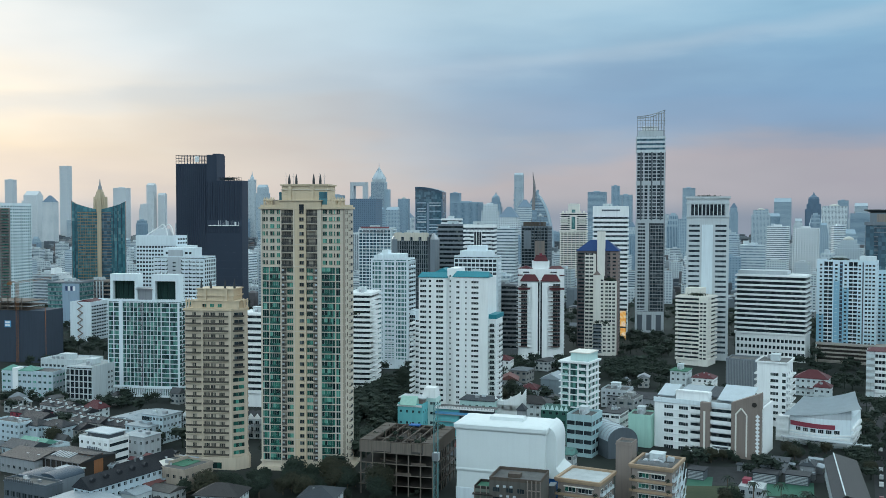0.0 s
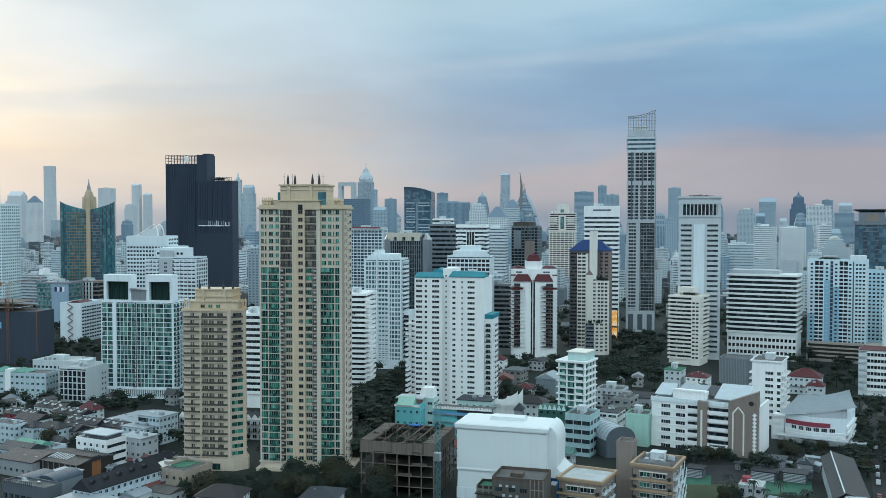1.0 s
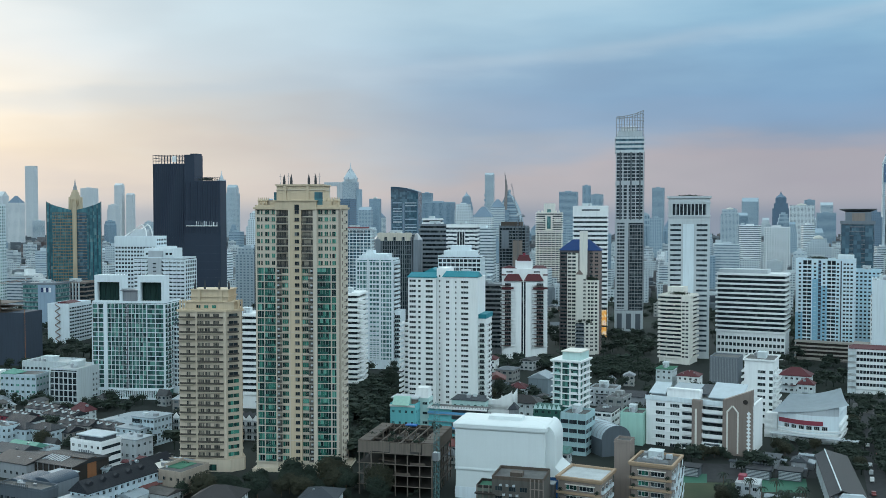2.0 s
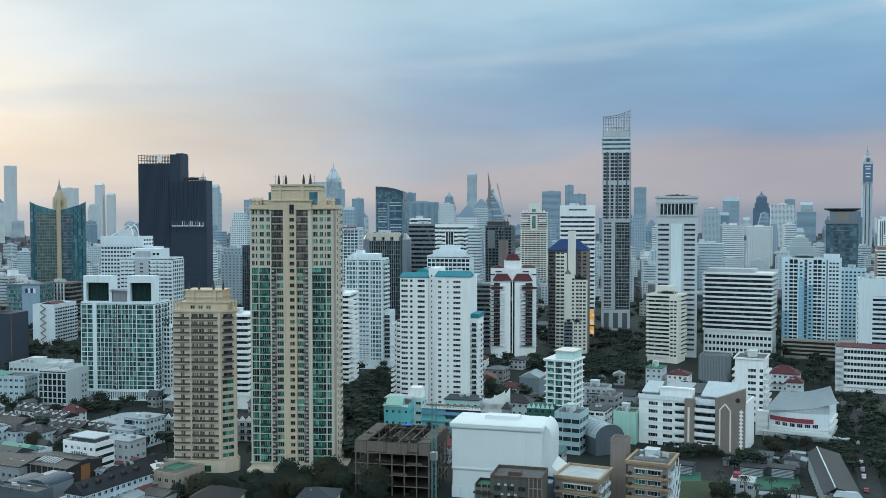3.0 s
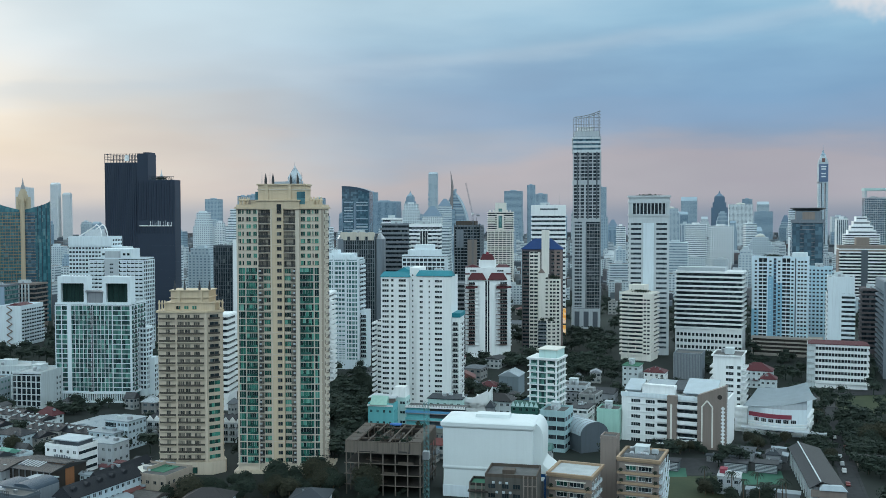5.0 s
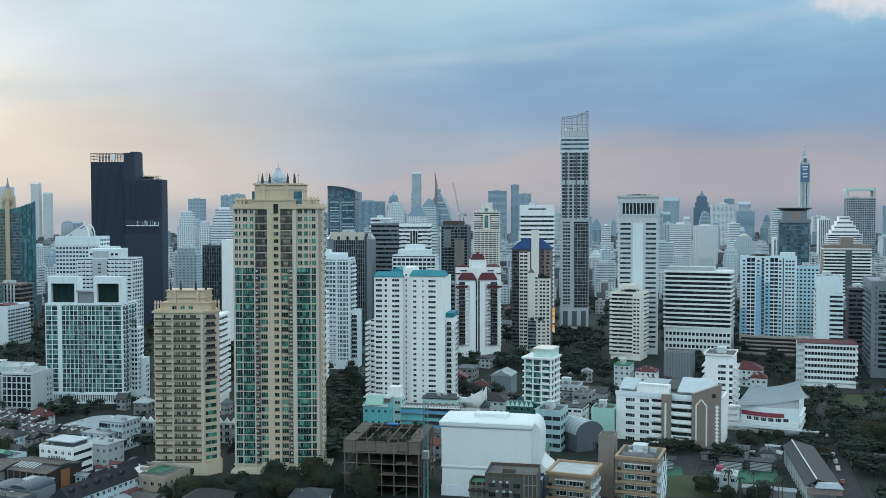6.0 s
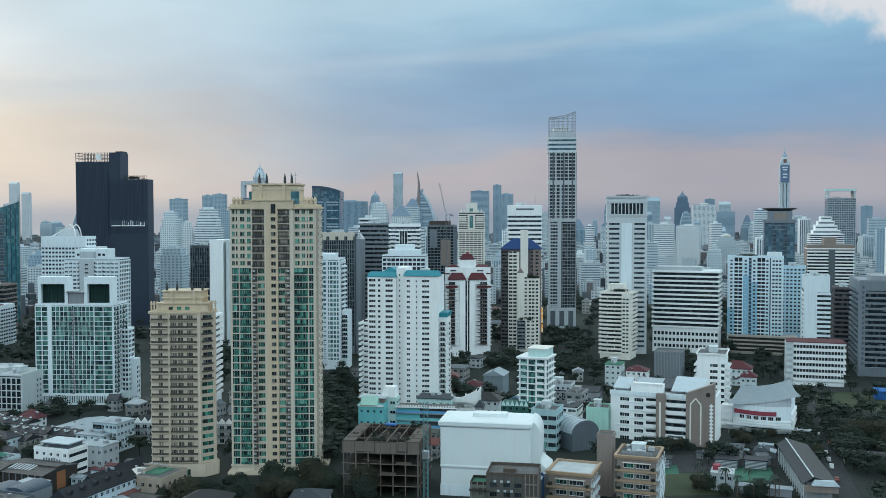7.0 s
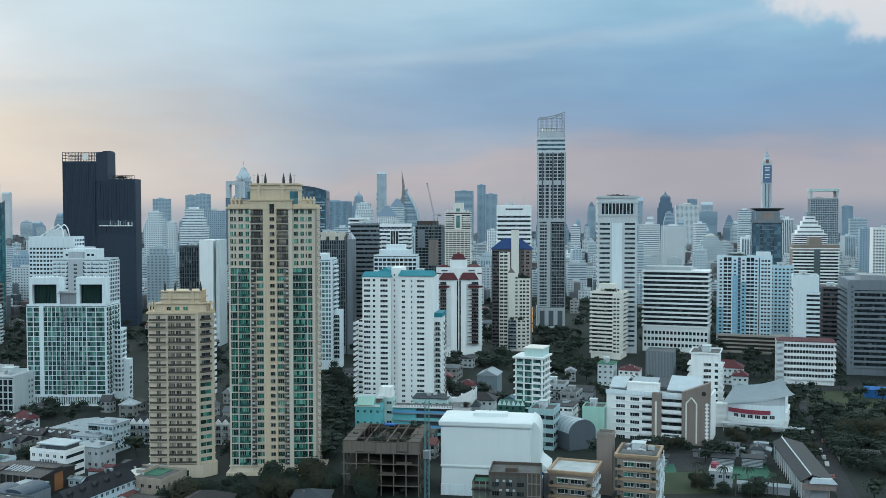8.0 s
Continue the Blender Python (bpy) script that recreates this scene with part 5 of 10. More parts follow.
# ---- the grey slab with a pale centre panel ----
def grey_slab(x, y, rot, w, h):
    rise, n = 3.9, 26
    d = 26.0
    root = thing("office_tower", x, y, rot, "pale grey stone office slab with plain centre panel and arcaded top", "tower")
    claim(x, y, rot, w, d)
    box("wall", root, 0, 0, 0, w, d, h - 6, STONE)
    box("centre_panel", root, 0.36 * w, -0.8, 0, 0.62 * w, 0, h - 23, WHITE_COOL)
    for z in storeys(h - 22 - n * rise, rise, n):
        for u0 in (0.05, 0.68):
            piece("window_band", box_mesh(0, -0.1, 0, 0.26 * w, 0.1, 1.6, GLASS_BAND), root, (u0 * w, 0, z + 1.2))
    box("arcade", root, 0.08 * w, -0.1, h - 16, 0.92 * w, 0.3, h - 7.5, GLASS_DARK_SHEET)
    for k in range(10):
        box("arcade_pier", root, (0.08 + 0.84 * k / 9.3) * w, -0.7, h - 16, (0.08 + 0.84 * k / 9.3) * w + 0.7, 0, h - 7, STONE)
    ring("cornice", root, 0, 0, w, d, [h - 17.4, h - 7.2], 1.1, 0.7, STONE)
    ring("cornice", root, 0, 0, w, d, [h - 3.0], 1.6, 1.0, STONE)
    parapet(root, 0, 0, w, d, h - 6, STONE, 3.0, 0.6, DECK)
    for side in ("R", "L"):
        window_rows(root, side, w, d, [2, 8, 14, 20], storeys(h - 22 - n * rise, rise, n, 1.2), 4.0, 1.6, GLASS_BAND, STONE)
    tagged(part("roof_garden", lambda bm: leafy(bm, 0, 0, 0, 11, 3, 1.3, 160, random.Random(3), 0.9), LEAF, root, "dark roof shrubs", at=(0.5 * w, 5, h - 1.5)), kind="stuff")
    roof_clutter(root, 2, 8, w - 2, d - 2, h - 6, 12, 4)


# ---- banded and gridded blocks ----
def block(name, x, y, rot, w, h, d, label, style, wall, glass=None, rise=3.3, z0=6.0, band=1.5, proud=0.45, bay=3.2, top=None, deck=None, clutter=5, seed=1, sides="FR", category="tower", parap=1.1, pane=None):
    """A block of storeys. bands: parapets of concrete with window bands; rows: windows in a wall; grid: piers and beams before glass; decks: railed balconies."""
    root = thing(name, x, y, rot, label, category)
    claim(x, y, rot, w, d)
    glass = glass or GLASS_BAND
    n = max(1, int((h - z0 - 0.6) / rise))
    rise = (h - z0 - 0.6) / n
    zs = storeys(z0, rise, n)
    if style == "bands":
        box("wall", root, 0.6, 0.6, 0, w - 0.6, d - 0.6, h, glass)
        ring("spandrel", root, 0, 0, w, d, zs, band, proud, wall)
        ring("roof_band", root, 0, 0, w, d, [h - 0.6], 1.2, proud, wall)
        box("base", root, 0, 0, 0, w, d, z0, wall)
    elif style == "rows":
        box("wall", root, 0, 0, 0, w, d, h, wall)
        for f in sides:
            length = w if f == "F" else d
            k = max(2, round(length / bay))
            pw = pane or bay * 0.55
            us = [(i + 0.5) * length / k - pw / 2 for i in range(k)]
            window_rows(root, f, w, d, us, [z + 0.9 for z in zs], pw, band, glass, wall)
    elif style == "grid":
        box("wall", root, 0.5, 0.5, 0, w - 0.5, d - 0.5, h, glass)
        for f in sides:
            length = w if f == "F" else d
            lattice_screen(root, f, w, d, length, max(2, round(length / bay)), z0, n, rise, 0.5, band * 0.6, proud, wall)
        box("base", root, 0, 0, 0, w, d, z0, wall)
    elif style == "decks":
        box("wall", root, 0, 0, 0, w, d, h, wall)
        for f in sides:
            length = w if f == "F" else d
            k = max(1, round(length / bay))
            bw = length / k * 0.8
            us = [(i + 0.5) * length / k - bw / 2 for i in range(k)]
            balconies(root, f, w, d, us, zs, bw, 1.2, wall, "solid")
            window_rows(root, f, w, d, [u + 0.2 for u in us], [z + 0.1 for z in zs], bw - 0.4, 2.1, glass, wall)
    SPAN[root.name] = (w, d, h)
    parapet(root, 0, 0, w, d, h, top or wall, parap, 0.35, deck or DECK)
    if clutter:
        roof_clutter(root, 1, 1, w - 1, d - 1, h, seed, clutter)
    return root


# ---- ground ----
def sheet(name, points, z, material, label, category, kind="structure"):
    me = solid(name, lambda bm: bm.faces.new([bm.verts.new((x, y, z)) for x, y in points]), material)
    return tagged(new(name, me), label, category, "", kind)


sheet("ground", [(-4950, -600), (4950, -600), (4950, 5200), (-4950, 5200)], 0.0, GROUND, "dusty flat city ground between the buildings", "ground")

# ---- the towers ----
tan_tower(-215.4, 369.7, 12, 37.0, 115.1)
tan_small(-247.6, 359.8, 12, 27.0, 70.4)
grid_hotel(-392.5, 489.4, 10, 46.1, 58.8)
black_tower(-603.0, 862.0, 8, 74.6, 173.8)
gold_tower(-719.0, 839.3, 36, 55.1, 125.9)
teal_roof_tower(-195.7, 507.9, 3, 41.4, 77.1)
red_roof_tower(-192.7, 717.8, 14, 35.4, 69.9)
blue_roof_tower(-156.5, 764.0, 5, 32.7, 83.2)
tall_tower(-133.4, 928.2, 8, 26.4, 191.0)
grey_slab(-71.0, 765.2, 4, 31.4, 127.6)

r = block("office_tower", -34.8, 785.2, -9, 51.7, 65.1, 26, "white office block with deep white and dark bands", "bands", WHITE, GLASS_DARK_SHEET, 3.5, 20, 1.45, 0.8, deck=DECK_PALE)
windows(r, "F", 51.7, 26, [1 + 3.0 * k for k in range(17)], [4, 9, 14], 2.2, 2.6, 1, WHITE, GLASS, True)
box("roof_screen", r, 1, 2, 66.2, 38, 20, 69.0, PALE_GREY)

# the white and blue tower on a parking podium
PALE_WALL = paint("blue_white_render", (0.66, 0.78, 0.85), dirt=0.2)
r = block("apartment_tower", 24.2, 793.8, -10, 42.2, 76.8, 16, "white and blue apartment tower with small windows", "rows", PALE_WALL, GLASS, 2.95, 13, 1.3, bay=50, pane=0.5, clutter=2, sides="R")
BF = storeys(13.4, 2.95, 21)
for u0, u1, z1, m in ((12.2, 16.4, 62, SKY_BLUE), (18.6, 23.0, 57, SKY_BLUE), (0.0, 5.3, 36, SKY_BLUE), (29.0, 32.3, 40, PALE_BLUE), (33.4, 42.1, 24, PALE_BLUE), (12.2, 16.4, 72, PALE_BLUE)):
    box("blue_panel", r, u0, -0.03 - (0.02 if z1 == 62 else 0), 14, u1, 0.02, z1, m, "blue painted strip")
# flat dark strips put the shade of balcony recesses and slots on the wall
for u0, u1, m in ((5.4, 11.4, GLASS_DARK_SHEET), (23.0, 28.9, GLASS_DARK_SHEET), (16.5, 18.5, NAVY_LIGHT), (32.4, 33.3, DARK_GREY)):
    box("dark_recess", r, u0, -0.10, 13.5, u1, 0.04, 76.5, m)
window_rows(r, "F", 42.2, 16, [2.2, 13.2, 19.8, 29.7, 34.4, 36.8, 39.4], [z + 0.9 for z in BF], 1.7, 1.35, GLASS_DARK_SHEET, WHITE)
balconies(r, "F", 42.2, 16, [5.4, 23.0], BF, 5.9, 0.8, PALE_WALL, "solid", None, 0.0, 0.85)
for u in (8.2, 25.8):
    box("white_divider", r, u, -0.9, 13.5, u + 0.35, 0, 76.5, WHITE)
window_rows(r, "F", 42.2, 16, [16.7], [z + 1.7 for z in BF], 1.6, 0.5, SKY_BLUE, SKY_BLUE, 0.12)
box("roof_room", r, 30, 3, 77.6, 41, 12, 81, WHITE_COOL)
tagged(part("roof_garden", lambda bm: leafy(bm, 0, 0, 0, 8, 3, 1.3, 150, random.Random(4), 0.9), LEAF, r, "dark green roof garden", at=(15, 4, 78.2)), kind="stuff")
block("apartment_block", 69.6, 821.2, -10, 18.3, 67.6, 16, "white and pale blue apartment block with small windows", "rows", PALE_BLUE, GLASS_DARK_SHEET, 2.95, 13, 1.35, bay=2.9, pane=1.7, clutter=2)
block("car_park", 24.1, 786.1, -10, 51.4, 14.1, 15, "cream and brown banded parking podium", "bands", paint("faded_cream_render", (0.42, 0.38, 0.34)), RAW_DARK, 2.6, 1, 1.15, 0.6, clutter=0, parap=0.3, category="building")

r = block("apartment_tower", -75.0, 737.5, -13, 23.5, 50.9, 20, "cream apartment tower with long solid balconies", "bands", CREAM, GLASS_DARK_SHEET, 2.9, 4, 1.45, 0.9)
box("end_bay", r, 17.2, -1.2, 0, 23.6, 8, 50.9, CREAM, "cream end bay with paired windows")
window_rows(r, "F", 23.5, 20, [17.9, 20.6], storeys(5.2, 2.9, 15), 2.0, 1.2, GLASS_DARK_SHEET, CREAM, 1.2)
for k in range(15):
    box("balcony_divider", r, 5.6 + 5.6 * (k % 2), -0.8, 5.4 + k * 2.9, 6.0 + 5.6 * (k % 2), 0.4, 7.0 + k * 2.9, CREAM)
box("roof_room", r, 5, 4, 52, 17, 16, 57.5, CREAM)
tagged(part("roof_garden", lambda bm: leafy(bm, 0, 0, 0, 8, 3, 1.2, 120, random.Random(5), 0.9), LEAF, r, "dark roof shrubs", at=(14, 4, 53)), kind="stuff")

r = block("office_tower", -171.3, 912.0, 8, 32.7, 119.2, 24, "white office tower with dark window bands", "bands", WHITE, GLASS_BAND, 4.3, 6, 2.4, clutter=3)
box("top_wall", r, -0.4, -0.4, 111, 33.1, 24.4, 120, WHITE)
box("top_slot", r, 8, -0.55, 115.5, 25, -0.35, 117, DARK_GREY)
antenna(r, 27, 10, 120, 12)

# left edge
r = block("apartment_tower", -779.5, 743.4, 8, 64.5, 121.4, 30, "white apartment tower with small square windows", "rows", WHITE_COOL, GLASS_TINT, 3.1, 6, 1.5, bay=3.2)
balconies(r, "R", 64.5, 30, [1, 12.5, 24], storeys(6, 3.1, 37), 4.5, 1.3, WHITE_COOL, "solid", None, 0.0, 0.8)
box("dark_recess", r, 50.5, -0.15, 6, 61.5, 0.05, 118, TAUPE, "brown balcony recess")
balconies(r, "F", 64.5, 30, [50.5], storeys(6, 3.1, 36), 11.0, 1.3, MAUVE, "solid", None, 0.0, 0.8)
windows(r, "F", 64.5, 30, [52.0], storeys(6.2, 3.1, 36), 8.0, 2.1, 4, TAUPE, GLASS_GREEN, False, 0.15)
r = block("apartment_tower", -703.4, 681.5, 8, 36.0, 18.4, 22, "white banded apartment block at the edge", "bands", WHITE, GLASS_BAND, 3.1, 3, 1.4)


def site_shell(x, y, rot, w, h):
    root = thing("site_building", x, y, rot, "dark slate building shell under construction", "building")
    claim(x, y, rot, w, 24)
    box("wall", root, 0, 0, 0, w, 24, h - 7, paint("slate_site_netting", (0.045, 0.06, 0.085), dirt=0.5))
    for k in range(3):
        box("floor_slab", root, -0.5, -0.5, h - 7 + k * 3.2, w * 0.8, 24, h - 6.6 + k * 3.2, RAW)
        for j in range(9):
            box("column", root, j * w * 0.8 / 9, 0, h - 6.6 + k * 3.2, j * w * 0.8 / 9 + 0.6, 0.6, h - 3.8 + k * 3.2, RAW)
    box("blue_sign", root, w * 0.50, -0.5, h - 20, w * 0.58, -0.2, h - 15, BLUE_PAINT, "small blue site sign")
    for k in (0, 1):
        box("sign_bar", root, w * 0.51, -0.65, h - 19.2 + k * 2.2, w * 0.57, -0.5, h - 17.8 + k * 2.2, WHITE)
    part("net_pole", lambda bm: bm_tube(bm, (w + 1.5, -0.5, 0), (w + 1.5, -0.5, h - 5), 0.2, 0.2, 5), RUST_STEEL, root)


site_shell(-587.7, 569.6, 8, 66.3, 46.4)
crane_at = (-543.8, 575.1, 60.5)
crane_mast("tower_crane", crane_at[0], crane_at[1], crane_at[2], 26, 20, RUST_STEEL, "rust-orange tower crane mast on the site", 8)

r = block("shopping_centre", -691.9, 771.5, 8, 36.7, 43.8, 30, "grey glass shopping centre with blue-grey panels", "bands", MID_GREY, GLASS_TINT, 4.2, 4, 1.0, category="building")
box("panel_wall", r, 17.5, -0.9, 2, 36.0, -0.3, 43, paint("pale_blue_panel", (0.30, 0.40, 0.50)), "pale blue-grey panel wall")
for u in (0.06, 0.14, 0.22, 0.30):
    box("wall_sign", r, 19 + u * 34, -1.2, 36, 21.4 + u * 34, -0.9, 40.5, paint("navy_sign", (0.03, 0.05, 0.14)) if u in (0.06, 0.22) else WHITE, "square wall sign")
r = block("office_building", -674.4, 798.9, 8, 31.6, 43.6, 24, "brown building with tall white piers", "bands", BROWN, GLASS_DARK_SHEET, 4.2, 4, 1.4, category="building")
for k in range(8):
    box("white_pier", r, 1 + k * 3.4, -1.2, 0, 2.4 + k * 3.4, -0.3, 44, WHITE_OLD)


def stair_block(x, y, rot, w, h):
    d = 36.0
    root = thing("apartment_block", x, y, rot, "white slab with red zigzag stairs and banded balconies", "building")
    claim(x, y, rot, w, d)
    box("wall", root, 0, 0, 0, w, d, h, WHITE_COOL)
    n = int(h / 3.0)
    for k in range(n):
        z = 1 + k * 3.0
        def flight(bm, up=k % 2):
            a, b = (0.38, 0.62) if up else (0.62, 0.38)
            bm_tube(bm, (a * w, -1.0, 0), (b * w, -1.0, 3.0), 0.45, 0.45, 4)
        part("stair_flight", flight, ROSE, root, at=(0, 0, z))
    balconies(root, "R", w, d, [0.5, 12.5, 24.5], storeys(2, 3.0, n - 1), 11.0, 1.4, WHITE_COOL, "solid")
    window_rows(root, "R", w, d, [1, 5, 9, 13, 17, 21, 25, 29, 33], storeys(2.1, 3.0, n - 1), 3.0, 2.0)
    part("roof", lambda bm: bm_hip(bm, 2, 6, w - 1, 24, h, 2.5, 0.0, 0.5), RED_ROOF, root, "red roof sheet")
    parapet(root, 0, 0, w, d, h, WHITE_COOL, 1.0)


stair_block(-593.1, 689.3, 8, 20.3, 33.7)

# behind the gridded block
r = block("apartment_tower", -543.3, 716.6, 8, 38.1, 92.0, 22, "white stepped apartment tower with a roof arch", "rows", WHITE_COOL, GLASS_BAND, 3.3, 6, 1.7, bay=3.0, pane=2.0)
ARCH = [(6.5 + 17 * math.sin(k * math.pi / 20), 92 + 11 * (1 - (1 - k / 10) ** 1.6)) for k in range(11)] + [(23.5 + 5 * math.sin(k * math.pi / 12), 92 + 11 * math.cos(k * math.pi / 12)) for k in range(1, 7)]
for yy in (3, 14):
    part("roof_arch", lambda bm: [bm_tube(bm, (a[0], yy, a[1]), (b[0], yy, b[1]), 0.55, 0.55, 5) for a, b in zip(ARCH, ARCH[1:])], WHITE, r, "thin white leaning roof arch")
box("top_wall", r, -0.3, -0.3, 84.5, 38.4, 3, 92.5, WHITE_COOL)
part("roof_gable", lambda bm: bm_hip(bm, 12, 4, 27, 16, 92, 7, 0.0, 0.3), PALE_GREY, r)
box("step_block", r, 38, 2, 0, 48, 22, 84, WHITE_COOL)
window_rows(r, "F", 38, 22, [39.5, 43.5], storeys(8, 3.3, 22), 2.6, 1.7, GLASS_BAND, WHITE_COOL, -2.0)
r = block("apartment_tower", -498.8, 680.8, 8, 45.4, 75.6, 22, "white stepped apartment block with a plain grey panel", "grid", WHITE_COOL, GLASS_BAND, 3.2, 6, 1.9, 0.6, 3.4)
box("grey_panel", r, 13, -0.9, 6, 25, 0, 76, PALE_GREY, "plain grey centre panel")
windows(r, "F", 45.4, 22, [17.5], storeys(10, 3.2, 20), 3.0, 1.3, 2, PALE_GREY, GLASS, True, 0.9)
balconies(r, "F", 45.4, 22, [0.5, 6.8, 26.5, 33, 39.2], storeys(12, 3.2, 20), 5.4, 1.2, WHITE_COOL, "solid")
box("step_block", r, 8, 3, 70, 34, 20, 84, WHITE_COOL)
box("step_block", r, 13, 0.5, 76, 25, 14, 82, PALE_GREY)
window_rows(r, "F", 45, 22, [9.5, 27, 30.5], [78.5], 2.2, 1.8, GLASS, WHITE_COOL, -3.0)

# white bands glimpsed between the tan towers
block("apartment_tower", -297.5, 486.9, 10, 17.2, 54.0, 18, "white apartment block with zigzag balcony bands", "bands", WHITE, GLASS_DARK_SHEET, 3.3, 8, 1.7, 0.9)

r = block("apartment_tower", -256.8, 544.1, 10, 15.5, 62.3, 26, "white apartment block with deep balcony bands", "bands", WHITE, GLASS_DARK_SHEET, 3.05, 4, 1.6, 0.9)
corner = solid("corner_balcony", lambda bm: bm_prism(bm, [(0, 0), (2.2, 0), (3.4, 1.4), (3.4, 7.0), (0, 7.0)], 0, 1.3), WHITE)
for z in storeys(5.2, 3.05, 18):
    piece("corner_balcony", corner, r, (15.2, 1.0, z))
tagged(part("terrace_hedge", lambda bm: leafy(bm, 0, 0, 0, 3.5, 1.5, 1.6, 110, random.Random(6), 0.8), LEAF, r, "dark terrace shrubs", at=(6, -0.5, 50.5)), kind="stuff")
r = block("apartment_tower", -282.5, 641.8, 8, 27.4, 79.1, 22, "white gridded apartment tower with stepped top", "grid", WHITE_COOL, GLASS_TINT, 3.2, 6, 1.6, 0.5, 2.6)
box("side_wing", r, 27.4, 3, 0, 32.5, 20, 42, WHITE_COOL)
balconies(r, "F", 27.4, 22, [27.6], storeys(8, 3.2, 10), 4.8, 1.1, WHITE_COOL, "bars", None, -3.0)
windows(r, "F", 27.4, 22, [28.0], storeys(8.2, 3.2, 10), 4.0, 2.2, 3, WHITE_COOL, GLASS, False, -3.0)
for u in (0.0, 8.6, 17.6, 26.4):
    box("facade_pier", r, u, -1.0, 0, u + 1.0, 0, 80.5, WHITE_COOL)
round_deck = solid("round_balcony", lambda bm: bm_prism(bm, [(0, 0), (2.2, 0), (3.9, 1.0), (4.6, 2.8), (4.6, 8.0), (0, 8.0)], 0, 1.1), WHITE_COOL)
for z in storeys(45.0, 3.2, 10):
    piece("round_balcony", round_deck, r, (26.6, 0.4, z))
balconies(r, "F", 27.4, 22, [9.8], storeys(7.0, 3.2, 22), 7.6, 1.3, WHITE_COOL, "solid", None, 0.0, 0.9)
for u in (2.0, 6.0, 14.0, 19.0, 23.0):
    box("roof_fin", r, u, 0.5, 79.5, u + 2.2, 3.0, 82.5, WHITE_COOL)
box("step_block", r, 4, 2, 78, 23, 18, 83.5, WHITE_COOL)
box("step_block", r, 7, 3, 83, 12, 12, 86, WHITE_COOL)
balconies(r, "R", 27, 22, [1, 8, 15], storeys(14, 3.2, 20), 5.0, 1.2, WHITE_COOL, "bars")
r = block("apartment_tower", -407.9, 895.3, 8, 33.8, 97.5, 22, "white apartment tower with two small gables", "grid", WHITE_COOL, GLASS_BLUE_SHEET, 3.2, 6, 1.5, 0.4, 3.6, clutter=2)
for u in (4, 18):
    part("gable", lambda bm: bm_hip(bm, u, -0.6, u + 9, 6, 94, 4.5, 0.0, 0.4), DARK_GREY, r)
box("red_sign", r, 2, -0.4, 98, 32, 0, 99.6, paint("dull_red_lettering", (0.28, 0.10, 0.11)), "dull red roof lettering")
r = block("office_tower", -295.1, 717.6, 8, 27.5, 95.6, 25, "dark glass office block with pale crenellated top", "grid", MID_GREY, GLASS_DARK_SHEET, 3.6, 6, 0.6, 0.15, 1.8)
for k in range(4):
    box("pale_merlon", r, 0.5 + k * 7.2, -0.8, 91, 5.0 + k * 7.2, 3, 97.5, BEIGE)
box("pale_band", r, -0.4, -0.7, 94.0, 27.5, 2, 97, BEIGE)
for x0 in (-3.5, 27.6):
    part("corner_shaft", lambda bm: bm_prism(bm, [(x0, 2), (x0 + 1.6, -1), (x0 + 5.6, -1), (x0 + 7.2, 2), (x0 + 7.2, 9), (x0, 9)], 0, 92), MID_GREY, r)
    part("shaft_roof", lambda bm: bm_prism(bm, [(x0, 2), (x0 + 1.6, -1), (x0 + 5.6, -1), (x0 + 7.2, 2), (x0 + 7.2, 9), (x0, 9)], 92, 97, 0, 0.15, (x0 + 3.6, 4)), STEEL, r)
block("office_tower", -281.7, 781.0, 8, 25.7, 102.7, 25, "dark grey banded office tower", "bands", MID_GREY, GLASS_DARK_SHEET, 3.8, 6, 2.0, 0.7)
block("office_block", -302.0, 848.2, 8, 16.6, 107.2, 18, "white banded office top behind darker towers", "bands", WHITE, GLASS_BAND, 3.8, 6, 2.0, clutter=1)

r = block("office_tower", -244.3, 739.0, 8, 24.4, 102.9, 20, "white tower with tall dark arched recess", "rows", WHITE, GLASS_BAND, 3.3, 6, 1.6, bay=24)
box("dark_recess", r, 8.6, -0.25, 30, 15.4, 0.1, 97, GLASS_DARK_SHEET, "tall dark glazed recess")
for k in range(4):
    box("recess_mullion", r, 8.6 + k * 2.1, -0.45, 30, 9.0 + k * 2.1, -0.2, 98, WHITE)
balconies(r, "F", 24.4, 20, [1.2, 18.6], storeys(30, 3.3, 20), 4.8, 1.1, WHITE, "solid")
windows(r, "F", 24.4, 20, [1.6, 19.0], storeys(30.2, 3.3, 20), 4.0, 2.2, 2, WHITE, GLASS, False)
for k in range(7):
    box("top_opening", r, 2 + k * 3.1, -0.2, 99.3, 3.6 + k * 3.1, 0.1, 101.3, DARK_GREY)
r = block("apartment_tower", -240.2, 704.5, 8, 33.5, 79.2, 20, "white gridded tower with stepped terraces", "grid", WHITE_COOL, GLASS_BAND, 3.2, 6, 1.8, 0.5, 3.2)
box("step_block", r, 4, 3, 78, 29, 18, 84, WHITE_COOL)
box("step_block", r, 9, 5, 84, 24, 16, 88, WHITE_COOL)
balconies(r, "R", 33, 20, [1, 7, 13], storeys(6, 3.2, 22), 4.5, 1.2, WHITE_COOL, "solid")
block("office_tower", -221.5, 736.8, 10, 23.5, 55.6, 22, "dark grey banded office block among towers", "bands", GREY, GLASS_DARK_SHEET, 3.6, 4, 1.5, 0.7)

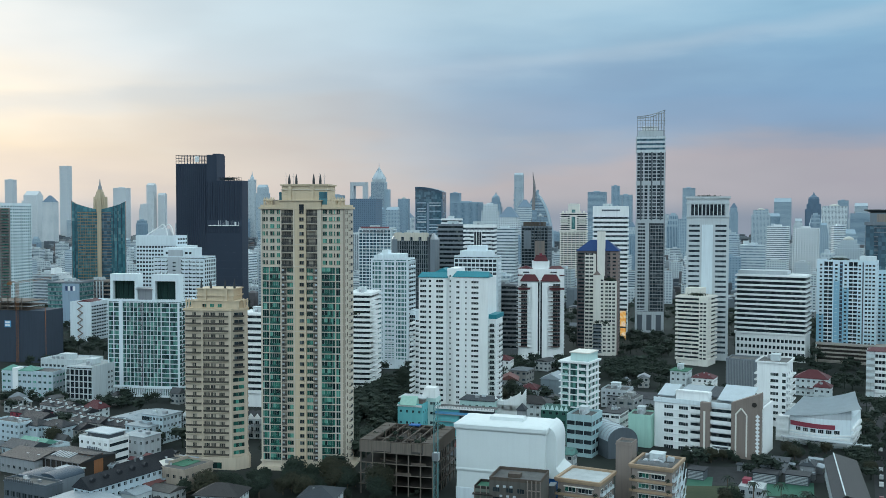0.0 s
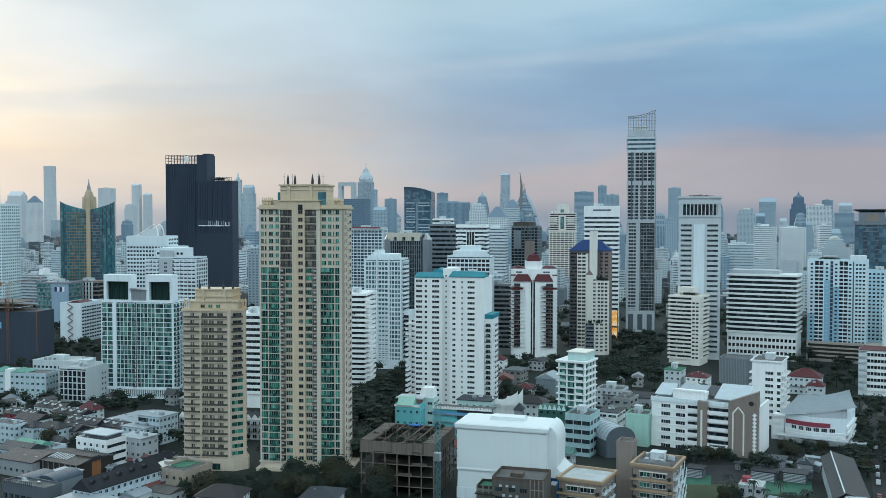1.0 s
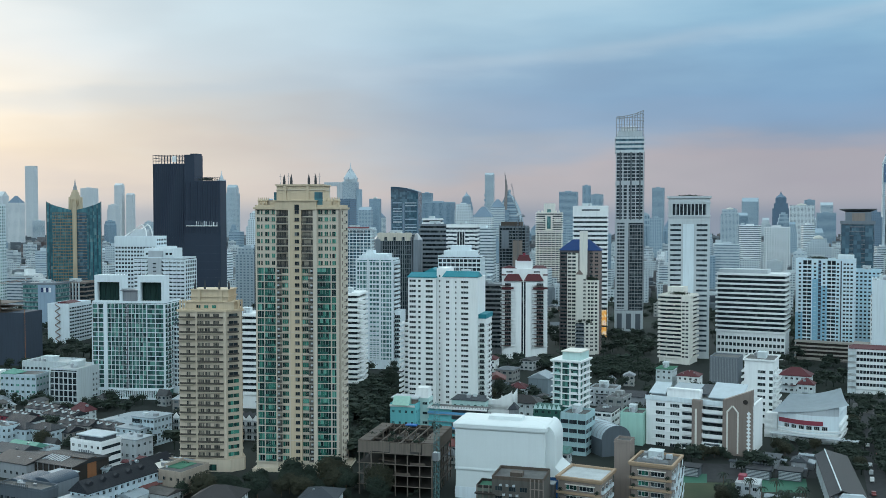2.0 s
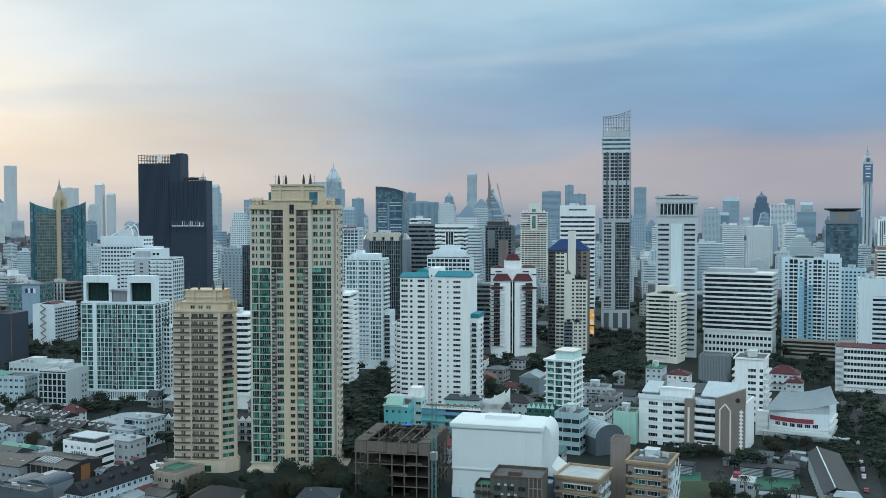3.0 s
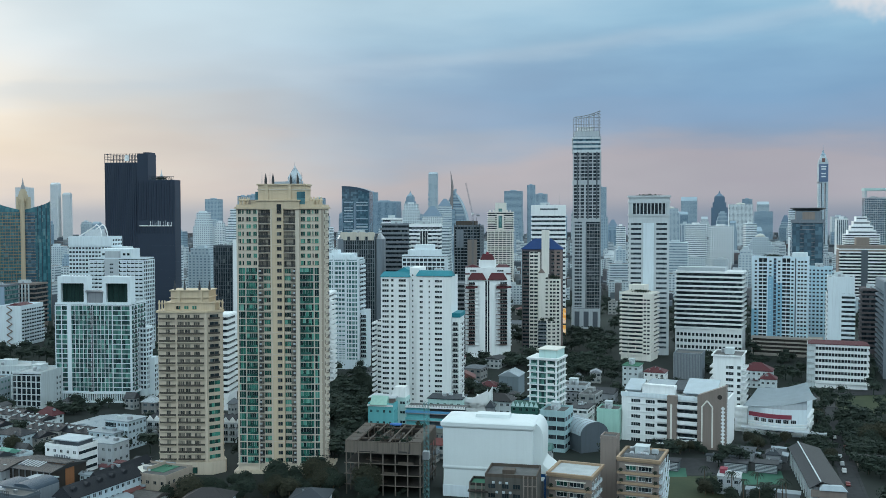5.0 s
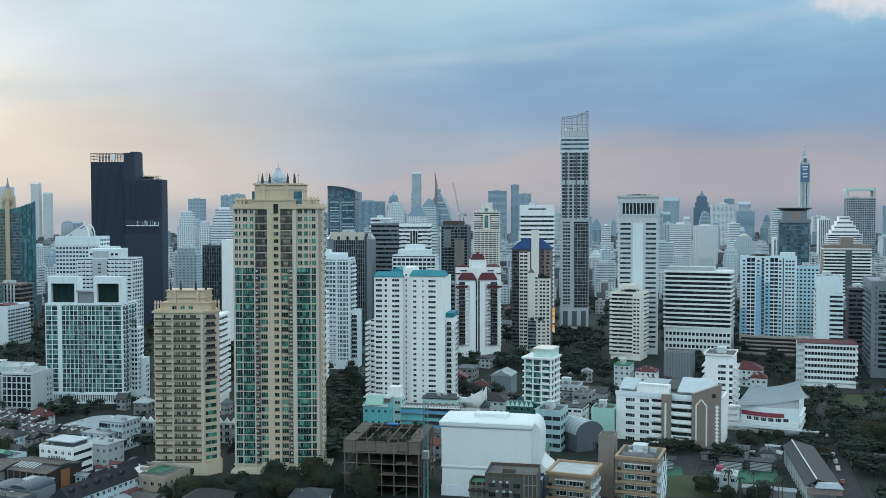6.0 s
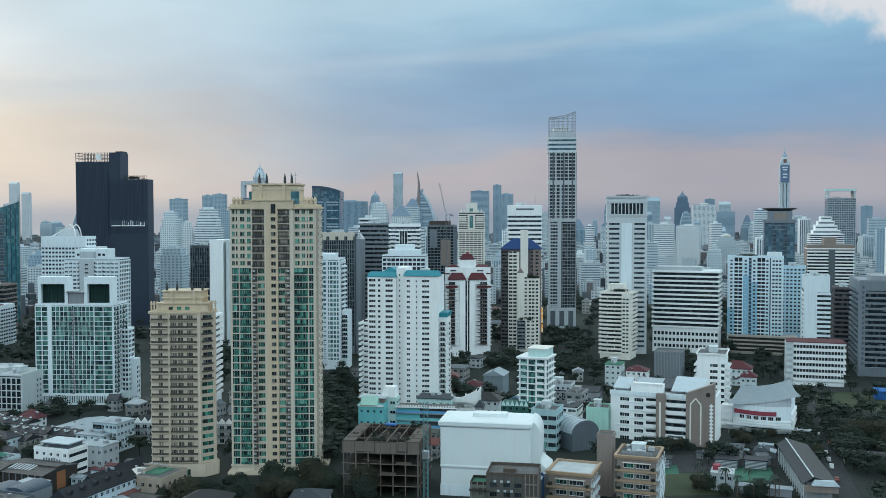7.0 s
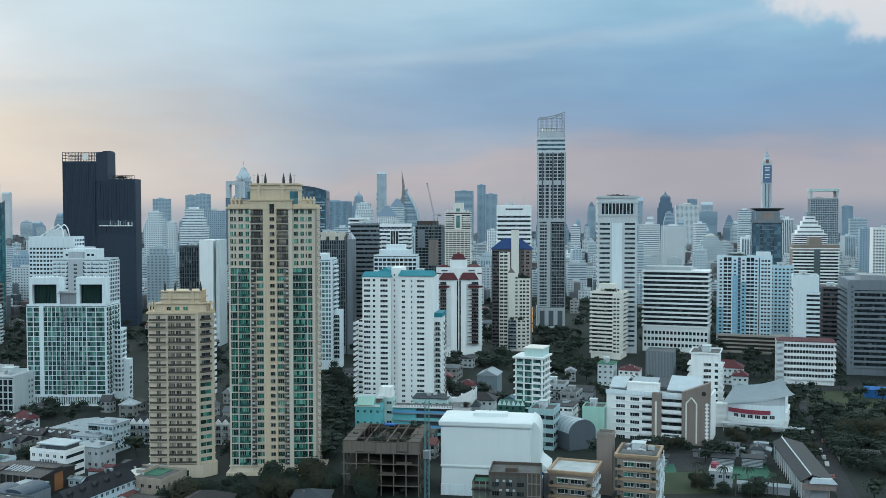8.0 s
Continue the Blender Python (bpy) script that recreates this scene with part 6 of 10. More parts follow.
# cream tower with comb-like top
r = block("apartment_tower", -324.4, 1457.3, 8, 39.6, 114.0, 24, "cream apartment tower with stepped top and balconies", "bands", CREAM, GLASS_DARK_SHEET, 3.3, 6, 1.6, 0.9)
for u in (0.0, 0.12, 0.26, 0.42, 0.58, 0.74, 0.88, 0.97):
    box("white_pier", r, u * SPAN[r.name][0], -1.1, 0, u * SPAN[r.name][0] + 1.0, 0.5, SPAN[r.name][2] - 28, CREAM)
W0, H0 = SPAN[r.name][0], SPAN[r.name][2]
box("step_block", r, 0.30 * W0, 1, H0, 0.72 * W0, 20, H0 + 15, CREAM)
box("green_slot", r, 0.43 * W0, 0.8, H0 - 22, 0.57 * W0, 1.2, H0 + 6, GLASS_TINT)
box("green_slot_wall", r, 0.36 * W0, -1.0, H0 - 26, 0.64 * W0, 0.5, H0 - 3, CREAM)
box("green_slot", r, 0.43 * W0, -1.2, H0 - 24, 0.57 * W0, -0.9, H0 - 5, GLASS_TINT)
ring("deep_ledge", r, 0, 0, W0, 24, [H0 - 28.5, H0 - 26.5], 0.9, 1.6, CREAM)
for u in (0.02, 0.70):
    balconies(r, "F", W0, 24, [u * W0], [H0 - 24 + 4.0 * k for k in range(5)], 0.27 * W0, 1.8, CREAM, "solid")
for u in (0.06, 0.2, 0.74, 0.86):
    box("roof_fin", r, u * W0, 1, H0, (u + 0.05) * W0, 12, H0 + 4, CREAM)
antenna(r, 0.5 * W0, 8, H0 + 15, 5)

# right side
r = block("apartment_block", 50.2, 645.9, -6, 34.7, 27.1, 15, "long white low block with red hipped roof", "bands", WHITE, GLASS_DARK_SHEET, 3.5, 3, 1.75, 1.0, category="building", clutter=0)
part("roof", lambda bm: bm_hip(bm, 0, 0, SPAN[r.name][0], 15, SPAN[r.name][2] + 1.2, 1.8, 3.0, 0.9), RED_ROOF, r, "dark red hipped roof")
for k in range(15):
    box("divider", r, 5.5 + k * (SPAN[r.name][0] - 8) / 14, -0.6, 3, 5.9 + k * (SPAN[r.name][0] - 8) / 14, 0.8, SPAN[r.name][2], WHITE_OLD)
box("end_wall", r, -1.2, -1.0, 0, 3.8, 15.6, SPAN[r.name][2] + 0.9, WHITE_OLD)
r = block("office_tower", 69.3, 707.0, -6, 17.4, 66.7, 24, "plain white tower with window bands at its side", "rows", WHITE_COOL, GLASS_BAND, 3.3, 6, 1.6, bay=30, pane=2.0, sides="")
SW = SPAN[r.name][0]
box("window_strip", r, 0.52 * SW, -0.3, 4, SW, 0.1, 56, GLASS_DARK_SHEET)
box("window_strip", r, -0.3, 1.5, 4, 0.1, 22, 58, GLASS_DARK_SHEET)
for k in range(15):
    box("white_band", r, 0.51 * SW, -0.8, 8 + k * 3.3, SW + 0.6, 0, 9.7 + k * 3.3, WHITE_COOL)
    box("white_band", r, -0.8, 1.3, 8 + k * 3.3, 0, 22.4, 9.7 + k * 3.3, WHITE)
box("roof_room", r, 3, 6, 62, 15, 18, 67, WHITE_COOL)
block("office_block", 105.6, 792.0, -6, 16.7, 52.6, 26, "brown banded office block between towers", "bands", MAUVE, GLASS_DARK_SHEET, 3.6, 5, 1.5, 0.7, clutter=2)
r = block("office_tower", 103.4, 689.9, -4, 38.4, 65.0, 50, "grey banded office block with raised roof", "bands", MID_GREY, GLASS_DARK_SHEET, 3.5, 5, 1.4, 0.7)
W0, H0 = SPAN[r.name][0], SPAN[r.name][2]
ring("fascia", r, 0, 0, W0, 50, [H0 - 6.0], 6.5, 0.8, MID_GREY)
box("front_pier", r, -0.9, -1.1, 0, 3.4, 1, H0, MID_GREY)
for k in range(16):
    box("pier_slot", r, 1.2, -1.3, 8 + k * 3.5, 2.6, -1.0, 9.6 + k * 3.5, DARK_GREY)
box("roof_room", r, 8, 6, H0, 34, 30, H0 + 4, GREY)
r = block("office_tower", 145.7, 1176.0, -2, 50.6, 70.6, 26, "brown-topped white banded office tower", "bands", WHITE, GLASS_DARK_SHEET, 3.6, 6, 1.7, 0.7)
box("brown_top", r, -0.6, -0.6, 68, 51.2, 26.6, 75, BROWN, "brown top storey")
box("brown_core", r, 18, 4, 72, 32, 20, 84, BROWN)
box("dark_slot", r, 23, -1.2, 5, 30, -0.3, 70, DARK_GREY, "dark vertical recess")
box("dark_side", r, -1.0, 1, 5, -0.2, 25, 68, TAUPE)
r = block("office_tower", 67.3, 927.1, -4, 28.1, 105.1, 26, "blue glass office tower with a saucer roof", "bands", MID_GREY, GLASS_BLUE_SHEET, 3.8, 6, 0.7, 0.15)
W0, H0 = SPAN[r.name][0], SPAN[r.name][2]
for k in range(3):
    box("glass_bay", r, (0.04 + 0.34 * k) * W0, -1.4, 6, (0.27 + 0.34 * k) * W0, 0, H0 - 3 - (k % 2) * 8, GLASS_BLUE_SHEET)
box("brown_top", r, -0.5, -1.0, H0 - 2, W0 + 0.5, 4, H0 + 1, MID_GREY)
box("upper_drum", r, 0.14 * W0, 3, H0, 0.90 * W0, 24, H0 + 9, MID_GREY)
box("brown_panel", r, 0.34 * W0, 2.7, H0, 0.72 * W0, 3.1, H0 + 8, TAUPE)
r = block("apartment_tower", 209.8, 1559.0, 0, 48.3, 79.2, 26, "white stepped apartment tower with terraces", "bands", WHITE, GLASS_DARK_SHEET, 3.3, 6, 1.7)
for k in range(4):
    box("step_block", r, 4 + k * 4, 2 + k * 2, 79 + k * 7, 44 - k * 4, 24, 86 + k * 7, WHITE)
    # dark strip painted on each step as the terrace's shade
    box("terrace_shade", r, 5 + k * 4, 1.8 + k * 2, 82 + k * 7, 43 - k * 4, 2.2 + k * 2, 84 + k * 7, DARK_GREY)
block("apartment_tower", 216.2, 1102.5, -6, 42.0, 95.2, 26, "white apartment tower with regular window rows", "rows", WHITE, GLASS_BAND, 3.2, 6, 1.7, bay=3.0)
r = block("apartment_tower", 299.7, 1934.7, 0, 51.3, 139.9, 30, "blue-grey apartment tower with framed crown", "grid", PALE_GREY, GLASS_BLUE_SHEET, 3.4, 6, 1.4)
box("crown_post", r, 0, 0, 142, 4, 28, 156, PALE_GREY)
box("crown_post", r, 47, 0, 142, 51, 28, 156, PALE_GREY)
box("crown_beam", r, -1, -1, 154, 52, 29, 158.5, AQUA_PALE)

# behind the far left block, seen later
r = block("office_tower", -419.3, 740.8, 8, 16.9, 84.4, 26, "dark glass slab joined to a plain white wall", "grid", DARK_GREY, GLASS_DARK_SHEET, 3.5, 4, 0.5, 0.1, 2.0, clutter=2)
box("white_wall", r, 17.5, -1.0, 0, 29, 24, 90, WHITE, "plain white wall slab")
box("white_wall", r, 31, 1.0, 0, 34, 24, 90, WHITE_OLD)

# slim aqua block
def aqua_slim(x, y, rot, w, h):
    d, rise, n = 15.0, 3.15, 11
    root = thing("apartment_tower", x, y, rot, "slim white apartment block with aqua glass and railed balconies", "tower")
    claim(x, y, rot, w, d)
    box("wall", root, 0.4, 0.4, 0, w - 0.4, d - 0.4, h, GLASS_HOT_SHEET, "aqua glass wall")
    ring("floor_slab", root, 0, 0, w, d, [h - 0.4 - k * rise for k in range(n)], 0.4, 0.9, WHITE)
    z0 = h - n * rise
    for u in (0.0, 0.30, 0.62, 0.96):
        box("pier", root, u * w, -0.3, 0, u * w + 0.7, 0.5, h, WHITE)
    for u in (0.0, 0.35, 0.70, 0.96):
        box("pier", root, w - 0.5, u * d, 0, w + 0.3, u * d + 0.7, h, WHITE)
    for k in range(n):
        box("rail_wall", root, 0.05 * w, -0.95, z0 + k * rise, 0.28 * w, -0.85, z0 + k * rise + 1.0, AQUA_PALE)
        box("rail_wall", root, 0.66 * w, -0.95, z0 + k * rise, 0.94 * w, -0.85, z0 + k * rise + 1.0, WHITE)
        box("rail_wall", root, w + 0.85, 1, z0 + k * rise, w + 0.95, d - 2, z0 + k * rise + 1.0, WHITE)
    box("roof_slab", root, -1.2, -1.2, h, w + 1.2, d + 1.2, h + 0.7, WHITE)
    box("roof_room", root, 0.32 * w, 1.5, h + 0.7, w, d - 1, h + 4.6, AQUA_PALE, "aqua roof room")
    box("room_roof", root, 0.28 * w, 1.0, h + 4.6, w + 0.4, d - 0.5, h + 5.1, CREAM)


aqua_slim(-103.9, 470.0, -10, 14.0, 38.9)

# video billboard on a post
def billboard(x, y, z):
    root = thing("billboard", x, y, 0, "lit video billboard on a steel post", "billboard")
    m, t, b = surface("lit_screen", 0.4)
    b.inputs["Base Color"].default_value = (0.08, 0.04, 0.02, 1)
    glow = ramp(t, fractal(t, place(t), 0.25, 2.0), [(0.3, (0.9, 0.30, 0.05)), (0.5, (1.0, 0.62, 0.16)), (0.62, (1.0, 0.92, 0.75)), (0.75, (0.75, 0.12, 0.06))])
    feed(t, b.inputs["Emission Color"], glow)
    b.inputs["Emission Strength"].default_value = 0.6
    box("screen", root, 0, -0.3, z - 13, 5, 0, z + 1, m, "lit orange and white screen")
    box("screen", root, 0.3, -0.3, max(1.0, z - 28), 5, 0, z - 14.5, m, "lit orange and white screen")
    box("casing", root, -0.4, 0, max(0.6, z - 28.6), 5.4, 1.2, z + 1.6, DARK_STEEL)
    box("post", root, 2, 0.3, 0, 3, 1.0, 0.6, DARK_STEEL)


billboard(-136.9, 860.5, 25.5)


# ---- low buildings ----
def low(name, x, y, rot, w, h, d, label, wall=None, roof=None, kind="flat", floors=None, bay=3.4, glass=None, rise=2.2, pane=1.5, tall=1.4, clutter=0, seed=1, sides="FR", over=0.5, group="", ridge=None, category="house"):
    """A low building with windows of its own and a flat, hipped, gabled or vaulted roof."""
    wall, roof = wall or LOW_WALL, roof or LOW_ROOF
    root = thing(name, x, y, rot, label, category, group)
    claim(x, y, rot, w, d)
    box("wall", root, 0, 0, 0, w, d, h, wall)
    floors = floors if floors is not None else max(1, round(h / 3.3))
    step = h / max(floors, 1)
    for f in sides:
        length = w if f == "F" else d
        k = max(1, round(length / bay))
        pw = min(pane, length / k * 0.8)
        if floors:
            windows(root, f, w, d, [(i + 0.5) * length / k - pw / 2 for i in range(k)], storeys(0, step, floors, step * 0.32), pw, min(tall, step * 0.55), 2, wall, glass or GLASS)
    if kind == "flat":
        parapet(root, 0, 0, w, d, h, wall, 0.9, 0.25, DECK)
        ring("coping", root, 0, 0, w, d, [h - 0.35], 0.35, 0.2, wall)
    elif kind == "slab":
        box("roof", root, -over, -over, h, w + over, d + over, h + 0.35, roof)
    elif kind == "hip":
        part("roof", lambda bm: bm_hip(bm, 0, 0, w, d, h + 0.1, rise, ridge, over), roof, root)
    elif kind == "gable":
        part("roof", lambda bm: bm_hip(bm, 0, 0, w, d, h + 0.1, rise, 0.0, over), roof, root)
    elif kind == "vault":
        part("roof", lambda bm: bm_vault(bm, 0, w, 0, d, h, rise), roof, root)
    SPAN[root.name] = (w, d, h)
    rng = random.Random(int(w * 97 + d * 31 + h * 7))
    if kind in ("gable", "hip") and w > 5:
        along = d > w and kind == "gable" or d > w
        for _ in range(rng.choice((1, 2, 3))):
            u, v = rng.uniform(0.12, 0.8) * w, rng.uniform(0.1, 0.4) * d
            lift = rise * (1 - abs(u - w / 2) / (w / 2)) if along else rise * (v / (d / 2))
            what = rng.choice(("skylight", "roof_vent", "patched_sheet"))
            if what == "skylight":
                box("skylight", root, u, v, h + lift - 0.7, u + 1.6, v + 1.0, h + lift + 0.25, SHEET_ROOF)
            elif what == "roof_vent":
                box("roof_vent", root, u, v, h + lift - 0.8, u + 0.7, v + 0.7, h + lift + 0.9, STEEL)
            else:
                box("lean_to", root, u * 0.6, -1.8, h * 0.45, u * 0.6 + 3.2, 0, h * 0.45 + 0.25, rng.choice((SHEET_ROOF, BROWN_ROOF, RED_ROOF)))
    elif kind in ("flat", "slab") and w > 5 and not clutter and floors:
        for _ in range(rng.choice((2, 3, 4))):
            u, v, s = rng.uniform(0.1, 0.75) * w, rng.uniform(0.1, 0.7) * d, rng.uniform(0.6, 1.8)
            box("roof_unit", root, u, v, h, u + s * 1.3, v + s, h + 0.5 + s * 0.7, rng.choice((PALE_GREY, STEEL, WHITE_OLD, GREY)))
    if clutter:
        roof_clutter(root, 0.6, 0.6, w - 0.6, d - 0.6, h, seed, clutter)
    return root


def bm_vault(bm, x0, x1, y0, y1, z, rise, n=12):
    """A barrel roof whose axis runs along y."""
    arc = [((x0 + x1) / 2 - (x1 - x0) / 2 * math.cos(math.pi * k / n), z + rise * math.sin(math.pi * k / n)) for k in range(n + 1)]
    a = [bm.verts.new((x, y0, zz)) for x, zz in arc]
    b = [bm.verts.new((x, y1, zz)) for x, zz in arc]
    for k in range(n):
        bm.faces.new((a[k + 1], a[k], b[k], b[k + 1]))
    bm.faces.new(a)
    bm.faces.new(b[::-1])


# left foreground
r = low("apartment_block", -451.8, 464.3, 6, 35.6, 15.5, 16, "white four-storey apartment block with green hipped roofs", WALL_SHADE_BLUE, category="building", glass=GLASS_GREEN, floors=4, pane=2.0)
W1 = 31.0
part("roof", lambda bm: bm_hip(bm, 0, 0, 8, 10, 16.4, 2.6, None, 0.2), MINT_ROOF, r, "mint green hipped roof")
part("roof", lambda bm: bm_hip(bm, 12, 0, 22, 10, 16.4, 2.6, None, 0.2), MINT_ROOF, r, "mint green hipped roof")
box("stair_tower", r, 8.2, -0.8, 0, 11.8, 5, 18, WHITE)
balconies(r, "R", W1, 16, [1, 6, 11], storeys(3.9, 3.9, 3), 3.5, 1.2, WHITE, "bars")
r = block("office_building", -406.0, 467.3, 4, 18.8, 20, 26, "white six-storey block with dark square window bays", "grid", WHITE_OLD, GLASS_DARK_SHEET, 3.3, 1, 0.9, 0.5, 3.0, deck=DECK_PALE, clutter=4, category="building", sides="F")
box("side_wall", r, SPAN[r.name][0] - 0.6, 0.3, 0, SPAN[r.name][0] + 0.1, 26, 20, WHITE_OLD)
windows(r, "R", SPAN[r.name][0], 26, [15, 18, 21], storeys(2, 3.2, 5), 1.6, 1.5, 2, WHITE_OLD, GLASS, True, 0.1)
block("office_building", -465.2, 512.0, 4, 34.0, 15, 20, "low white building with flat roof clutter", "rows", WHITE_OLD, GLASS_BAND, 3.6, 1, 1.5, deck=DECK_PALE, clutter=6, category="building", seed=4)
low("town_house", -370.5, 374.1, -8, 19.4, 9.0, 9, "white town house tinted by blue shade, with flat roof", WALL_SHADE_BLUE)
low("town_house", -356.2, 377.2, -8, 12.6, 8.0, 9, "white town house with dark tiled roof", WALL_SHADE_BLUE, DARK_ROOF, "hip", rise=2.6)
low("town_house", -344.8, 378.6, -8, 15.1, 8.0, 9, "white town house with dark tiled roof", WALL_SHADE_BLUE, DARK_ROOF, "hip", rise=2.6)
low("town_house", -370.7, 393.0, -8, 16.0, 7.5, 10, "dark-roofed terrace house behind white wall", WHITE_OLD, DARK_ROOF, "gable", rise=2.4)
for args, mat, text in (((-390.8, 407.2, -8, 21.1, 6.0), RED_PAINT, "red-walled low shed with dark roof"), ((-387.3, 425.4, -8, 20.9, 6.5), WHITE_OLD, "pale low building with flat roof"),
                        ((-363.3, 410.9, -8, 21.0, 7.5), WHITE_OLD, "dark-roofed terrace with small dormers"), ((-342.5, 397.0, -8, 20.8, 7.0), LOW_WALL, "short terrace of dark-roofed houses"),
                        ((-331.5, 397.7, -8, 25.4, 6.5), LOW_WALL, "short terrace of dark-roofed houses"), ((-336.6, 384.4, -8, 11.8, 6.0), LOW_WALL, "low dark-roofed terrace house")):
    r = low("terrace_house", *args, 10, text, mat, DARK_ROOF, "gable", rise=2.3)
    for k in range(int(args[3] / 3.0)):
        part("party_wall", lambda bm: (bm_box(bm, 0, 0, 0, 0.35, 5.0, 0.5), bm_box(bm, -0.2, 4.4, 0.3, 0.6, 5.4, 1.3)), WHITE_OLD, r, at=(1.2 + k * 3.0, 0.4, args[4] + 0.9 + 0.6)) if k % 2 == 0 else box("roof_vent", r, 2.0 + k * 3.0, 2.2, args[4] + 0.6, 2.8 + k * 3.0, 3.0, args[4] + 2.2, WHITE_OLD)
low("pavilion_house", -364.8, 433.2, -8, 11.7, 5.0, 8, "small house with red hipped roof", WHITE_OLD, RED_ROOF, "hip", rise=4.0)
low("warehouse", -328.3, 409.0, -8, 21.7, 6.5, 24, "long shed with pale metal roof", WHITE_OLD, SHEET_ROOF, "gable", rise=1.6, floors=1)
r = low("office_building", -297.0, 395.1, -8, 13.3, 13.5, 13, "white four-storey office with corner window bands", WALL_SHADE_BLUE, SHEET_ROOF, "slab", category="building", floors=4, bay=2.4)
box("corner_window", r, -0.15, -0.15, 10.6, 6.0, 0.1, 12.6, GLASS)
r = low("office_building", -298.6, 351.8, -8, 18.3, 11.6, 12, "white three-storey office with long window bands and roof pavilion", WHITE, category="building", floors=3, sides="F")
W0 = SPAN[r.name][0]
for z in (1.6, 5.2, 8.8):
    box("window_band", r, W0 - 0.1, 0.6, z, W0 + 0.12, 11.4, z + 1.3, GLASS)
box("roof_pavilion", r, 0.18 * W0, 2.0, 11.6, 0.92 * W0, 10.5, 14.0, DARK_GREY)
box("pavilion_roof", r, 0.14 * W0, 0.8, 14.0, 0.97 * W0, 11.5, 14.5, PALE_ROOF)
rng = random.Random(3)
for k in range(7):
    box("lettering_bar", r, (0.28 + 0.075 * k) * W0, -0.25, 7.0, (0.32 + 0.075 * k) * W0, -0.02, 7.5 + rng.uniform(0.2, 0.9), MID_GREY)
low("house", -288.7, 368.6, -8, 13.8, 9.5, 11, "grey and white house with flat roof", PALE_GREY, SHEET_ROOF, "slab", floors=2)
low("house", -302.4, 389.1, -8, 14.8, 9.0, 8, "white house with pale sheet roof", WALL_SHADE_BLUE, SHEET_ROOF, "slab", floors=3)
low("house", -330.6, 339.1, -8, 17.4, 7.5, 12, "house with dark grey sheet roof", WALL_SHADE_BLUE, GREY_ROOF, "gable", rise=2.6)
low("house", -331.3, 349.0, -8, 15.8, 7.0, 9, "house with bright green gabled roof", WHITE_OLD, MINT_ROOF, "gable", rise=2.2)
low("house", -321.7, 353.4, -8, 9.7, 5.5, 8, "small white flat-roofed house", WALL_SHADE_BLUE, kind="flat", floors=1)
low("warehouse", -320.3, 327.6, -8, 21.4, 7.0, 20, "large shed with weathered grey roof", GREY, OLD_SHEET, "gable", rise=2.0, floors=1)
# solid dark body stands in for the shade under the open roof
r = low("warehouse", -303.2, 329.6, -8, 26.7, 7.5, 20, "open-sided shed with dark corroded roof", RAW_DARK, OLD_SHEET, "gable", rise=1.6, floors=0)
for k in range(9):
    box("front_post", r, 0.2 + k * 3.25, -0.5, 0, 0.55 + k * 3.25, -0.15, 7.5, STEEL)
for k in range(7):
    part("roof_strip", lambda bm: bm_prism(bm, [(0, 0), (0.9, 0), (0.9, 5.4), (0, 5.4)], 0, 0.12), SHEET_ROOF, r, "pale translucent roof strip", at=(6.0 + k * 1.7, 3.0, 8.15)).rotation_euler = (math.atan2(1.6, 10.0), 0, 0)
box("awning", r, 17.0, -5.0, 5.2, 26.0, -0.3, 5.5, WHITE_OLD, "pale sheet awning")
low("house", -285.0, 335.0, -8, 9.5, 9.0, 5, "rust-brown end wall of a shed", RUST_STEEL, BROWN_ROOF, "slab", floors=0, over=0.1)
r = low("workshop", -284.7, 292.9, -8, 23.1, 8.5, 8, "grey concrete workshop with railing along its roof", DARK_GREY, floors=1, tall=2.2, pane=2.4)
for k in range(16):
    box("rail_post", r, 0.3 + k * 1.05, -0.1, 8.5, 0.42 + k * 1.05, 0.02, 10.3, DARK_STEEL)
box("rail", r, 0.2, -0.12, 10.2, 16.4, 0.04, 10.35, DARK_STEEL)
low("vaulted_shed", -287.8, 299.3, -8, 12.4, 7.0, 14, "shed with grey-blue barrel roof", MID_GREY, VAULT_ROOF, "vault", rise=2.4, floors=0)
low("vaulted_shed", -278.9, 304.2, -8, 10.9, 7.0, 14, "shed with grey-blue barrel roof", MID_GREY, VAULT_ROOF, "vault", rise=2.4, floors=0)
low("vaulted_hall", -257.7, 280.9, -8, 29.5, 6.0, 16, "hall with pale shallow barrel roof", PALE_GREY, SHEET_ROOF, "vault", rise=2.0, floors=0)
low("carport", -283.7, 317.1, -8, 10.6, 6.5, 8, "small pale sheet canopy", STEEL, SHEET_ROOF, "slab", floors=0)
r = low("row_houses", -251.6, 293.1, -10, 9.3, 9.0, 36, "row of white houses under one long dark tiled roof", WALL_SHADE_BLUE, DARK_ROOF, "gable", rise=4.2, floors=3, bay=3.0)
for k in range(5):
    part("dormer", lambda bm: (bm_box(bm, 0, 0, 0, 2.0, 1.8, 1.4), bm_hip(bm, 0, 0, 2.0, 1.8, 1.4, 0.9, 0.0, 0.2)), DARK_ROOF, r, at=(5.5, 2.0 + k * 6.5, 10.6))
low("row_houses", -253.4, 316.6, -10, 6.4, 8.0, 30, "row of houses with dark dormered roof", WHITE_OLD, DARK_ROOF, "gable", rise=4.0, floors=2)
r = low("clubhouse", -248.6, 328.2, -8, 24.4, 9.0, 17, "tan clubhouse with green roof terrace and low walls", TAN_BROWN, category="building", floors=2)
box("green_terrace", r, 11.5, 6.0, 9.15, 18.8, 16.0, 9.35, GREEN_DECK, "green roof terrace")
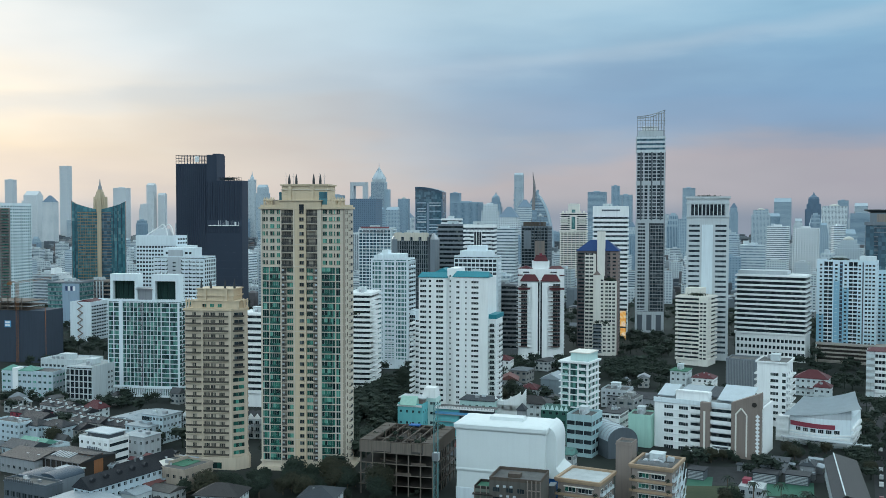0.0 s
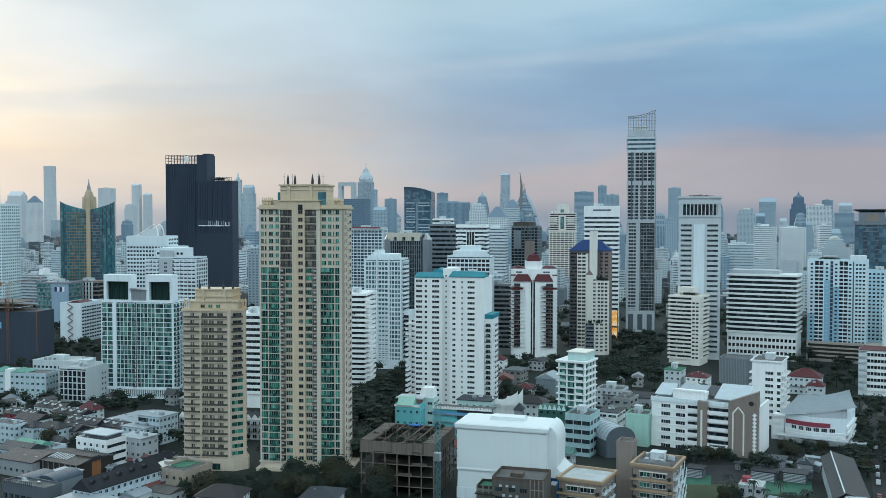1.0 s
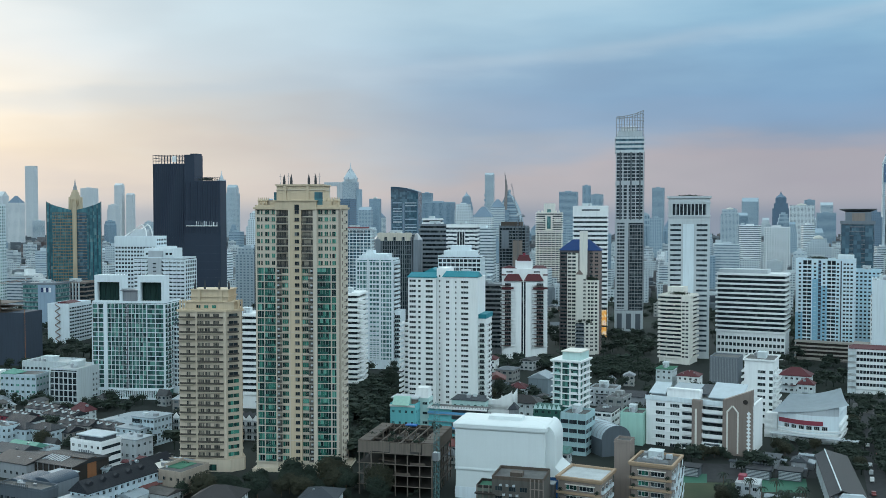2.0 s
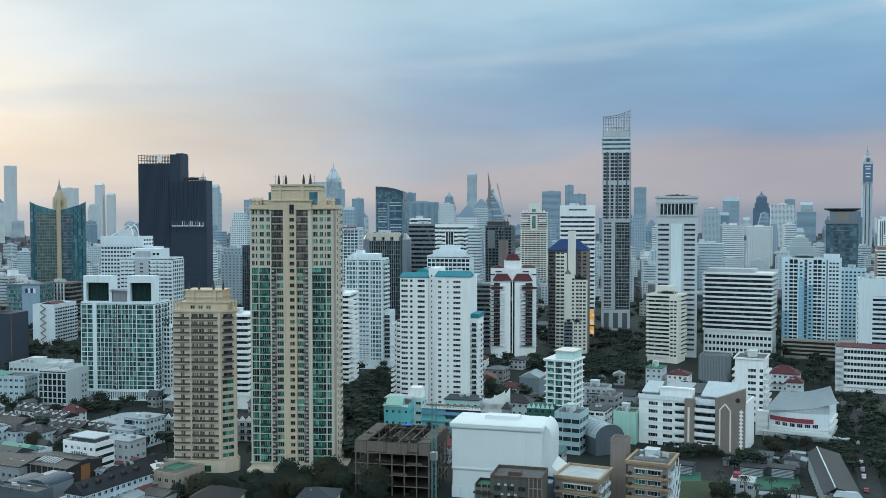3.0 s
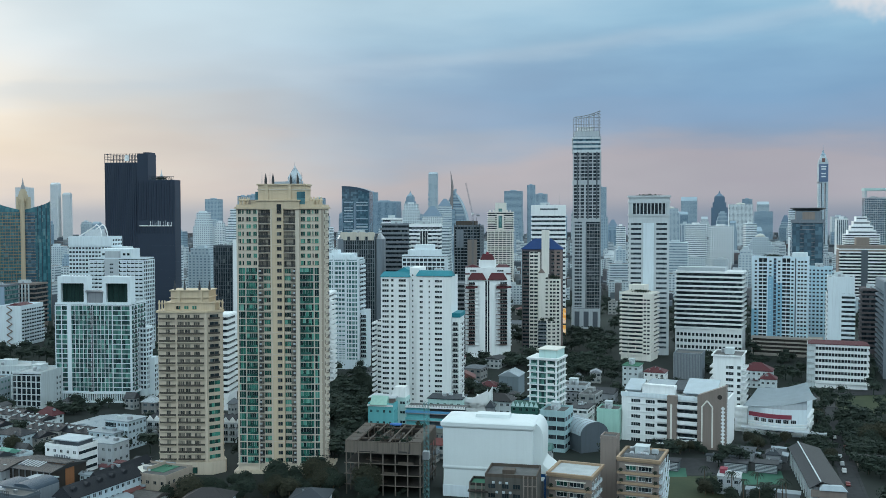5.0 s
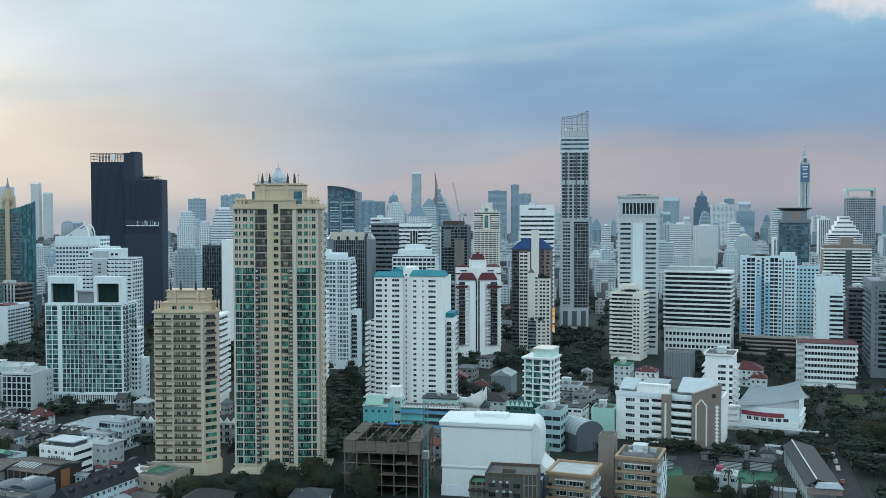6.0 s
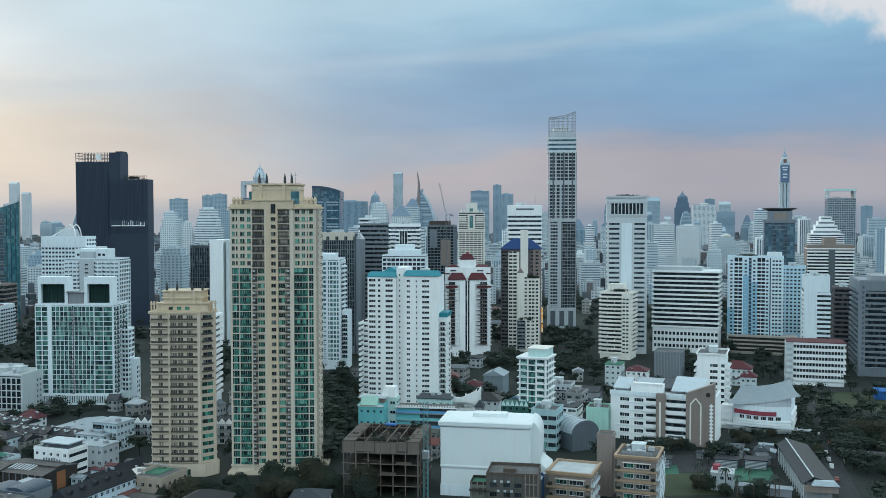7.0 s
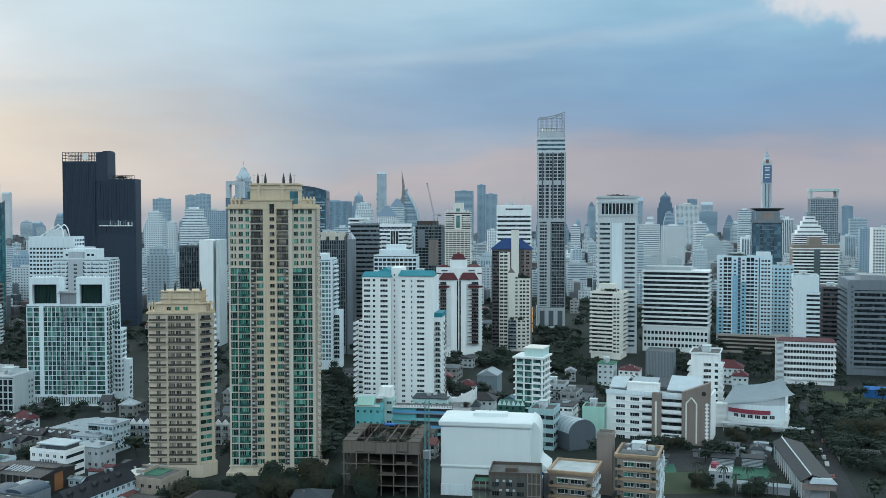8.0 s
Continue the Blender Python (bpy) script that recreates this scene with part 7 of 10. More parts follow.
box("terrace_wall", r, 10.9, 5.5, 9.0, 11.5, 16.5, 10.6, TAN_BROWN)
box("pale_terrace", r, 3.0, 2.0, 9.15, 10.5, 13.0, 9.3, CREAM)
low("house", -242.7, 343.2, -8, 7.2, 8.0, 7, "small bluish white house with sheet roof", WHITE_COOL, SHEET_ROOF, "slab", floors=2)
low("shed", -246.7, 327.1, -8, 12.3, 5.0, 10, "shed with pale sheet roof", GREY, SHEET_ROOF, "gable", floors=1, rise=1.4)
low("shed", -240.7, 331.0, -8, 7.4, 5.5, 8, "shed with rust red roof", BROWN, RED_ROOF, "hip", floors=1, rise=2.0)
low("shed", -243.5, 317.8, -8, 7.9, 4.5, 9, "makeshift shed with mixed sheet roof", LOW_WALL, LOW_ROOF, "gable", floors=1, rise=1.2)
low("shed", -233.1, 313.2, -8, 11.1, 4.5, 9, "makeshift shed with mixed sheet roof", LOW_WALL, LOW_ROOF, "gable", floors=1, rise=1.2)
low("shed", -240.5, 305.6, -8, 8.3, 4.5, 9, "pale low house with sheet roof", WHITE_OLD, SHEET_ROOF, "gable", floors=1, rise=1.2)
low("villa", -208.5, 308.5, 10, 16.8, 6.0, 12, "villa with dark hipped roof below the tower", WHITE_OLD, BROWN_ROOF, "hip", rise=3.4, floors=2, over=1.0)
low("villa", -170.0, 319.3, 10, 13.1, 6.0, 14, "villa with pale sheet roof among trees", WHITE_OLD, GREY_ROOF, "hip", rise=2.6, floors=2, over=1.0)
def gabled_row(x, y, rot, n):
    """A terrace of narrow houses, each with a white pointed gable, a dark roof behind it, balconies and water tanks."""
    root = thing("row_houses", x, y, rot, "grey row houses with white pointed gables and dark roofs", "house")
    unit, d, h = 3.5, 11.0, 10.0
    claim(x, y, rot, unit * n, d)
    box("wall", root, 0, 0, 0, unit * n, d, h, PALE_GREY)
    def face(bm):
        f = [bm.verts.new(p) for p in ((0.1, -0.3, 0), (unit - 0.1, -0.3, 0), (unit - 0.1, -0.3, 0.7), (unit / 2, -0.3, 2.7), (0.1, -0.3, 0.7))]
        g = [bm.verts.new((v.co.x, 0.1, v.co.z)) for v in f]
        bm.faces.new(f)
        bm.faces.new(g[::-1])
        for k in range(5):
            bm.faces.new((f[(k + 1) % 5], f[k], g[k], g[(k + 1) % 5]))
    gable = solid("gable", face, WHITE)
    roof = solid("roof", lambda bm: bm_hip(bm, 0, 0, unit, d, 0.3, 2.2, 0.0, 0.05), DARK_ROOF)
    for k in range(n):
        piece("gable", gable, root, (k * unit, 0, h))
        piece("roof", roof, root, (k * unit, 0.1, h))
        if k % 3 == 1:
            piece("water_tank", tank_mesh(STEEL), root, (k * unit + 1.6, -1.4, 3.4))
    balconies(root, "F", unit * n, d, [k * unit + 0.2 for k in range(n)], [3.4, 6.8], unit - 0.5, 1.0, PALE_GREY, "bars")
    windows(root, "F", unit * n, d, [k * unit + 0.6 for k in range(n)], [0.6, 3.8, 7.2], 2.2, 2.0, 2, WHITE_OLD, GLASS)


gabled_row(-286.0, 413.0, 8, 15)

for k, (x, y) in enumerate(((-266.0, 338.0), (-262.5, 345.0), (-270.5, 350.0), (-259.0, 352.0), (-274.0, 341.0), (-256.0, 336.0), (-268.0, 357.5), (-262.0, 363.0))):
    low("lean_to_shed", x, y, -8 + 4 * (k % 3), 4.5 + k % 3, 3.2 + 0.5 * (k % 4), 4.0 + k % 2, "small patched sheet-roofed shed between houses", (WALL_SHADE_BLUE, LOW_WALL)[k % 2], (SHEET_ROOF, LOW_ROOF, RED_ROOF, GREY_ROOF)[k % 4], "gable", floors=1, rise=0.8, group="patched sheds")

# middle foreground
def wrapped(x, y, rot, w, h):
    d = 19.0
    root = thing("wrapped_building", x, y, rot, "large building wrapped in taut white sheeting with blue lower side", "building")
    claim(x, y, rot, w + 8, d)

    def cover(bm):
        """Sheeting pulled over the frame: loops from the ground up, over a rolled eave and across the shallow roof."""
        rng = random.Random(8)
        z1 = h * 0.40
        loops = [(0.5, 0), (0.45, 3.4), (0.35, 3.6), (0.5, z1 - 1.2), (0.1, z1 - 0.4), (0.1, z1), (0.25, z1 + 0.5), (0.25, h * 0.66), (0.2, h - 2.6), (-0.3, h - 2.2), (-0.55, h - 1.7), (-0.6, h - 0.4), (-0.2, h - 0.05), (1.6, h + 0.5), (4.4, h + 0.9)]
        pull = [rng.uniform(-0.09, 0.09) for _ in range(64)]
        last = None
        for o, z in loops:
            x0, x1, y0, y1, r_ = o, w - o, o, d - o, 0.5
            pts = []
            for cx, cy, a0 in ((x1 - r_, y0 + r_, -90), (x1 - r_, y1 - r_, 0), (x0 + r_, y1 - r_, 90), (x0 + r_, y0 + r_, 180)):
                pts += [(cx + r_ * math.cos(radians(a0 + 30 * k)), cy + r_ * math.sin(radians(a0 + 30 * k))) for k in range(4)]
            outline = []
            for k in range(16):
                (ax, ay), (bx, by) = pts[k], pts[(k + 1) % 16]
                m = 12 if k % 4 == 3 else 1
                outline += [(ax + (bx - ax) * q / m, ay + (by - ay) * q / m) for q in range(m)]
            v = []
            for k, (px_, py_) in enumerate(outline):
                nx, ny = px_ - w / 2, py_ - d / 2
                f = pull[k % 64] * (1.0 if z < h else 0.3)
                v.append(bm.verts.new((px_ + f * (1 if nx > 0 else -1), py_ + f * (1 if ny > 0 else -1), z + pull[(k * 7) % 64] * (0.6 if z > h - 3 else 0.5) if z else 0)))
            if last:
                for k in range(len(v)):
                    bm.faces.new((last[k], last[(k + 1) % len(v)], v[(k + 1) % len(v)], v[k]))
            last = v
        bm.faces.new(last)
    part("sheeting", cover, WRAP, root)
    part("roof_box", lambda bm: bm_prism(bm, [(0, 0), (14, 0), (14, 6), (0, 6)], 0, 1.5, 0, 0.94, (7, 3.5)), WRAP, root, at=(w * 0.34, 5.5, h + 0.7))
    box("lower_band", root, 0.2, 0.2, 0, w - 0.2, 0.6, 4.5, WHITE_COOL)
    # rounded side annex
    def annex(bm):
        prof = [(0, h)] + [(3.8 * math.sin(radians(9 * k)), h - 6.5 + 6.3 * math.cos(radians(9 * k))) for k in range(1, 11)] + [(3.7, h * 0.55), (3.6, h * 0.46), (4.4, h * 0.43), (7.4, h * 0.355), (7.6, h * 0.33), (0, h * 0.33)]
        a = [bm.verts.new((w - 0.3 + px, 4.0, pz)) for px, pz in prof]
        b = [bm.verts.new((w - 0.3 + px, d + 3.0, pz)) for px, pz in prof]
        for k in range(len(prof)):
            k2 = (k + 1) % len(prof)
            bm.faces.new((a[k], b[k], b[k2], a[k2]))
        bm.faces.new(a[::-1])
        bm.faces.new(b)
        bmesh.ops.recalc_face_normals(bm, faces=bm.faces)
    part("side_sheeting", annex, WRAP, root)
    box("blue_side", root, w, 5.2, 0, w + 7.0, d + 2.6, h * 0.33, BLUE_SHEET, "blue site sheeting")


wrapped(-121.2, 357.3, 1.5, 36.2, 30.0)


def bare_frame(x, y, rot, w, h):
    d = 33.0
    root = thing("abandoned_building", x, y, rot, "abandoned bare concrete frame stained dark with weeds", "building")
    claim(x, y, rot, w, d)
    rise, n = h / 5, 5
    # slabs, back wall and core are darker: interior shade put into the colour
    slab = solid("floor_slab", lambda bm: bm_box(bm, 0, 0, -0.35, w, d, 0), RAW_DARK)
    for k in range(1, n):
        piece("floor_slab", slab, root, (0, 0, k * rise))
    box("upper_wall", root, 0.4, d - 0.4, h - rise, w - 0.4, d, h - 0.3, RAW_DARK)
    col = box_mesh(-0.22, -0.22, 0, 0.22, 0.22, h, RAW_PALE)
    for i in range(7):
        for yy in (0.35, d / 2, d - 0.35):
            piece("column", col, root, (0.4 + i * (w - 0.8) / 6, yy, 0))
    for j in range(1, 5):
        for xx in (0.4, w - 0.4):
            piece("column", col, root, (xx, j * d / 5, 0))
    rng = random.Random(2)
    for k, (u0, u1, low_, top) in enumerate(((0.0, 0.16, 1.0, 0.02), (0.165, 0.42, 0.92, 0.0), (0.43, 0.70, 1.0, 0.08), (0.71, 0.84, 0.8, 0.05), (0.86, 1.0, 1.0, 0.0))):
        box("upper_wall", root, u0 * w, -0.1, h - low_ * rise, u1 * w, 0.3, h - top * rise, RAW_PALE)
    for k in range(1, 5):
        box("slab_edge", root, -0.3, -0.35, k * rise - 0.3, w + 0.3, 0.0, k * rise, RAW_PALE)
        box("slab_edge", root, w, 0.0, k * rise - 0.3, w + 0.35, d, k * rise, RAW)
    box("upper_wall", root, w - 0.3, 0.3, h - 1.0 * rise, w + 0.1, d, h - 0.05 * rise, RAW)
    box("upper_wall", root, -0.1, 0.3, h - 1.0 * rise, 0.3, d, h - 0.05 * rise, RAW)
    beam = box_mesh(0, -0.25, 0, w, 0.25, 0.6, RAW)
    cross = box_mesh(-0.25, 0, 0, 0.25, d, 0.5, RAW)
    for yy in (0.3, 6.5, d - 6.5, d - 0.3):
        piece("roof_beam", beam, root, (0, yy, h - 0.6))
    for i in range(8):
        piece("roof_beam", cross, root, (0.4 + i * (w - 0.8) / 7, 0, h - 0.6))
    for x0, x1, y0, y1 in ((0, 5, 0.5, d), (w - 5, w, 0.5, d)):
        for k in range(5):
            yy = y0 + (y1 - y0) * k / 5
            box("roof_slab", root, x0, yy, h, x1, yy + (y1 - y0) / 5 - 0.5, h + 0.25, RAW)
    for k in (1, 2, 3):
        part("ramp", lambda bm: bm_prism(bm, [(w * 0.25, 3.0), (w * 0.75, 3.0), (w * 0.75, 7.0), (w * 0.25, 7.0)], 0, 0.35), RAW, root, at=(w * 0.0, 0, k * rise + 1.2)).rotation_euler = (0, radians(5.5), 0)
        box("low_wall", root, w * (0.1 + 0.2 * k), -0.12, k * rise, w * (0.3 + 0.2 * k), 0.1, k * rise + 0.9, RAW)
    box("stair_core", root, w * 0.36, d * 0.4, 0, w * 0.62, d * 0.75, h - 1.5, RAW_DARK)
    box("tarpaulin", root, w * 0.36, d * 0.90, h + 0.0, w * 0.52, d * 0.99, h + 0.5, BLUE_SHEET, "blue tarpaulin")
    rng = random.Random(2)
    for k in range(26):
        xx, yy = rng.uniform(1, w - 1), rng.uniform(1, d - 1)
        box("reinforcing_post", root, xx, yy, h - rise, xx + 0.35, yy + 0.35, h + rng.uniform(-0.5, 1.2), RAW)
    tagged(part("weeds", lambda bm: [leafy(bm, rng.uniform(0, w), rng.uniform(-1, d), rng.uniform(0, 3) + rng.choice((0, h - 1)), 1.6, 1.2, 0.9, 22, rng, 0.7) for _ in range(26)], LEAF, root, "dark weeds"), kind="stuff")


bare_frame(-159.5, 350.5, 4, 30.9, 21.6)


r = crane_mast("site_hoist_mast", -123.0, 340.0, 41.0, 0, 0, paint("dull_teal_steel", (0.12, 0.26, 0.27)), "slim teal lattice hoist mast beside the wrapped building")
box("hoist_cage", r, -1.2, -1.4, 19, 1.2, 1.0, 22, STEEL)

# aqua school buildings
r = low("aqua_building", -181.1, 444.0, 2, 13.1, 17, 12, "turquoise three-storey building with green gable", AQUA, category="building", floors=3, pane=1.2)
part("gable_roof", lambda bm: bm_hip(bm, 1.5, -0.8, 9.5, 6, 17.2, 4.0, 0.0, 0.3), MINT, r, "green gable roof")
box("roof", r, -0.8, 3.0, 19.6, 13.2, 13, 20.2, PALE_GREY)
box("roof_wall", r, 0.2, 4.0, 17, 12.0, 12, 19.6, ROSE)
box("white_trim", r, -0.3, -0.4, 16.2, 12.8, 0, 17.2, WHITE)
r = low("aqua_tower", -171.6, 452.5, 2, 7.8, 19.5, 8, "white and turquoise stair tower with swept top", AQUA_PALE, floors=4, category="building", kind="none", pane=2.6)
part("swept_top", lambda bm: bm_prism(bm, [(0, 0), (7.2, 0), (7.2, 8), (0, 8)], 19.5, 24.5, 0, 0.8, (6.0, 4)), WHITE, r, "white swept parapet")
r = low("bridge_wing", -163.5, 451.9, 2, 11.8, 15, 10, "turquoise gallery wing with white balustrade", AQUA, category="building", floors=0, kind="none")
for k in range(4):
    box("gallery_rail", r, -0.2, -1.2, 1.6 + k * 3.6, 30, -1.0, 2.8 + k * 3.6, BLUE_PAINT if k % 2 else AQUA)
    box("gallery_floor", r, -0.2, -1.2, 1.2 + k * 3.6, 30, 10, 1.6 + k * 3.6, GREY)
    # dark panel added as the shade at the back of the gallery
    box("gallery_shade", r, 11.5, 1.5, 1.6 + k * 3.6, 30, 2.0, 4.8 + k * 3.6, DARK_GREY)
box("coping", r, -0.4, -1.5, 15.0, 30.2, -0.6, 15.5, WHITE)
box("roof_deck", r, -0.2, -0.6, 14.9, 30, 10, 15.1, DECK)
merlon = box_mesh(0, -1.5, 0, 0.5, -1.2, 0.9, WHITE)
for k in range(38):
    piece("merlon", merlon, r, (k * 0.8, 0, 15.5))
low("school_wing", -158.0, 473.1, 2, 18.2, 15.5, 14, "pale aqua wing with dark flat roof", AQUA_PALE, GREY_ROOF, "slab", floors=3, category="building", glass=GLASS_GREEN)
r = low("sculptural_hall", -141.0, 480.0, 2, 12.7, 13, 14, "white hall with pointed sail-like parapets", WHITE, GREY_ROOF, "none", floors=0, category="building")
def swept_wall(bm, profile, y0, y1):
    """A wall whose top follows a swept line: (x, height) along it."""
    for (ax, az), (bx, bz) in zip(profile, profile[1:]):
        v = [bm.verts.new((x, y, z)) for y in (y0, y1) for x, z in ((ax, 10.0), (bx, 10.0), (bx, 13.0 + bz), (ax, 13.0 + az))]
        for q in ((0, 1, 2, 3), (7, 6, 5, 4), (3, 2, 6, 7), (1, 5, 6, 2), (4, 0, 3, 7)):
            bm.faces.new([v[i] for i in q])


part("swept_parapet", lambda bm: swept_wall(bm, [(0, 5.8), (0.8, 3.6), (2.0, 2.4), (4.0, 2.2), (6.5, 3.0), (9.0, 4.4), (11.5, 5.6), (13.0, 6.6), (13.6, 7.6)], 0.0, 0.5), WHITE, r, "white swept parapet")
part("swept_parapet", lambda bm: swept_wall(bm, [(6.0, 3.0), (9.0, 2.0), (12.0, 3.4), (14.6, 7.4)], 9.0, 9.5), WHITE, r, "white swept parapet")
for k in range(5):
    box("parapet_tooth", r, 13.1, 1.2 + k * 1.6, 13.0, 13.6, 2.0 + k * 1.6, 18.6 - 0.5 * k, WHITE)
r = low("green_building", -111.7, 460.1, 0, 13.0, 17, 12, "dark green building with small turrets", paint("dark_green_render", (0.035, 0.12, 0.10)), GREY_ROOF, "none", floors=4, category="building")
for k in range(6):
    part("turret", lambda bm: bm_prism(bm, [(0, 0), (2.2, 0), (2.2, 0.8), (0, 0.8)], 0, 2.4, 0, 0.1, (1.1, 0.4)), AQUA_PALE, r, at=(k * 2.3, -0.3, 16.2))
low("turret_pavilion", -126.5, 470.0, 0, 4.0, 13, 5, "small dark pavilion with pointed roof", GREY, GREY_ROOF, "hip", rise=3.2, floors=1)
low("shed_hall", -139.0, 571.9, -4, 12.5, 12, 16, "blue-grey metal shed with gabled roof", paint("blue_grey_sheet", (0.20, 0.25, 0.28)), SHEET_ROOF, "gable", rise=3.0, floors=0, category="building")
low("villa", -188.5, 641.3, 2, 10.5, 11, 12, "white house with red tiled roof", WHITE, RED_ROOF, "hip", rise=3.0, floors=3)
low("villa", -149.2, 560.8, 2, 10.4, 7, 12, "house with red tiled roof", WHITE_OLD, RED_ROOF, "hip", rise=3.0, floors=2)
low("pavilion_house", -138.7, 514.4, -4, 17.6, 8, 10, "house with swept brown roofs", WHITE_OLD, BROWN_ROOF, "hip", rise=3.5, floors=2, over=1.2)

# around the slim aqua block
block("office_building", -94.2, 439.1, -8, 12.3, 18.5, 15, "pale aqua five-storey office with dark window pairs", "rows", paint("dull_aqua_render", (0.36, 0.52, 0.55)), GLASS_DARK_SHEET, 3.4, 1, 1.9, bay=4.6, pane=3.7, category="building", clutter=3)
low("office_building", -84.6, 473.9, -8, 9.8, 14, 15, "white office with dark roof and small gable", WHITE, DARK_ROOF, "slab", floors=4, bay=5, pane=4, category="building")
low("mint_building", -69.9, 467.0, -6, 11.0, 15, 12, "mint green building with roof tanks", MINT, kind="flat", floors=0, clutter=4, category="building")
low("market_shed", -95.6, 557.1, -6, 28.0, 7, 16, "long low sheds with dark roofs", GREY, DARK_ROOF, "gable", floors=1)
low("shop_house", -99.3, 557.5, -6, 15.4, 10, 14, "grey-white shop houses with flat roofs", PALE_GREY, floors=3, clutter=3)
r = low("vaulted_hall", -74.8, 438.5, 38, 15, 8.0, 28, "hall with pale ribbed barrel roof and dark end wall", DARK_GREY, PALE_ROOF, "vault", rise=6.0, floors=0, category="building")
part("end_wall", lambda bm: bm_vault(bm, -0.1, 15.1, -0.5, 0.1, 8.0, 6.1), DARK_GREY, r, "dark grey end wall")
box("end_wall", r, -0.1, -0.5, 0, 15.1, -0.02, 8.0, DARK_GREY)
for k in range(9):
    part("roof_rib", lambda bm: bm_vault(bm, -0.12, 15.12, 2 + k * 3.0, 2.3 + k * 3.0, 8.0, 6.14), STEEL, r)


def beige_flats(x, y, rot, w, h, d, label, roof, ledge=3):
    root = thing("apartment_block", x, y, rot, label, "building")
    claim(x, y, rot, w, d)
    box("wall", root, 0, 0, 0, w, d, h - 0.5, TAUPE)
    parapet(root, -1.0, -1.0, w + 1.0, d + 1.0, h - 0.5, CARAMEL, 0.9, 0.9, roof)
    ring("cornice", root, 0, 0, w, d, [h - 1.1], 0.6, 0.7, CARAMEL)
    n = int(h / 3.6)
    for k in range(n):
        z = h - 5.0 - k * 3.9
        if z < 0:
            break
        windows(root, "F", w, d, [0.18 * w], [z + 0.6], 0.26 * w, 1.7, 3, WHITE, GLASS_GREEN)
        windows(root, "F", w, d, [0.50 * w], [z + 0.6], 0.34 * w, 1.7, 4, WHITE, GLASS)
        box("awning", root, 0.16 * w, -0.9, z + 2.5, 0.88 * w, 0, z + 2.7, CREAM)
        box("balcony", root, -0.6, -1.3, z - 0.8, w + 0.6, 0, z - 0.4, CARAMEL)
        box("planter_wall", root, -0.6, -1.3, z - 0.4, w + 0.6, -1.1, z + 0.2, CARAMEL)
        for u in (0.06, 0.94):
            part("terrace_plant", lambda bm: leafy(bm, 0, 0, 0, 0.8, 0.5, 0.9, 30, random.Random(k), 0.6), LEAF, root, "dark potted shrub", at=(u * w, -0.8, z + 0.4))
        balconies(root, "R", w, d, [1.5, 6.5, 11.5], [z], 3.6, 0.9, WHITE_COOL, "solid")
        windows(root, "R", w, d, [2, 7, 12], [z + 0.2], 2.6, 2.0, 2, WHITE, GLASS, False)
    return root


beige_flats(-76.3, 340.7, -8, 15.6, 16.5, 17, "beige apartment block with white flat roof and planted balconies", DECK_PALE)
r = beige_flats(-51.8, 355.4, -8, 14.6, 20, 17, "beige apartment block with cluttered roof and planted balconies", DECK)
roof_clutter(r, 1, 2, 15, 15, 19.6, 21, 7)
for k in range(7):
    box("roof_pipe", r, 1.5, 2 + k * 0.2, 19.9, 13, 2.1 + k * 0.2, 20.6 + 0.1 * k, STEEL)
lat = solid("side_lattice", lambda bm: [bm_tube(bm, (0.15, 0.5 + j * 3.2, 0.5 + i * 3.2), (0.15, 0.5 + (j + 1) * 3.2, 0.5 + (i + (1 if (i + j) % 2 else -1)) * 3.2 + 3.2), 0.16, 0.16, 4) for i in range(5) for j in range(5)], WHITE_COOL)
piece("side_lattice", lat, r, (16.0, 0, 0), 0, "white criss-cross side screen")
r = low("stair_tower", -60.0, 369.3, -8, 6.2, 24, 7, "plain brown stair and tank tower", TAUPE, DECK_PALE, "flat", floors=0, category="building")


def old_block(x, y, rot, w, h):
    d = 15.0
    root = thing("old_building", x, y, rot, "old grey concrete building with stained flat roof and rusty frames", "building")
    claim(x, y, rot, w, d)
    box("wall", root, 0.25 * w, 0, 0, w, d, h, SOOT)
    box("wall", root, 0, 2.0, 0, 0.25 * w, d - 4, h - 4, paint("green_grey_render", (0.16, 0.19, 0.16), dirt=0.6))
    parapet(root, 0.25 * w, 0, w, d, h, RAW, 1.2, 0.3, DECK)
    parapet(root, 0, 2.0, 0.25 * w, d - 4, h - 4, RAW_DARK, 1.0, 0.3, GREEN_DECK)
    box("roof_hatch", root, 0.48 * w, 4.5, h + 0.1, 0.66 * w, 8, h + 1.6, RAW)
    windows(root, "F", w, d, [0.30 * w, 0.50 * w, 0.66 * w], storeys(h - 4, -3.4, 4), 2.6, 1.7, 3, SOOT, GLASS)
    for k in range(4):
        box("frame_post", root, w - 4.5 + k * 1.5, -1.6, 0, w - 4.2 + k * 1.5, -1.3, h + 1.2, BROWN)
        box("frame_rail", root, w - 4.6, -1.6, 2.5 + k * 4.5, w, -1.3, 2.8 + k * 4.5, BROWN)
        box("frame_post", root, 0.02 * w + k * 2.2, 0.2, 0, 0.02 * w + k * 2.2 + 0.3, 0.5, h - 2.5, BROWN)
    for k in range(6):
        piece("air_conditioner", box_mesh(0, 0, 0, 0.9, 0.45, 0.7, PALE_GREY), root, (0.36 * w + k * 1.2, -0.5, h - 2.2 - (k % 2) * 3.4))
    box("canopy", root, 0.0, -0.6, h - 5.6, 0.30 * w, 2.0, h - 5.2, RAW_DARK)
    return root


old_block(-103.1, 322.9, 2, 24.6, 18.4)
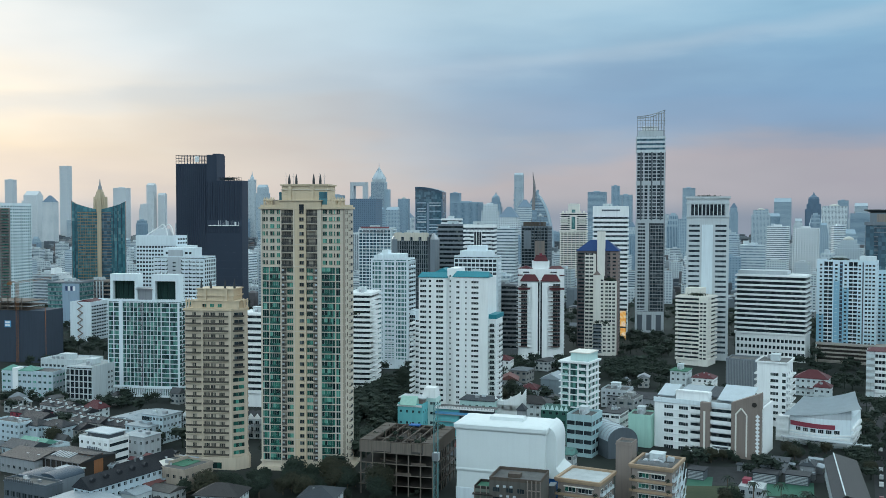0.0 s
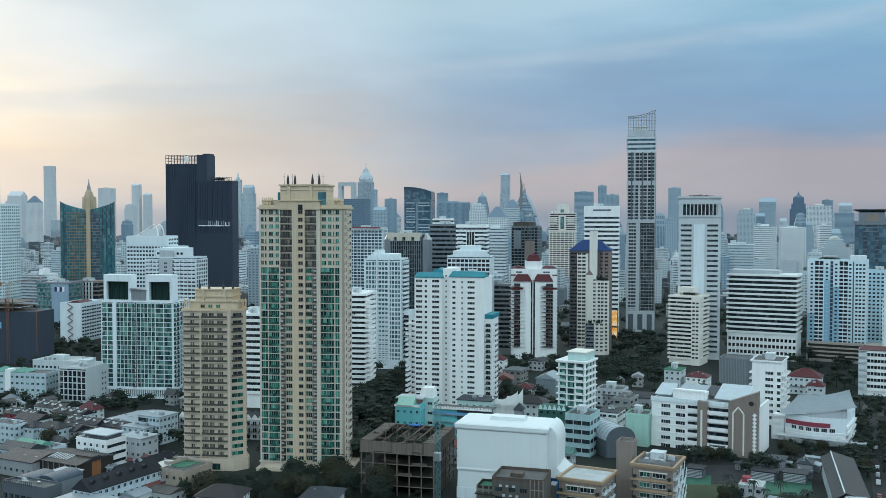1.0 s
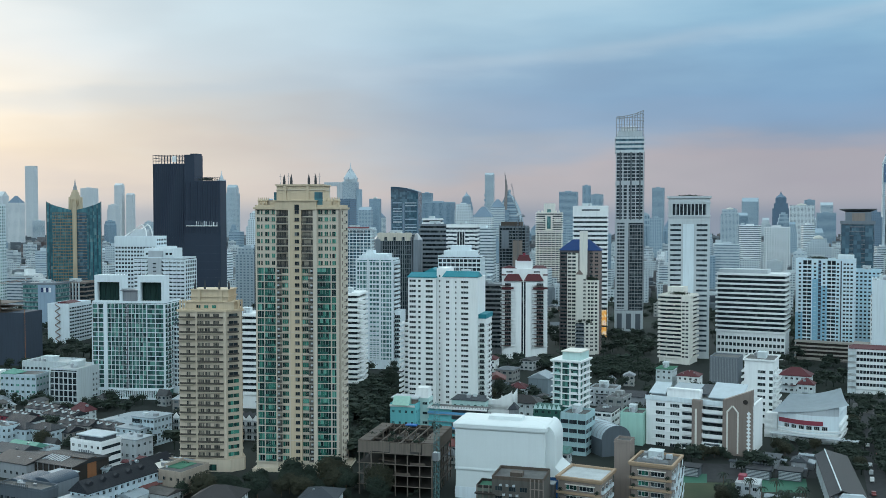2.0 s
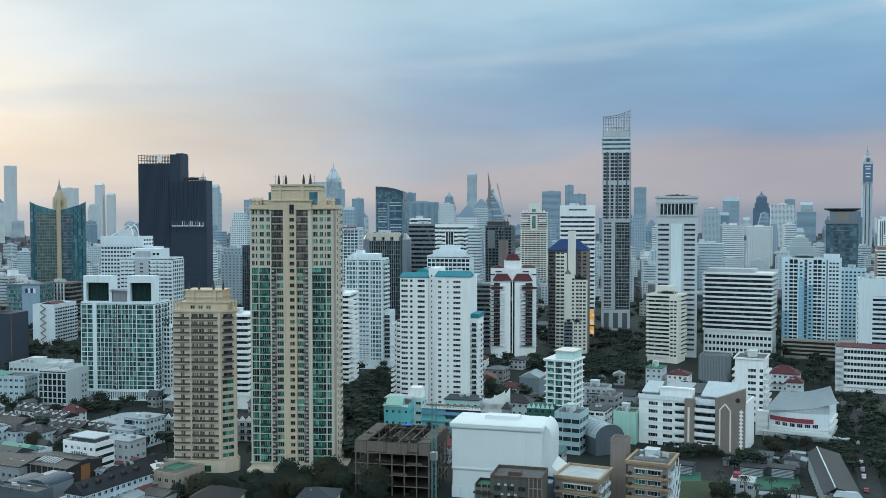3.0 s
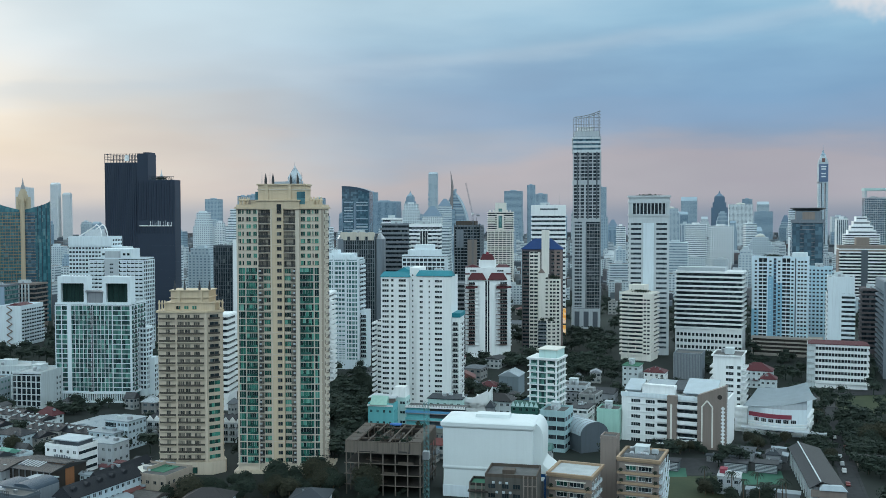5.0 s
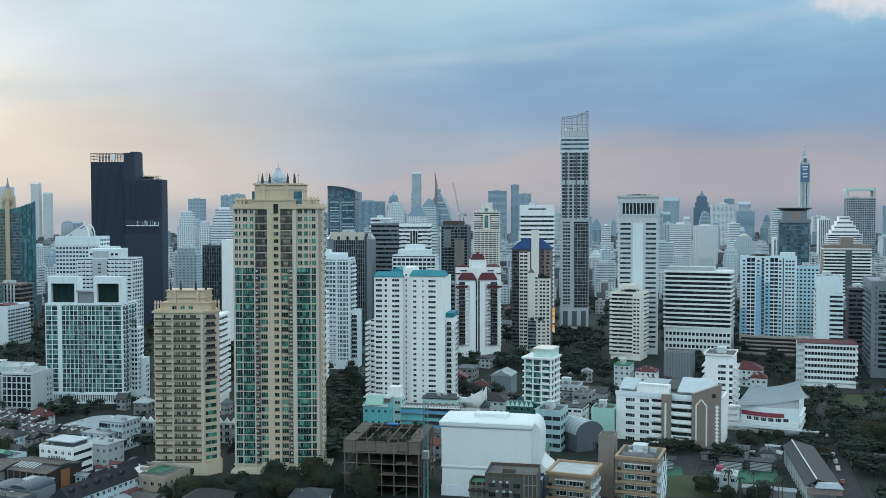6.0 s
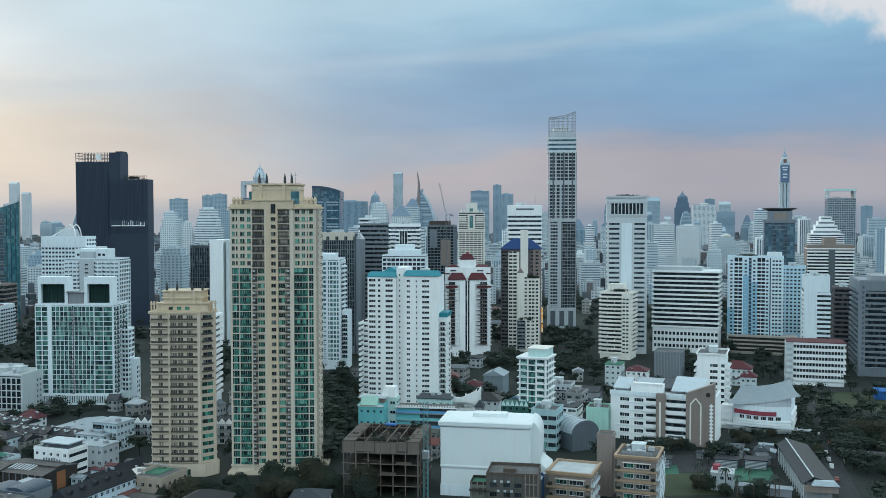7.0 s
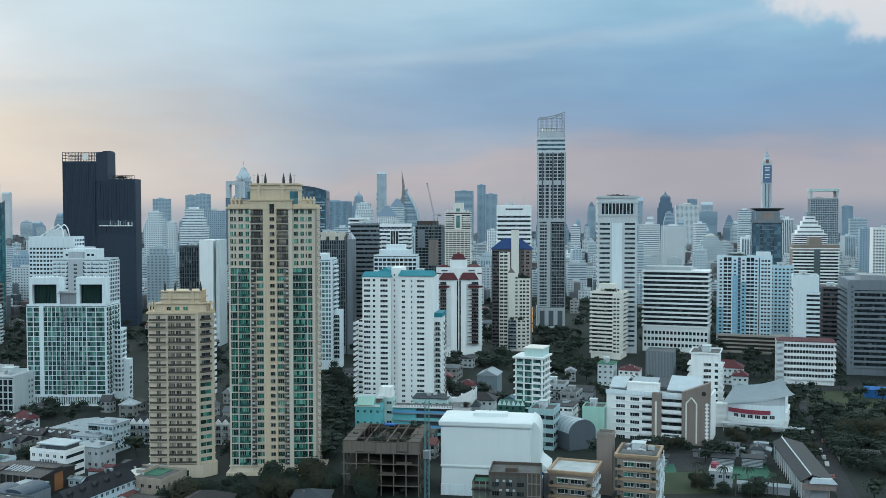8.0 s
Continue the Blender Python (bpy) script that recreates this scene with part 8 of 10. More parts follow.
for k in range(5):
    r = low("site_gantry", -86.5 + k * 2.2, 338 + k * 6.5, 1.5, 2.0, 9 + k * 0.5, 5, "blue-grey stepped site gantry beside the wrapped building", STEEL, STEEL, "slab", floors=0, over=0.2, group="site gantries")


# ---- the school grounds ----
def school(x, y, rot, w, h):
    d, rise = 24.0, 3.85
    root = thing("school_building", x, y, rot, "white school block with brown panel wall and railed galleries", "school")
    claim(x, y, rot, w, d)
    zs = [h - 4.9 - k * rise for k in range(6)]
    box("wall", root, 0, 0, 0, w, d, h - 1.0, WHITE)
    box("fascia", root, -0.3, -0.5, h - 2.2, 0.74 * w, 0.0, h, WHITE_COOL)
    for u in (0.095, 0.235):
        windows(root, "F", w, d, [u * w], [z - 0.15 for z in zs], 0.09 * w, 1.75, 4, WHITE, GLASS)
    for z in zs:
        box("floor_ledge", root, 0.06 * w, -0.35, z - 0.75, 0.35 * w, 0, z - 0.45, WHITE)
    for u0, u1, deep in ((0.35, 0.455, 1.2), (0.545, 0.735, 2.2)):
        bw = (u1 - u0) * w
        windows(root, "F", w, d, [u0 * w], [z - 0.6 for z in zs], bw, 2.5, 3, DARK_GREY, GLASS, False)
        balconies(root, "F", w, d, [u0 * w], [z - 0.9 for z in zs], bw, deep, WHITE, "solid", None, 0.0, 1.7)
    def drum(bm):
        bm_turned(bm, [(5.0, 0), (5.0, 1.0), (5.0, 1.01), (5.0, 2.4)], 20)
    part("curved_gallery", drum, WHITE, root, at=(0.64 * w, 0.8, 1.2))
    part("curved_glass", lambda bm: bm_turned(bm, [(4.8, 0), (4.8, 1.0)], 20), GLASS_BAND, root, at=(0.64 * w, 0.8, 3.2))
    box("brown_pier", root, 0.455 * w, -3.0, 0, 0.545 * w, 0, h, BROWN, "brown rendered pier")
    box("pale_stripe", root, 0.485 * w, -3.1, 1, 0.503 * w, -2.95, h - 4, CREAM)

    def panel(bm):
        f = [bm.verts.new(p) for p in ((0.74 * w, -3.2, 0), (w, -3.2, 0), (w, -3.2, h + 6.6), (0.74 * w, -3.2, h + 1.2))]
        g = [bm.verts.new(v.co + Vector((0, 5, 0))) for v in f]
        bm.faces.new(f)
        bm.faces.new(g[::-1])
        for k in range(4):
            bm.faces.new((f[(k + 1) % 4], f[k], g[k], g[(k + 1) % 4]))
        bmesh.ops.recalc_face_normals(bm, faces=bm.faces)
    face_ = part("brown_wall", panel, BROWN, root, "brown rendered wall with raked top")

    def arch(bm):
        a, b, c, top = 0.775 * w, 0.885 * w, 0.83 * w, h - 4.0
        bm_box(bm, a, -3.32, 1, a + 0.7, -3.2, top)
        bm_box(bm, b - 0.7, -3.32, 1, b, -3.2, top)
        for p, q in (((a + 0.3, -3.27, top), (c, -3.27, top + 3)), ((c, -3.27, top + 3), (b - 0.3, -3.27, top))):
            bm_tube(bm, p, q, 0.38, 0.38, 4)
    part("pointed_arch", arch, CREAM, face_, "pale pointed arch relief")
    part("emblem", lambda bm: bm_turned(bm, [(1.1, 0), (1.1, 0.2)], 14), RAW_DARK, face_, at=(0.945 * w, -3.3, h + 1.2)).rotation_euler = (radians(90), 0, 0)
    diamond = solid("diamond", lambda bm: bm_prism(bm, [(-0.1, -0.75), (0.1, -0.75), (0.1, 0.75), (-0.1, 0.75)], -0.75, 0.75), WHITE)
    for k in range(11):
        ob = piece("diamond", diamond, face_, (0.975 * w, -3.25, 2.6 + k * 1.75))
        ob.rotation_euler = (radians(45), 0, radians(90))
    # roofscape
    box("roof_deck", root, 1, 1, h - 1.0, w - 1, d - 1, h - 0.7, DECK_PALE)
    box("roof_room", root, 0.19 * w, 2.5, h - 0.8, 0.50 * w, 9, h + 3.2, WHITE)

    def tilt(bm, x0, x1, y0, y1, z0, z1):
        v = [bm.verts.new(p) for p in ((x0, y0, z0), (x1, y0, z0), (x1, y1, z1), (x0, y1, z1))]
        u = [bm.verts.new((p.co.x, p.co.y, p.co.z - 0.4)) for p in v]
        bm.faces.new(v)
        bm.faces.new(u[::-1])
        for k in range(4):
            bm.faces.new((v[(k + 1) % 4], v[k], u[k], u[(k + 1) % 4]))
    part("tilted_roof", lambda bm: tilt(bm, 0.02 * w, 0.18 * w, 1.5, 14, h + 1.0, h + 4.5), PALE_ROOF, root)
    part("tilted_roof", lambda bm: tilt(bm, 0.20 * w, 0.46 * w, 10, 22, h + 2.4, h + 3.6), SHEET_ROOF, root)
    part("tilted_roof", lambda bm: tilt(bm, 0.46 * w, 0.72 * w, 8, 22, h + 1.2, h + 3.8), GREY_ROOF, root)
    box("roof_screen", root, 0.19 * w, 2.2, h + 3.2, 0.50 * w, 2.5, h + 3.9, WHITE)
    part("tilted_roof", lambda bm: tilt(bm, 0.58 * w, 0.88 * w, 3, 20, h + 1.0, h + 5.5), PALE_ROOF, root)
    box("roof_support", root, 0.03 * w, 4, h - 0.8, 0.17 * w, 12, h + 1.6, PALE_GREY)
    box("roof_support", root, 0.60 * w, 6, h - 0.8, 0.86 * w, 18, h + 1.8, PALE_GREY)


school(-58.0, 471.0, -11, 50.6, 24.2)


def fan_hall(x, y, rot, w, h):
    d = 30.0
    root = thing("assembly_hall", x, y, rot, "white assembly hall with curved bands, red panel and tilted metal roof", "building")
    claim(x, y, rot, w, d)

    def bow(p, o=0.0):
        """The bowed front's outline, p from 0 to 1."""
        return (p * w, -4.0 * math.sin(math.pi * p) - o)

    def drum(bm, z0, z1, o):
        pts = [bow(k / 12, o) for k in range(13)] + [(w, d), (0, d)]
        bm_prism(bm, pts, z0, z1)
    part("wall", lambda bm: drum(bm, 0, h, 0.0), WHITE_COOL, root)
    for z0, z1, o, m, lab in ((1.0, 2.2, 0.7, WHITE, ""), (2.2, 3.6, 0.1, GLASS_BAND, ""), (3.6, 5.0, 0.7, WHITE, ""), (5.6, 6.4, 0.5, WHITE, "")):
        part("curved_band", lambda bm: drum(bm, z0, z1, o), m, root, lab)
    part("red_panel", lambda bm: bm_prism(bm, [bow(0.02 + 0.74 * k / 10, 0.5) for k in range(11)] + [bow(0.76 - 0.74 * k / 10, -0.2) for k in range(11)], 8.9, 11.0), RED_PAINT, root, "crimson curved panel")
    for k in range(6):
        p = 0.12 + 0.125 * k
        xx, yy = bow(p, 0.05)
        tilt_ = math.atan2(-4.0 * math.pi * math.cos(math.pi * p), w)
        piece("window", window_mesh(2.6, 1.9, 3, WHITE, GLASS, True), root, (xx, yy, 6.6), tilt_)

    def canopy(bm):
        c = [(-2.0, -5.5, h + 0.4), (w + 5.0, -2.0, h + 6.4), (w - 3.0, d + 1, h + 9.0), (0.5, d + 1, h + 4.0)]
        rows = []
        for j in range(7):
            s = j / 6
            row = []
            for i in range(9):
                t = i / 8
                p = Vector(c[0]).lerp(Vector(c[1]), t).lerp(Vector(c[3]).lerp(Vector(c[2]), t), s)
                p.z += -1.2 * math.sin(math.pi * s) * (0.4 + t) - 1.5 * math.sin(math.pi * t)
                row.append(bm.verts.new(p))
            rows.append(row)
        for j in range(6):
            for i in range(8):
                bm.faces.new((rows[j][i], rows[j][i + 1], rows[j + 1][i + 1], rows[j + 1][i]))
        bmesh.ops.solidify(bm, geom=bm.faces, thickness=0.5)
    part("roof", canopy, PALE_ROOF, root, "pale blue-grey tilted metal roof")
    def gable(bm):
        n = 10
        low_ = [(*bow(k / n, 0.05), h) for k in range(n + 1)]
        high_ = [(x_, y_, h + 0.1 + 6.0 * (x_ + 2) / (w + 7) - 1.5 * math.sin(math.pi * (x_ + 2) / (w + 7))) for x_, y_, z_ in low_]
        f = [(bm.verts.new(a), bm.verts.new(b)) for a, b in zip(low_, high_)]
        g = [(bm.verts.new((a[0], a[1] + 0.6, a[2])), bm.verts.new((b[0], b[1] + 0.6, b[2]))) for a, b in zip(low_, high_)]
        for k in range(n):
            bm.faces.new((f[k][0], f[k + 1][0], f[k + 1][1], f[k][1]))
            bm.faces.new((g[k + 1][0], g[k][0], g[k][1], g[k + 1][1]))
            bm.faces.new((f[k][1], f[k + 1][1], g[k + 1][1], g[k][1]))
        bm.faces.new((f[n][0], g[n][0], g[n][1], f[n][1]))
        bm.faces.new((g[0][0], f[0][0], f[0][1], g[0][1]))
    part("grey_gable", gable, PALE_GREY, root, "grey wedge wall under the roof")
    for z in (2.0, 5.2, 8.4):
        box("side_band", root, w, 0.5, z, w + 1.2, d - 4, z + 1.4, WHITE)
    box("entrance_canopy", root, -2, -10, 4.0, w + 10, -5, 4.5, PALE_GREY)
    for k in range(6):
        box("canopy_post", root, -1 + k * (w + 9) / 5.2, -9.4, 0, -0.7 + k * (w + 9) / 5.2, -9.1, 4.0, PALE_GREY)
    box("loggia_block", root, -6.5, 0, 0, -0.3, 9, h - 2, WHITE)
    balconies(root, "F", w, d, [-6.3], storeys(2, 3.2, 4), 5.8, 1.0, WHITE, "solid")


fan_hall(3.8, 503.1, -12, 28.4, 13.7)


def narrow_slab(x, y, rot, w, h):
    d = 22.0
    root = thing("office_building", x, y, rot, "tall white narrow slab with side balconies and dark windows", "building")
    claim(x, y, rot, w, d)
    box("wall", root, 0, 0, 0, w, d, h, WHITE)
    zs = storeys(2.5, 3.4, int((h - 4) / 3.4))
    windows(root, "F", w, d, [0.46 * w], [z + 0.6 for z in zs], 0.28 * w, 1.7, 3, WHITE, GLASS)
    windows(root, "F", w, d, [0.86 * w], [z + 0.5 for z in zs], 0.13 * w, 1.9, 1, WHITE, GLASS)
    windows(root, "R", w, d, [2.5, 9, 15], [z + 0.6 for z in zs], 2.8, 1.5, 2, WHITE, GLASS)
    balconies(root, "L", w, d, [1.0, 9], zs, 6.5, 2.6, WHITE, "solid", None, 0.0, 0.6)
    balconies(root, "R", w, d, [1.5, 11], zs, 8.0, 2.2, WHITE, "solid", None, 0.0, 0.7)
    parapet(root, -0.8, -0.8, w + 0.8, d + 0.8, h, WHITE, 0.9, 0.4, DECK)
    roof_clutter(root, 1, 2, w - 1, d - 2, h, 9, 4)


narrow_slab(-12.6, 538.0, -9, 14.9, 33.6)


def long_roof(x, y, rot, w, d):
    root = thing("covered_hall", x, y, rot, "long hall with brown-grey gabled metal roof and pale end", "building")
    claim(x, y, rot, w, d)
    h = 8.0
    box("wall", root, 1, 1, 0, w - 1, d - 1, h, GREY)
    def roof_plane(bm, x0, z0, x1, z1):
        v = [bm.verts.new(p) for p in ((x0, -0.8, z0), (x1, -0.8, z1), (x1, d + 0.8, z1), (x0, d + 0.8, z0))]
        u = [bm.verts.new((p.co.x, p.co.y, p.co.z - 0.3)) for p in v]
        bm.faces.new(v)
        bm.faces.new(u[::-1])
        for k in range(4):
            bm.faces.new((v[(k + 1) % 4], v[k], u[k], u[(k + 1) % 4]))
    # one roof in two tones: the left slope's shade is put into its colour
    part("roof", lambda bm: roof_plane(bm, w * 0.27, h + 2.6, w + 0.9, h + 0.2), BROWN_ROOF, root, "wide brown-grey roof slope")
    part("roof", lambda bm: roof_plane(bm, -0.9, h - 0.2, w * 0.265, h + 2.2), DARK_ROOF, root, "narrow roof slope in a darker shaded tone")
    part("ridge_cap", lambda bm: bm_box(bm, w * 0.25, -0.8, h + 2.45, w * 0.29, d + 0.8, h + 2.75), WHITE_OLD, root)
    part("roof_end", lambda bm: bm_prism(bm, [(w * 0.2, -3.4), (w + 1.0, -3.4), (w + 1.0, -0.6), (w * 0.2, -0.6)], h - 0.2, h + 1.6, 0, 0.7, (w * 0.55, -0.6)), PALE_ROOF, root, "pale hipped end")
    box("fascia", root, -0.6, -2.4, h - 3.0, w + 0.6, -1.8, h - 0.4, BROWN)
    for k in range(14):
        box("side_post", root, -0.4, 1 + k * (d - 2) / 13, 0, 0.0, 1.4 + k * (d - 2) / 13, h, WHITE_OLD)
        piece("side_window", box_mesh(-0.06, 0, 0, 0.02, (d - 2) / 13 - 1.2, 2.0, GLASS_BAND), root, (1.0, 1.8 + k * (d - 2) / 13.4, 5.2))
    for x0 in (2, w - 2.5):
        box("end_post", root, x0, -2.2, 0, x0 + 0.5, -1.7, h - 3, BROWN)


long_roof(19.2, 375.0, 1.0, 11.4, 64)

low("site_office", -15.1, 386.1, -8, 8.8, 7, 9, "small grey-roofed house with a red roof block", PALE_GREY, DECK_PALE, "slab", floors=2, over=0.2)
box("red_roof_block", FOOT[-1], 0.5, 4, 7.3, 3.4, 8, 9.2, RED_PAINT, "red roof block")
for k, args in enumerate(((-11.1, 421.4, -8, 9.6, 4.0), (1.8, 422.7, -8, 9.2, 4.0), (-37.2, 416.8, -8, 6.8, 4.0))):
    r = low("covered_stand", *args, 7, "louvred open stand with dark flat roof", DARK_GREY, DARK_ROOF, "slab", floors=0, group="covered stands")
    for j in range(6):
        box("slat", r, 0.2, -0.3, 0.5 + j * 0.6, args[3] - 0.2, -0.1, 0.75 + j * 0.6, PALE_GREY)
low("pavilion", 7.7, 438.3, -8, 5.9, 4.5, 8, "low grey pavilion roof", GREY, GREY_ROOF, "hip", floors=0)
low("pavilion", -4.6, 441.4, -8, 7.3, 4.5, 9, "low grey canopy among trees", GREY, GREY_ROOF, "slab", floors=0)
r = low("tensile_canopy", -4.0, 383.8, -8, 19.7, 3.2, 4.5, "long white canopy over a walkway", GREY, SHEET_ROOF, "gable", floors=0, rise=0.5)
low("depot", 46.5, 440.6, -5, 26.6, 3.4, 12, "low building with brown sheet roof among trees", BROWN, BROWN_ROOF, "gable", floors=0, rise=1.4)
low("blue_pavilion", 94.7, 602.4, -5, 15.1, 5, 10, "blue tarpaulin market stall", BLUE_SHEET, BLUE_SHEET, "gable", floors=0, rise=1.4)
low("villa", 7.7, 636.0, -9, 19.1, 11, 14, "house with large red tiled hipped roof", WHITE_OLD, RED_ROOF, "hip", rise=4.5, floors=3)
low("villa", 18.0, 615.9, -9, 9.5, 9, 10, "house with red tiled roof", WHITE_OLD, RED_ROOF, "hip", rise=3.5, floors=2)
r = low("works_building", -34.9, 658.0, -9, 18.4, 17, 18, "grey ribbed metal building", MID_GREY, DECK, "flat", floors=0, category="building")
for k in range(18):
    box("rib", r, k * 1.0, -0.3, 0, k * 1.0 + 0.3, 0, 17, GREY)
low("shop_house", -66.5, 617.1, -9, 10.3, 14, 14, "shop house with green deck and brown trim", WHITE_OLD, GREEN_DECK, "slab", floors=4, clutter=3)
low("shop_house", -53.0, 613.8, -9, 13.2, 11, 12, "white gabled villa behind the school", WHITE, RED_ROOF, "hip", floors=3, rise=3)

for k, (x, y, w, d, m) in enumerate(((0.5, 446.0, 5.0, 3.0, SHEET_ROOF), (7.0, 432.0, 6.5, 4.0, GREY_ROOF), (13.0, 444.0, 4.0, 6.0, SHEET_ROOF), (-8.0, 437.0, 8.0, 3.0, GREY_ROOF), (12.0, 459.0, 7.0, 3.0, SHEET_ROOF), (-18.0, 437.0, 6.0, 3.5, GREY_ROOF))):
    low("yard_canopy", x, y, -11, w, 2.8, d, "small open canopy in the school yard", STEEL, m, "gable", floors=0, rise=0.5, group="yard canopies")
sheet("sports_field", [(54.3, 564.7), (168.1, 572.8), (181.7, 646.0), (65.5, 628.8)], 0.03, GRASS, "worn grass sports field beside the road", "field")
sheet("playground", [(-36.8, 373.3), (-11.6, 379.8), (-10.4, 413.5), (-37.9, 406.5)], 0.04, GRASS, "worn grass playground", "field")
sheet("sports_court", [(-6.8, 401.2), (12.8, 406.2), (13.1, 427.7), (-5.9, 422.9)], 0.05, COURT, "green painted sports court", "court")
sheet("small_court", [(-36.9, 405.8), (-26.7, 408.4), (-27.2, 423.2), (-37.3, 420.7)], 0.05, COURT, "green painted sports court", "court")
sheet("school_yard", [(17.2, 429.7), (20.5, 477.8), (2.0, 473.1), (0.6, 425.5)], 0.03, TARMAC, "worn asphalt school yard", "pavement")
sheet("front_yard", [(-37.9, 408.3), (-8.0, 415.9), (-6.8, 446.6), (-38.8, 438.5)], 0.02, TARMAC, "worn asphalt yard before the school", "pavement")
sheet("forecourt", [(42.6, 565.8), (55.5, 564.9), (60.6, 615.9), (49.4, 613.9)], 0.03, DECK, "pale paved forecourt", "pavement")


# ---- roads ----
def road(name, points, width, label):
    def build(bm):
        rows = []
        for i, (x, y) in enumerate(points):
            a = Vector(points[max(0, i - 1)])
            b = Vector(points[min(len(points) - 1, i + 1)])
            n = (b - a).normalized()
            n = Vector((-n.y, n.x)) * width / 2
            rows.append((bm.verts.new((x + n.x, y + n.y, 0.06)), bm.verts.new((x - n.x, y - n.y, 0.06))))
        for a, b in zip(rows, rows[1:]):
            bm.faces.new((a[1], b[1], b[0], a[0]))
    me = solid(name, build, TARMAC)
    ob = tagged(new(name, me), label, "road", "", "structure")
    for i in range(len(points) - 1):
        a, b = Vector(points[i]), Vector(points[i + 1])
        steps = max(1, int((b - a).length / width))
        for k in range(steps):
            p = a.lerp(b, (k + 0.5) / steps)
            TAKEN.append((p.x, p.y, width * 0.6))

    def kerbs(bm):
        for side in (-1, 1):
            for a, b in zip(points, points[1:]):
                a, b = Vector(a), Vector(b)
                n = (b - a).normalized()
                n = Vector((-n.y, n.x)) * side * (width / 2 + 0.6)
                p, q = a + n, b + n
                h = Vector((n.x, n.y)).normalized() * 0.6
                bm_prism(bm, [(p.x - h.x, p.y - h.y), (q.x - h.x, q.y - h.y), (q.x + h.x, q.y + h.y), (p.x + h.x, p.y + h.y)] if side > 0 else [(p.x + h.x, p.y + h.y), (q.x + h.x, q.y + h.y), (q.x - h.x, q.y - h.y), (p.x - h.x, p.y - h.y)], 0.0, 0.15)
        bmesh.ops.recalc_face_normals(bm, faces=bm.faces)
    tagged(new("pavement", solid("pavement", kerbs, TARMAC)), "raised concrete pavement along the road", "pavement", "", "structure")
    return ob


road("school_road", [(36.9, 368.6), (39.3, 406.8), (43.4, 469.3), (49.5, 532.7), (54.1, 581.6)], 6.0, "narrow worn asphalt road beside the field")
road("cross_road", [(-23.4, 592.8), (128.8, 648.5)], 12.0, "asphalt road in front of the long white block")
road("lane", [(-250.1, 310.4), (-280.6, 364.8), (-301.3, 405.3), (-319.0, 464.3)] , 5.0, "narrow lane between houses")


# ---- parked and waiting vehicles ----
def car(x, y, rot, paint_, long=4.4, tall=1.45, label="small saloon car on the road"):
    root = thing("car", x, y, rot, label, "car", "cars on the road")

    def body(bm):
        prof = [(0, 0.35), (0, 0.8), (0.9, 0.95), (1.5, tall), (3.1, tall), (3.9, 0.95), (long, 0.85), (long, 0.35)]
        a = [bm.verts.new((-0.85, px, pz)) for px, pz in prof]
        b = [bm.verts.new((0.85, px, pz)) for px, pz in prof]
        for k in range(len(prof)):
            k2 = (k + 1) % len(prof)
            bm.faces.new((a[k], a[k2], b[k2], b[k]))
        bm.faces.new(a[::-1])
        bm.faces.new(b)
        bmesh.ops.recalc_face_normals(bm, faces=bm.faces)
    key = ("car", paint_.name, long, tall)
    if key not in SHARED:
        SHARED[key] = solid("car_body", body, paint_)
    piece("body", SHARED[key], root)
    piece("window_band", box_mesh(-0.88, 1.5, 0, 0.88, 3.0, 0.36, GLASS), root, (0, 0, 0.98))
    if "wheel" not in SHARED:
        SHARED["wheel"] = solid("wheel", lambda bm: bm_tube(bm, (-0.1, 0, 0), (0.1, 0, 0), 0.33, 0.33, 12), DARK_STEEL)
    for sx in (-0.8, 0.8):
        for yy in (0.85, long - 0.85):
            piece("wheel", SHARED["wheel"], root, (sx, yy, 0.34))


CAR_PAINTS = [paint("white_car_paint", (0.55, 0.56, 0.56), 0.3, 0.1), paint("silver_car_paint", (0.42, 0.44, 0.46), 0.3, 0.1, metal=0.5), paint("dark_car_paint", (0.03, 0.035, 0.04), 0.3, 0.1), paint("dull_red_car_paint", (0.20, 0.05, 0.05), 0.3, 0.1)]
rng = random.Random(31)
A, B = Vector((39.3, 406.8)), Vector((49.5, 532.7))
N = (B - A).normalized()
for k in range(8):
    p = A.lerp(B, (k + rng.uniform(0.1, 0.6)) / 8) + Vector((N.y, -N.x)) * rng.choice((-2.0, 1.8, 2.2))
    car(p.x, p.y, math.degrees(math.atan2(-N.x, N.y)), rng.choice(CAR_PAINTS), tall=rng.choice((1.45, 1.45, 1.8)))


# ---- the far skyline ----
# aerial haze is put into these wall colours, palest towards the sun
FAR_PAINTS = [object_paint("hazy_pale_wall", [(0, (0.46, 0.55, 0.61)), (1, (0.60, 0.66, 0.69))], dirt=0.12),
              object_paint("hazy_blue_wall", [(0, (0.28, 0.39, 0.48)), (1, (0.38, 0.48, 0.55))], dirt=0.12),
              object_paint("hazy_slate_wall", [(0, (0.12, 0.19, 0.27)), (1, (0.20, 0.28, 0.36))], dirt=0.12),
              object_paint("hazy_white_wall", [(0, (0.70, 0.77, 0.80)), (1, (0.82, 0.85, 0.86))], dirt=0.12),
              object_paint("sun_haze_pale_wall", [(0, (0.60, 0.64, 0.67)), (1, (0.72, 0.74, 0.75))], dirt=0.1)]
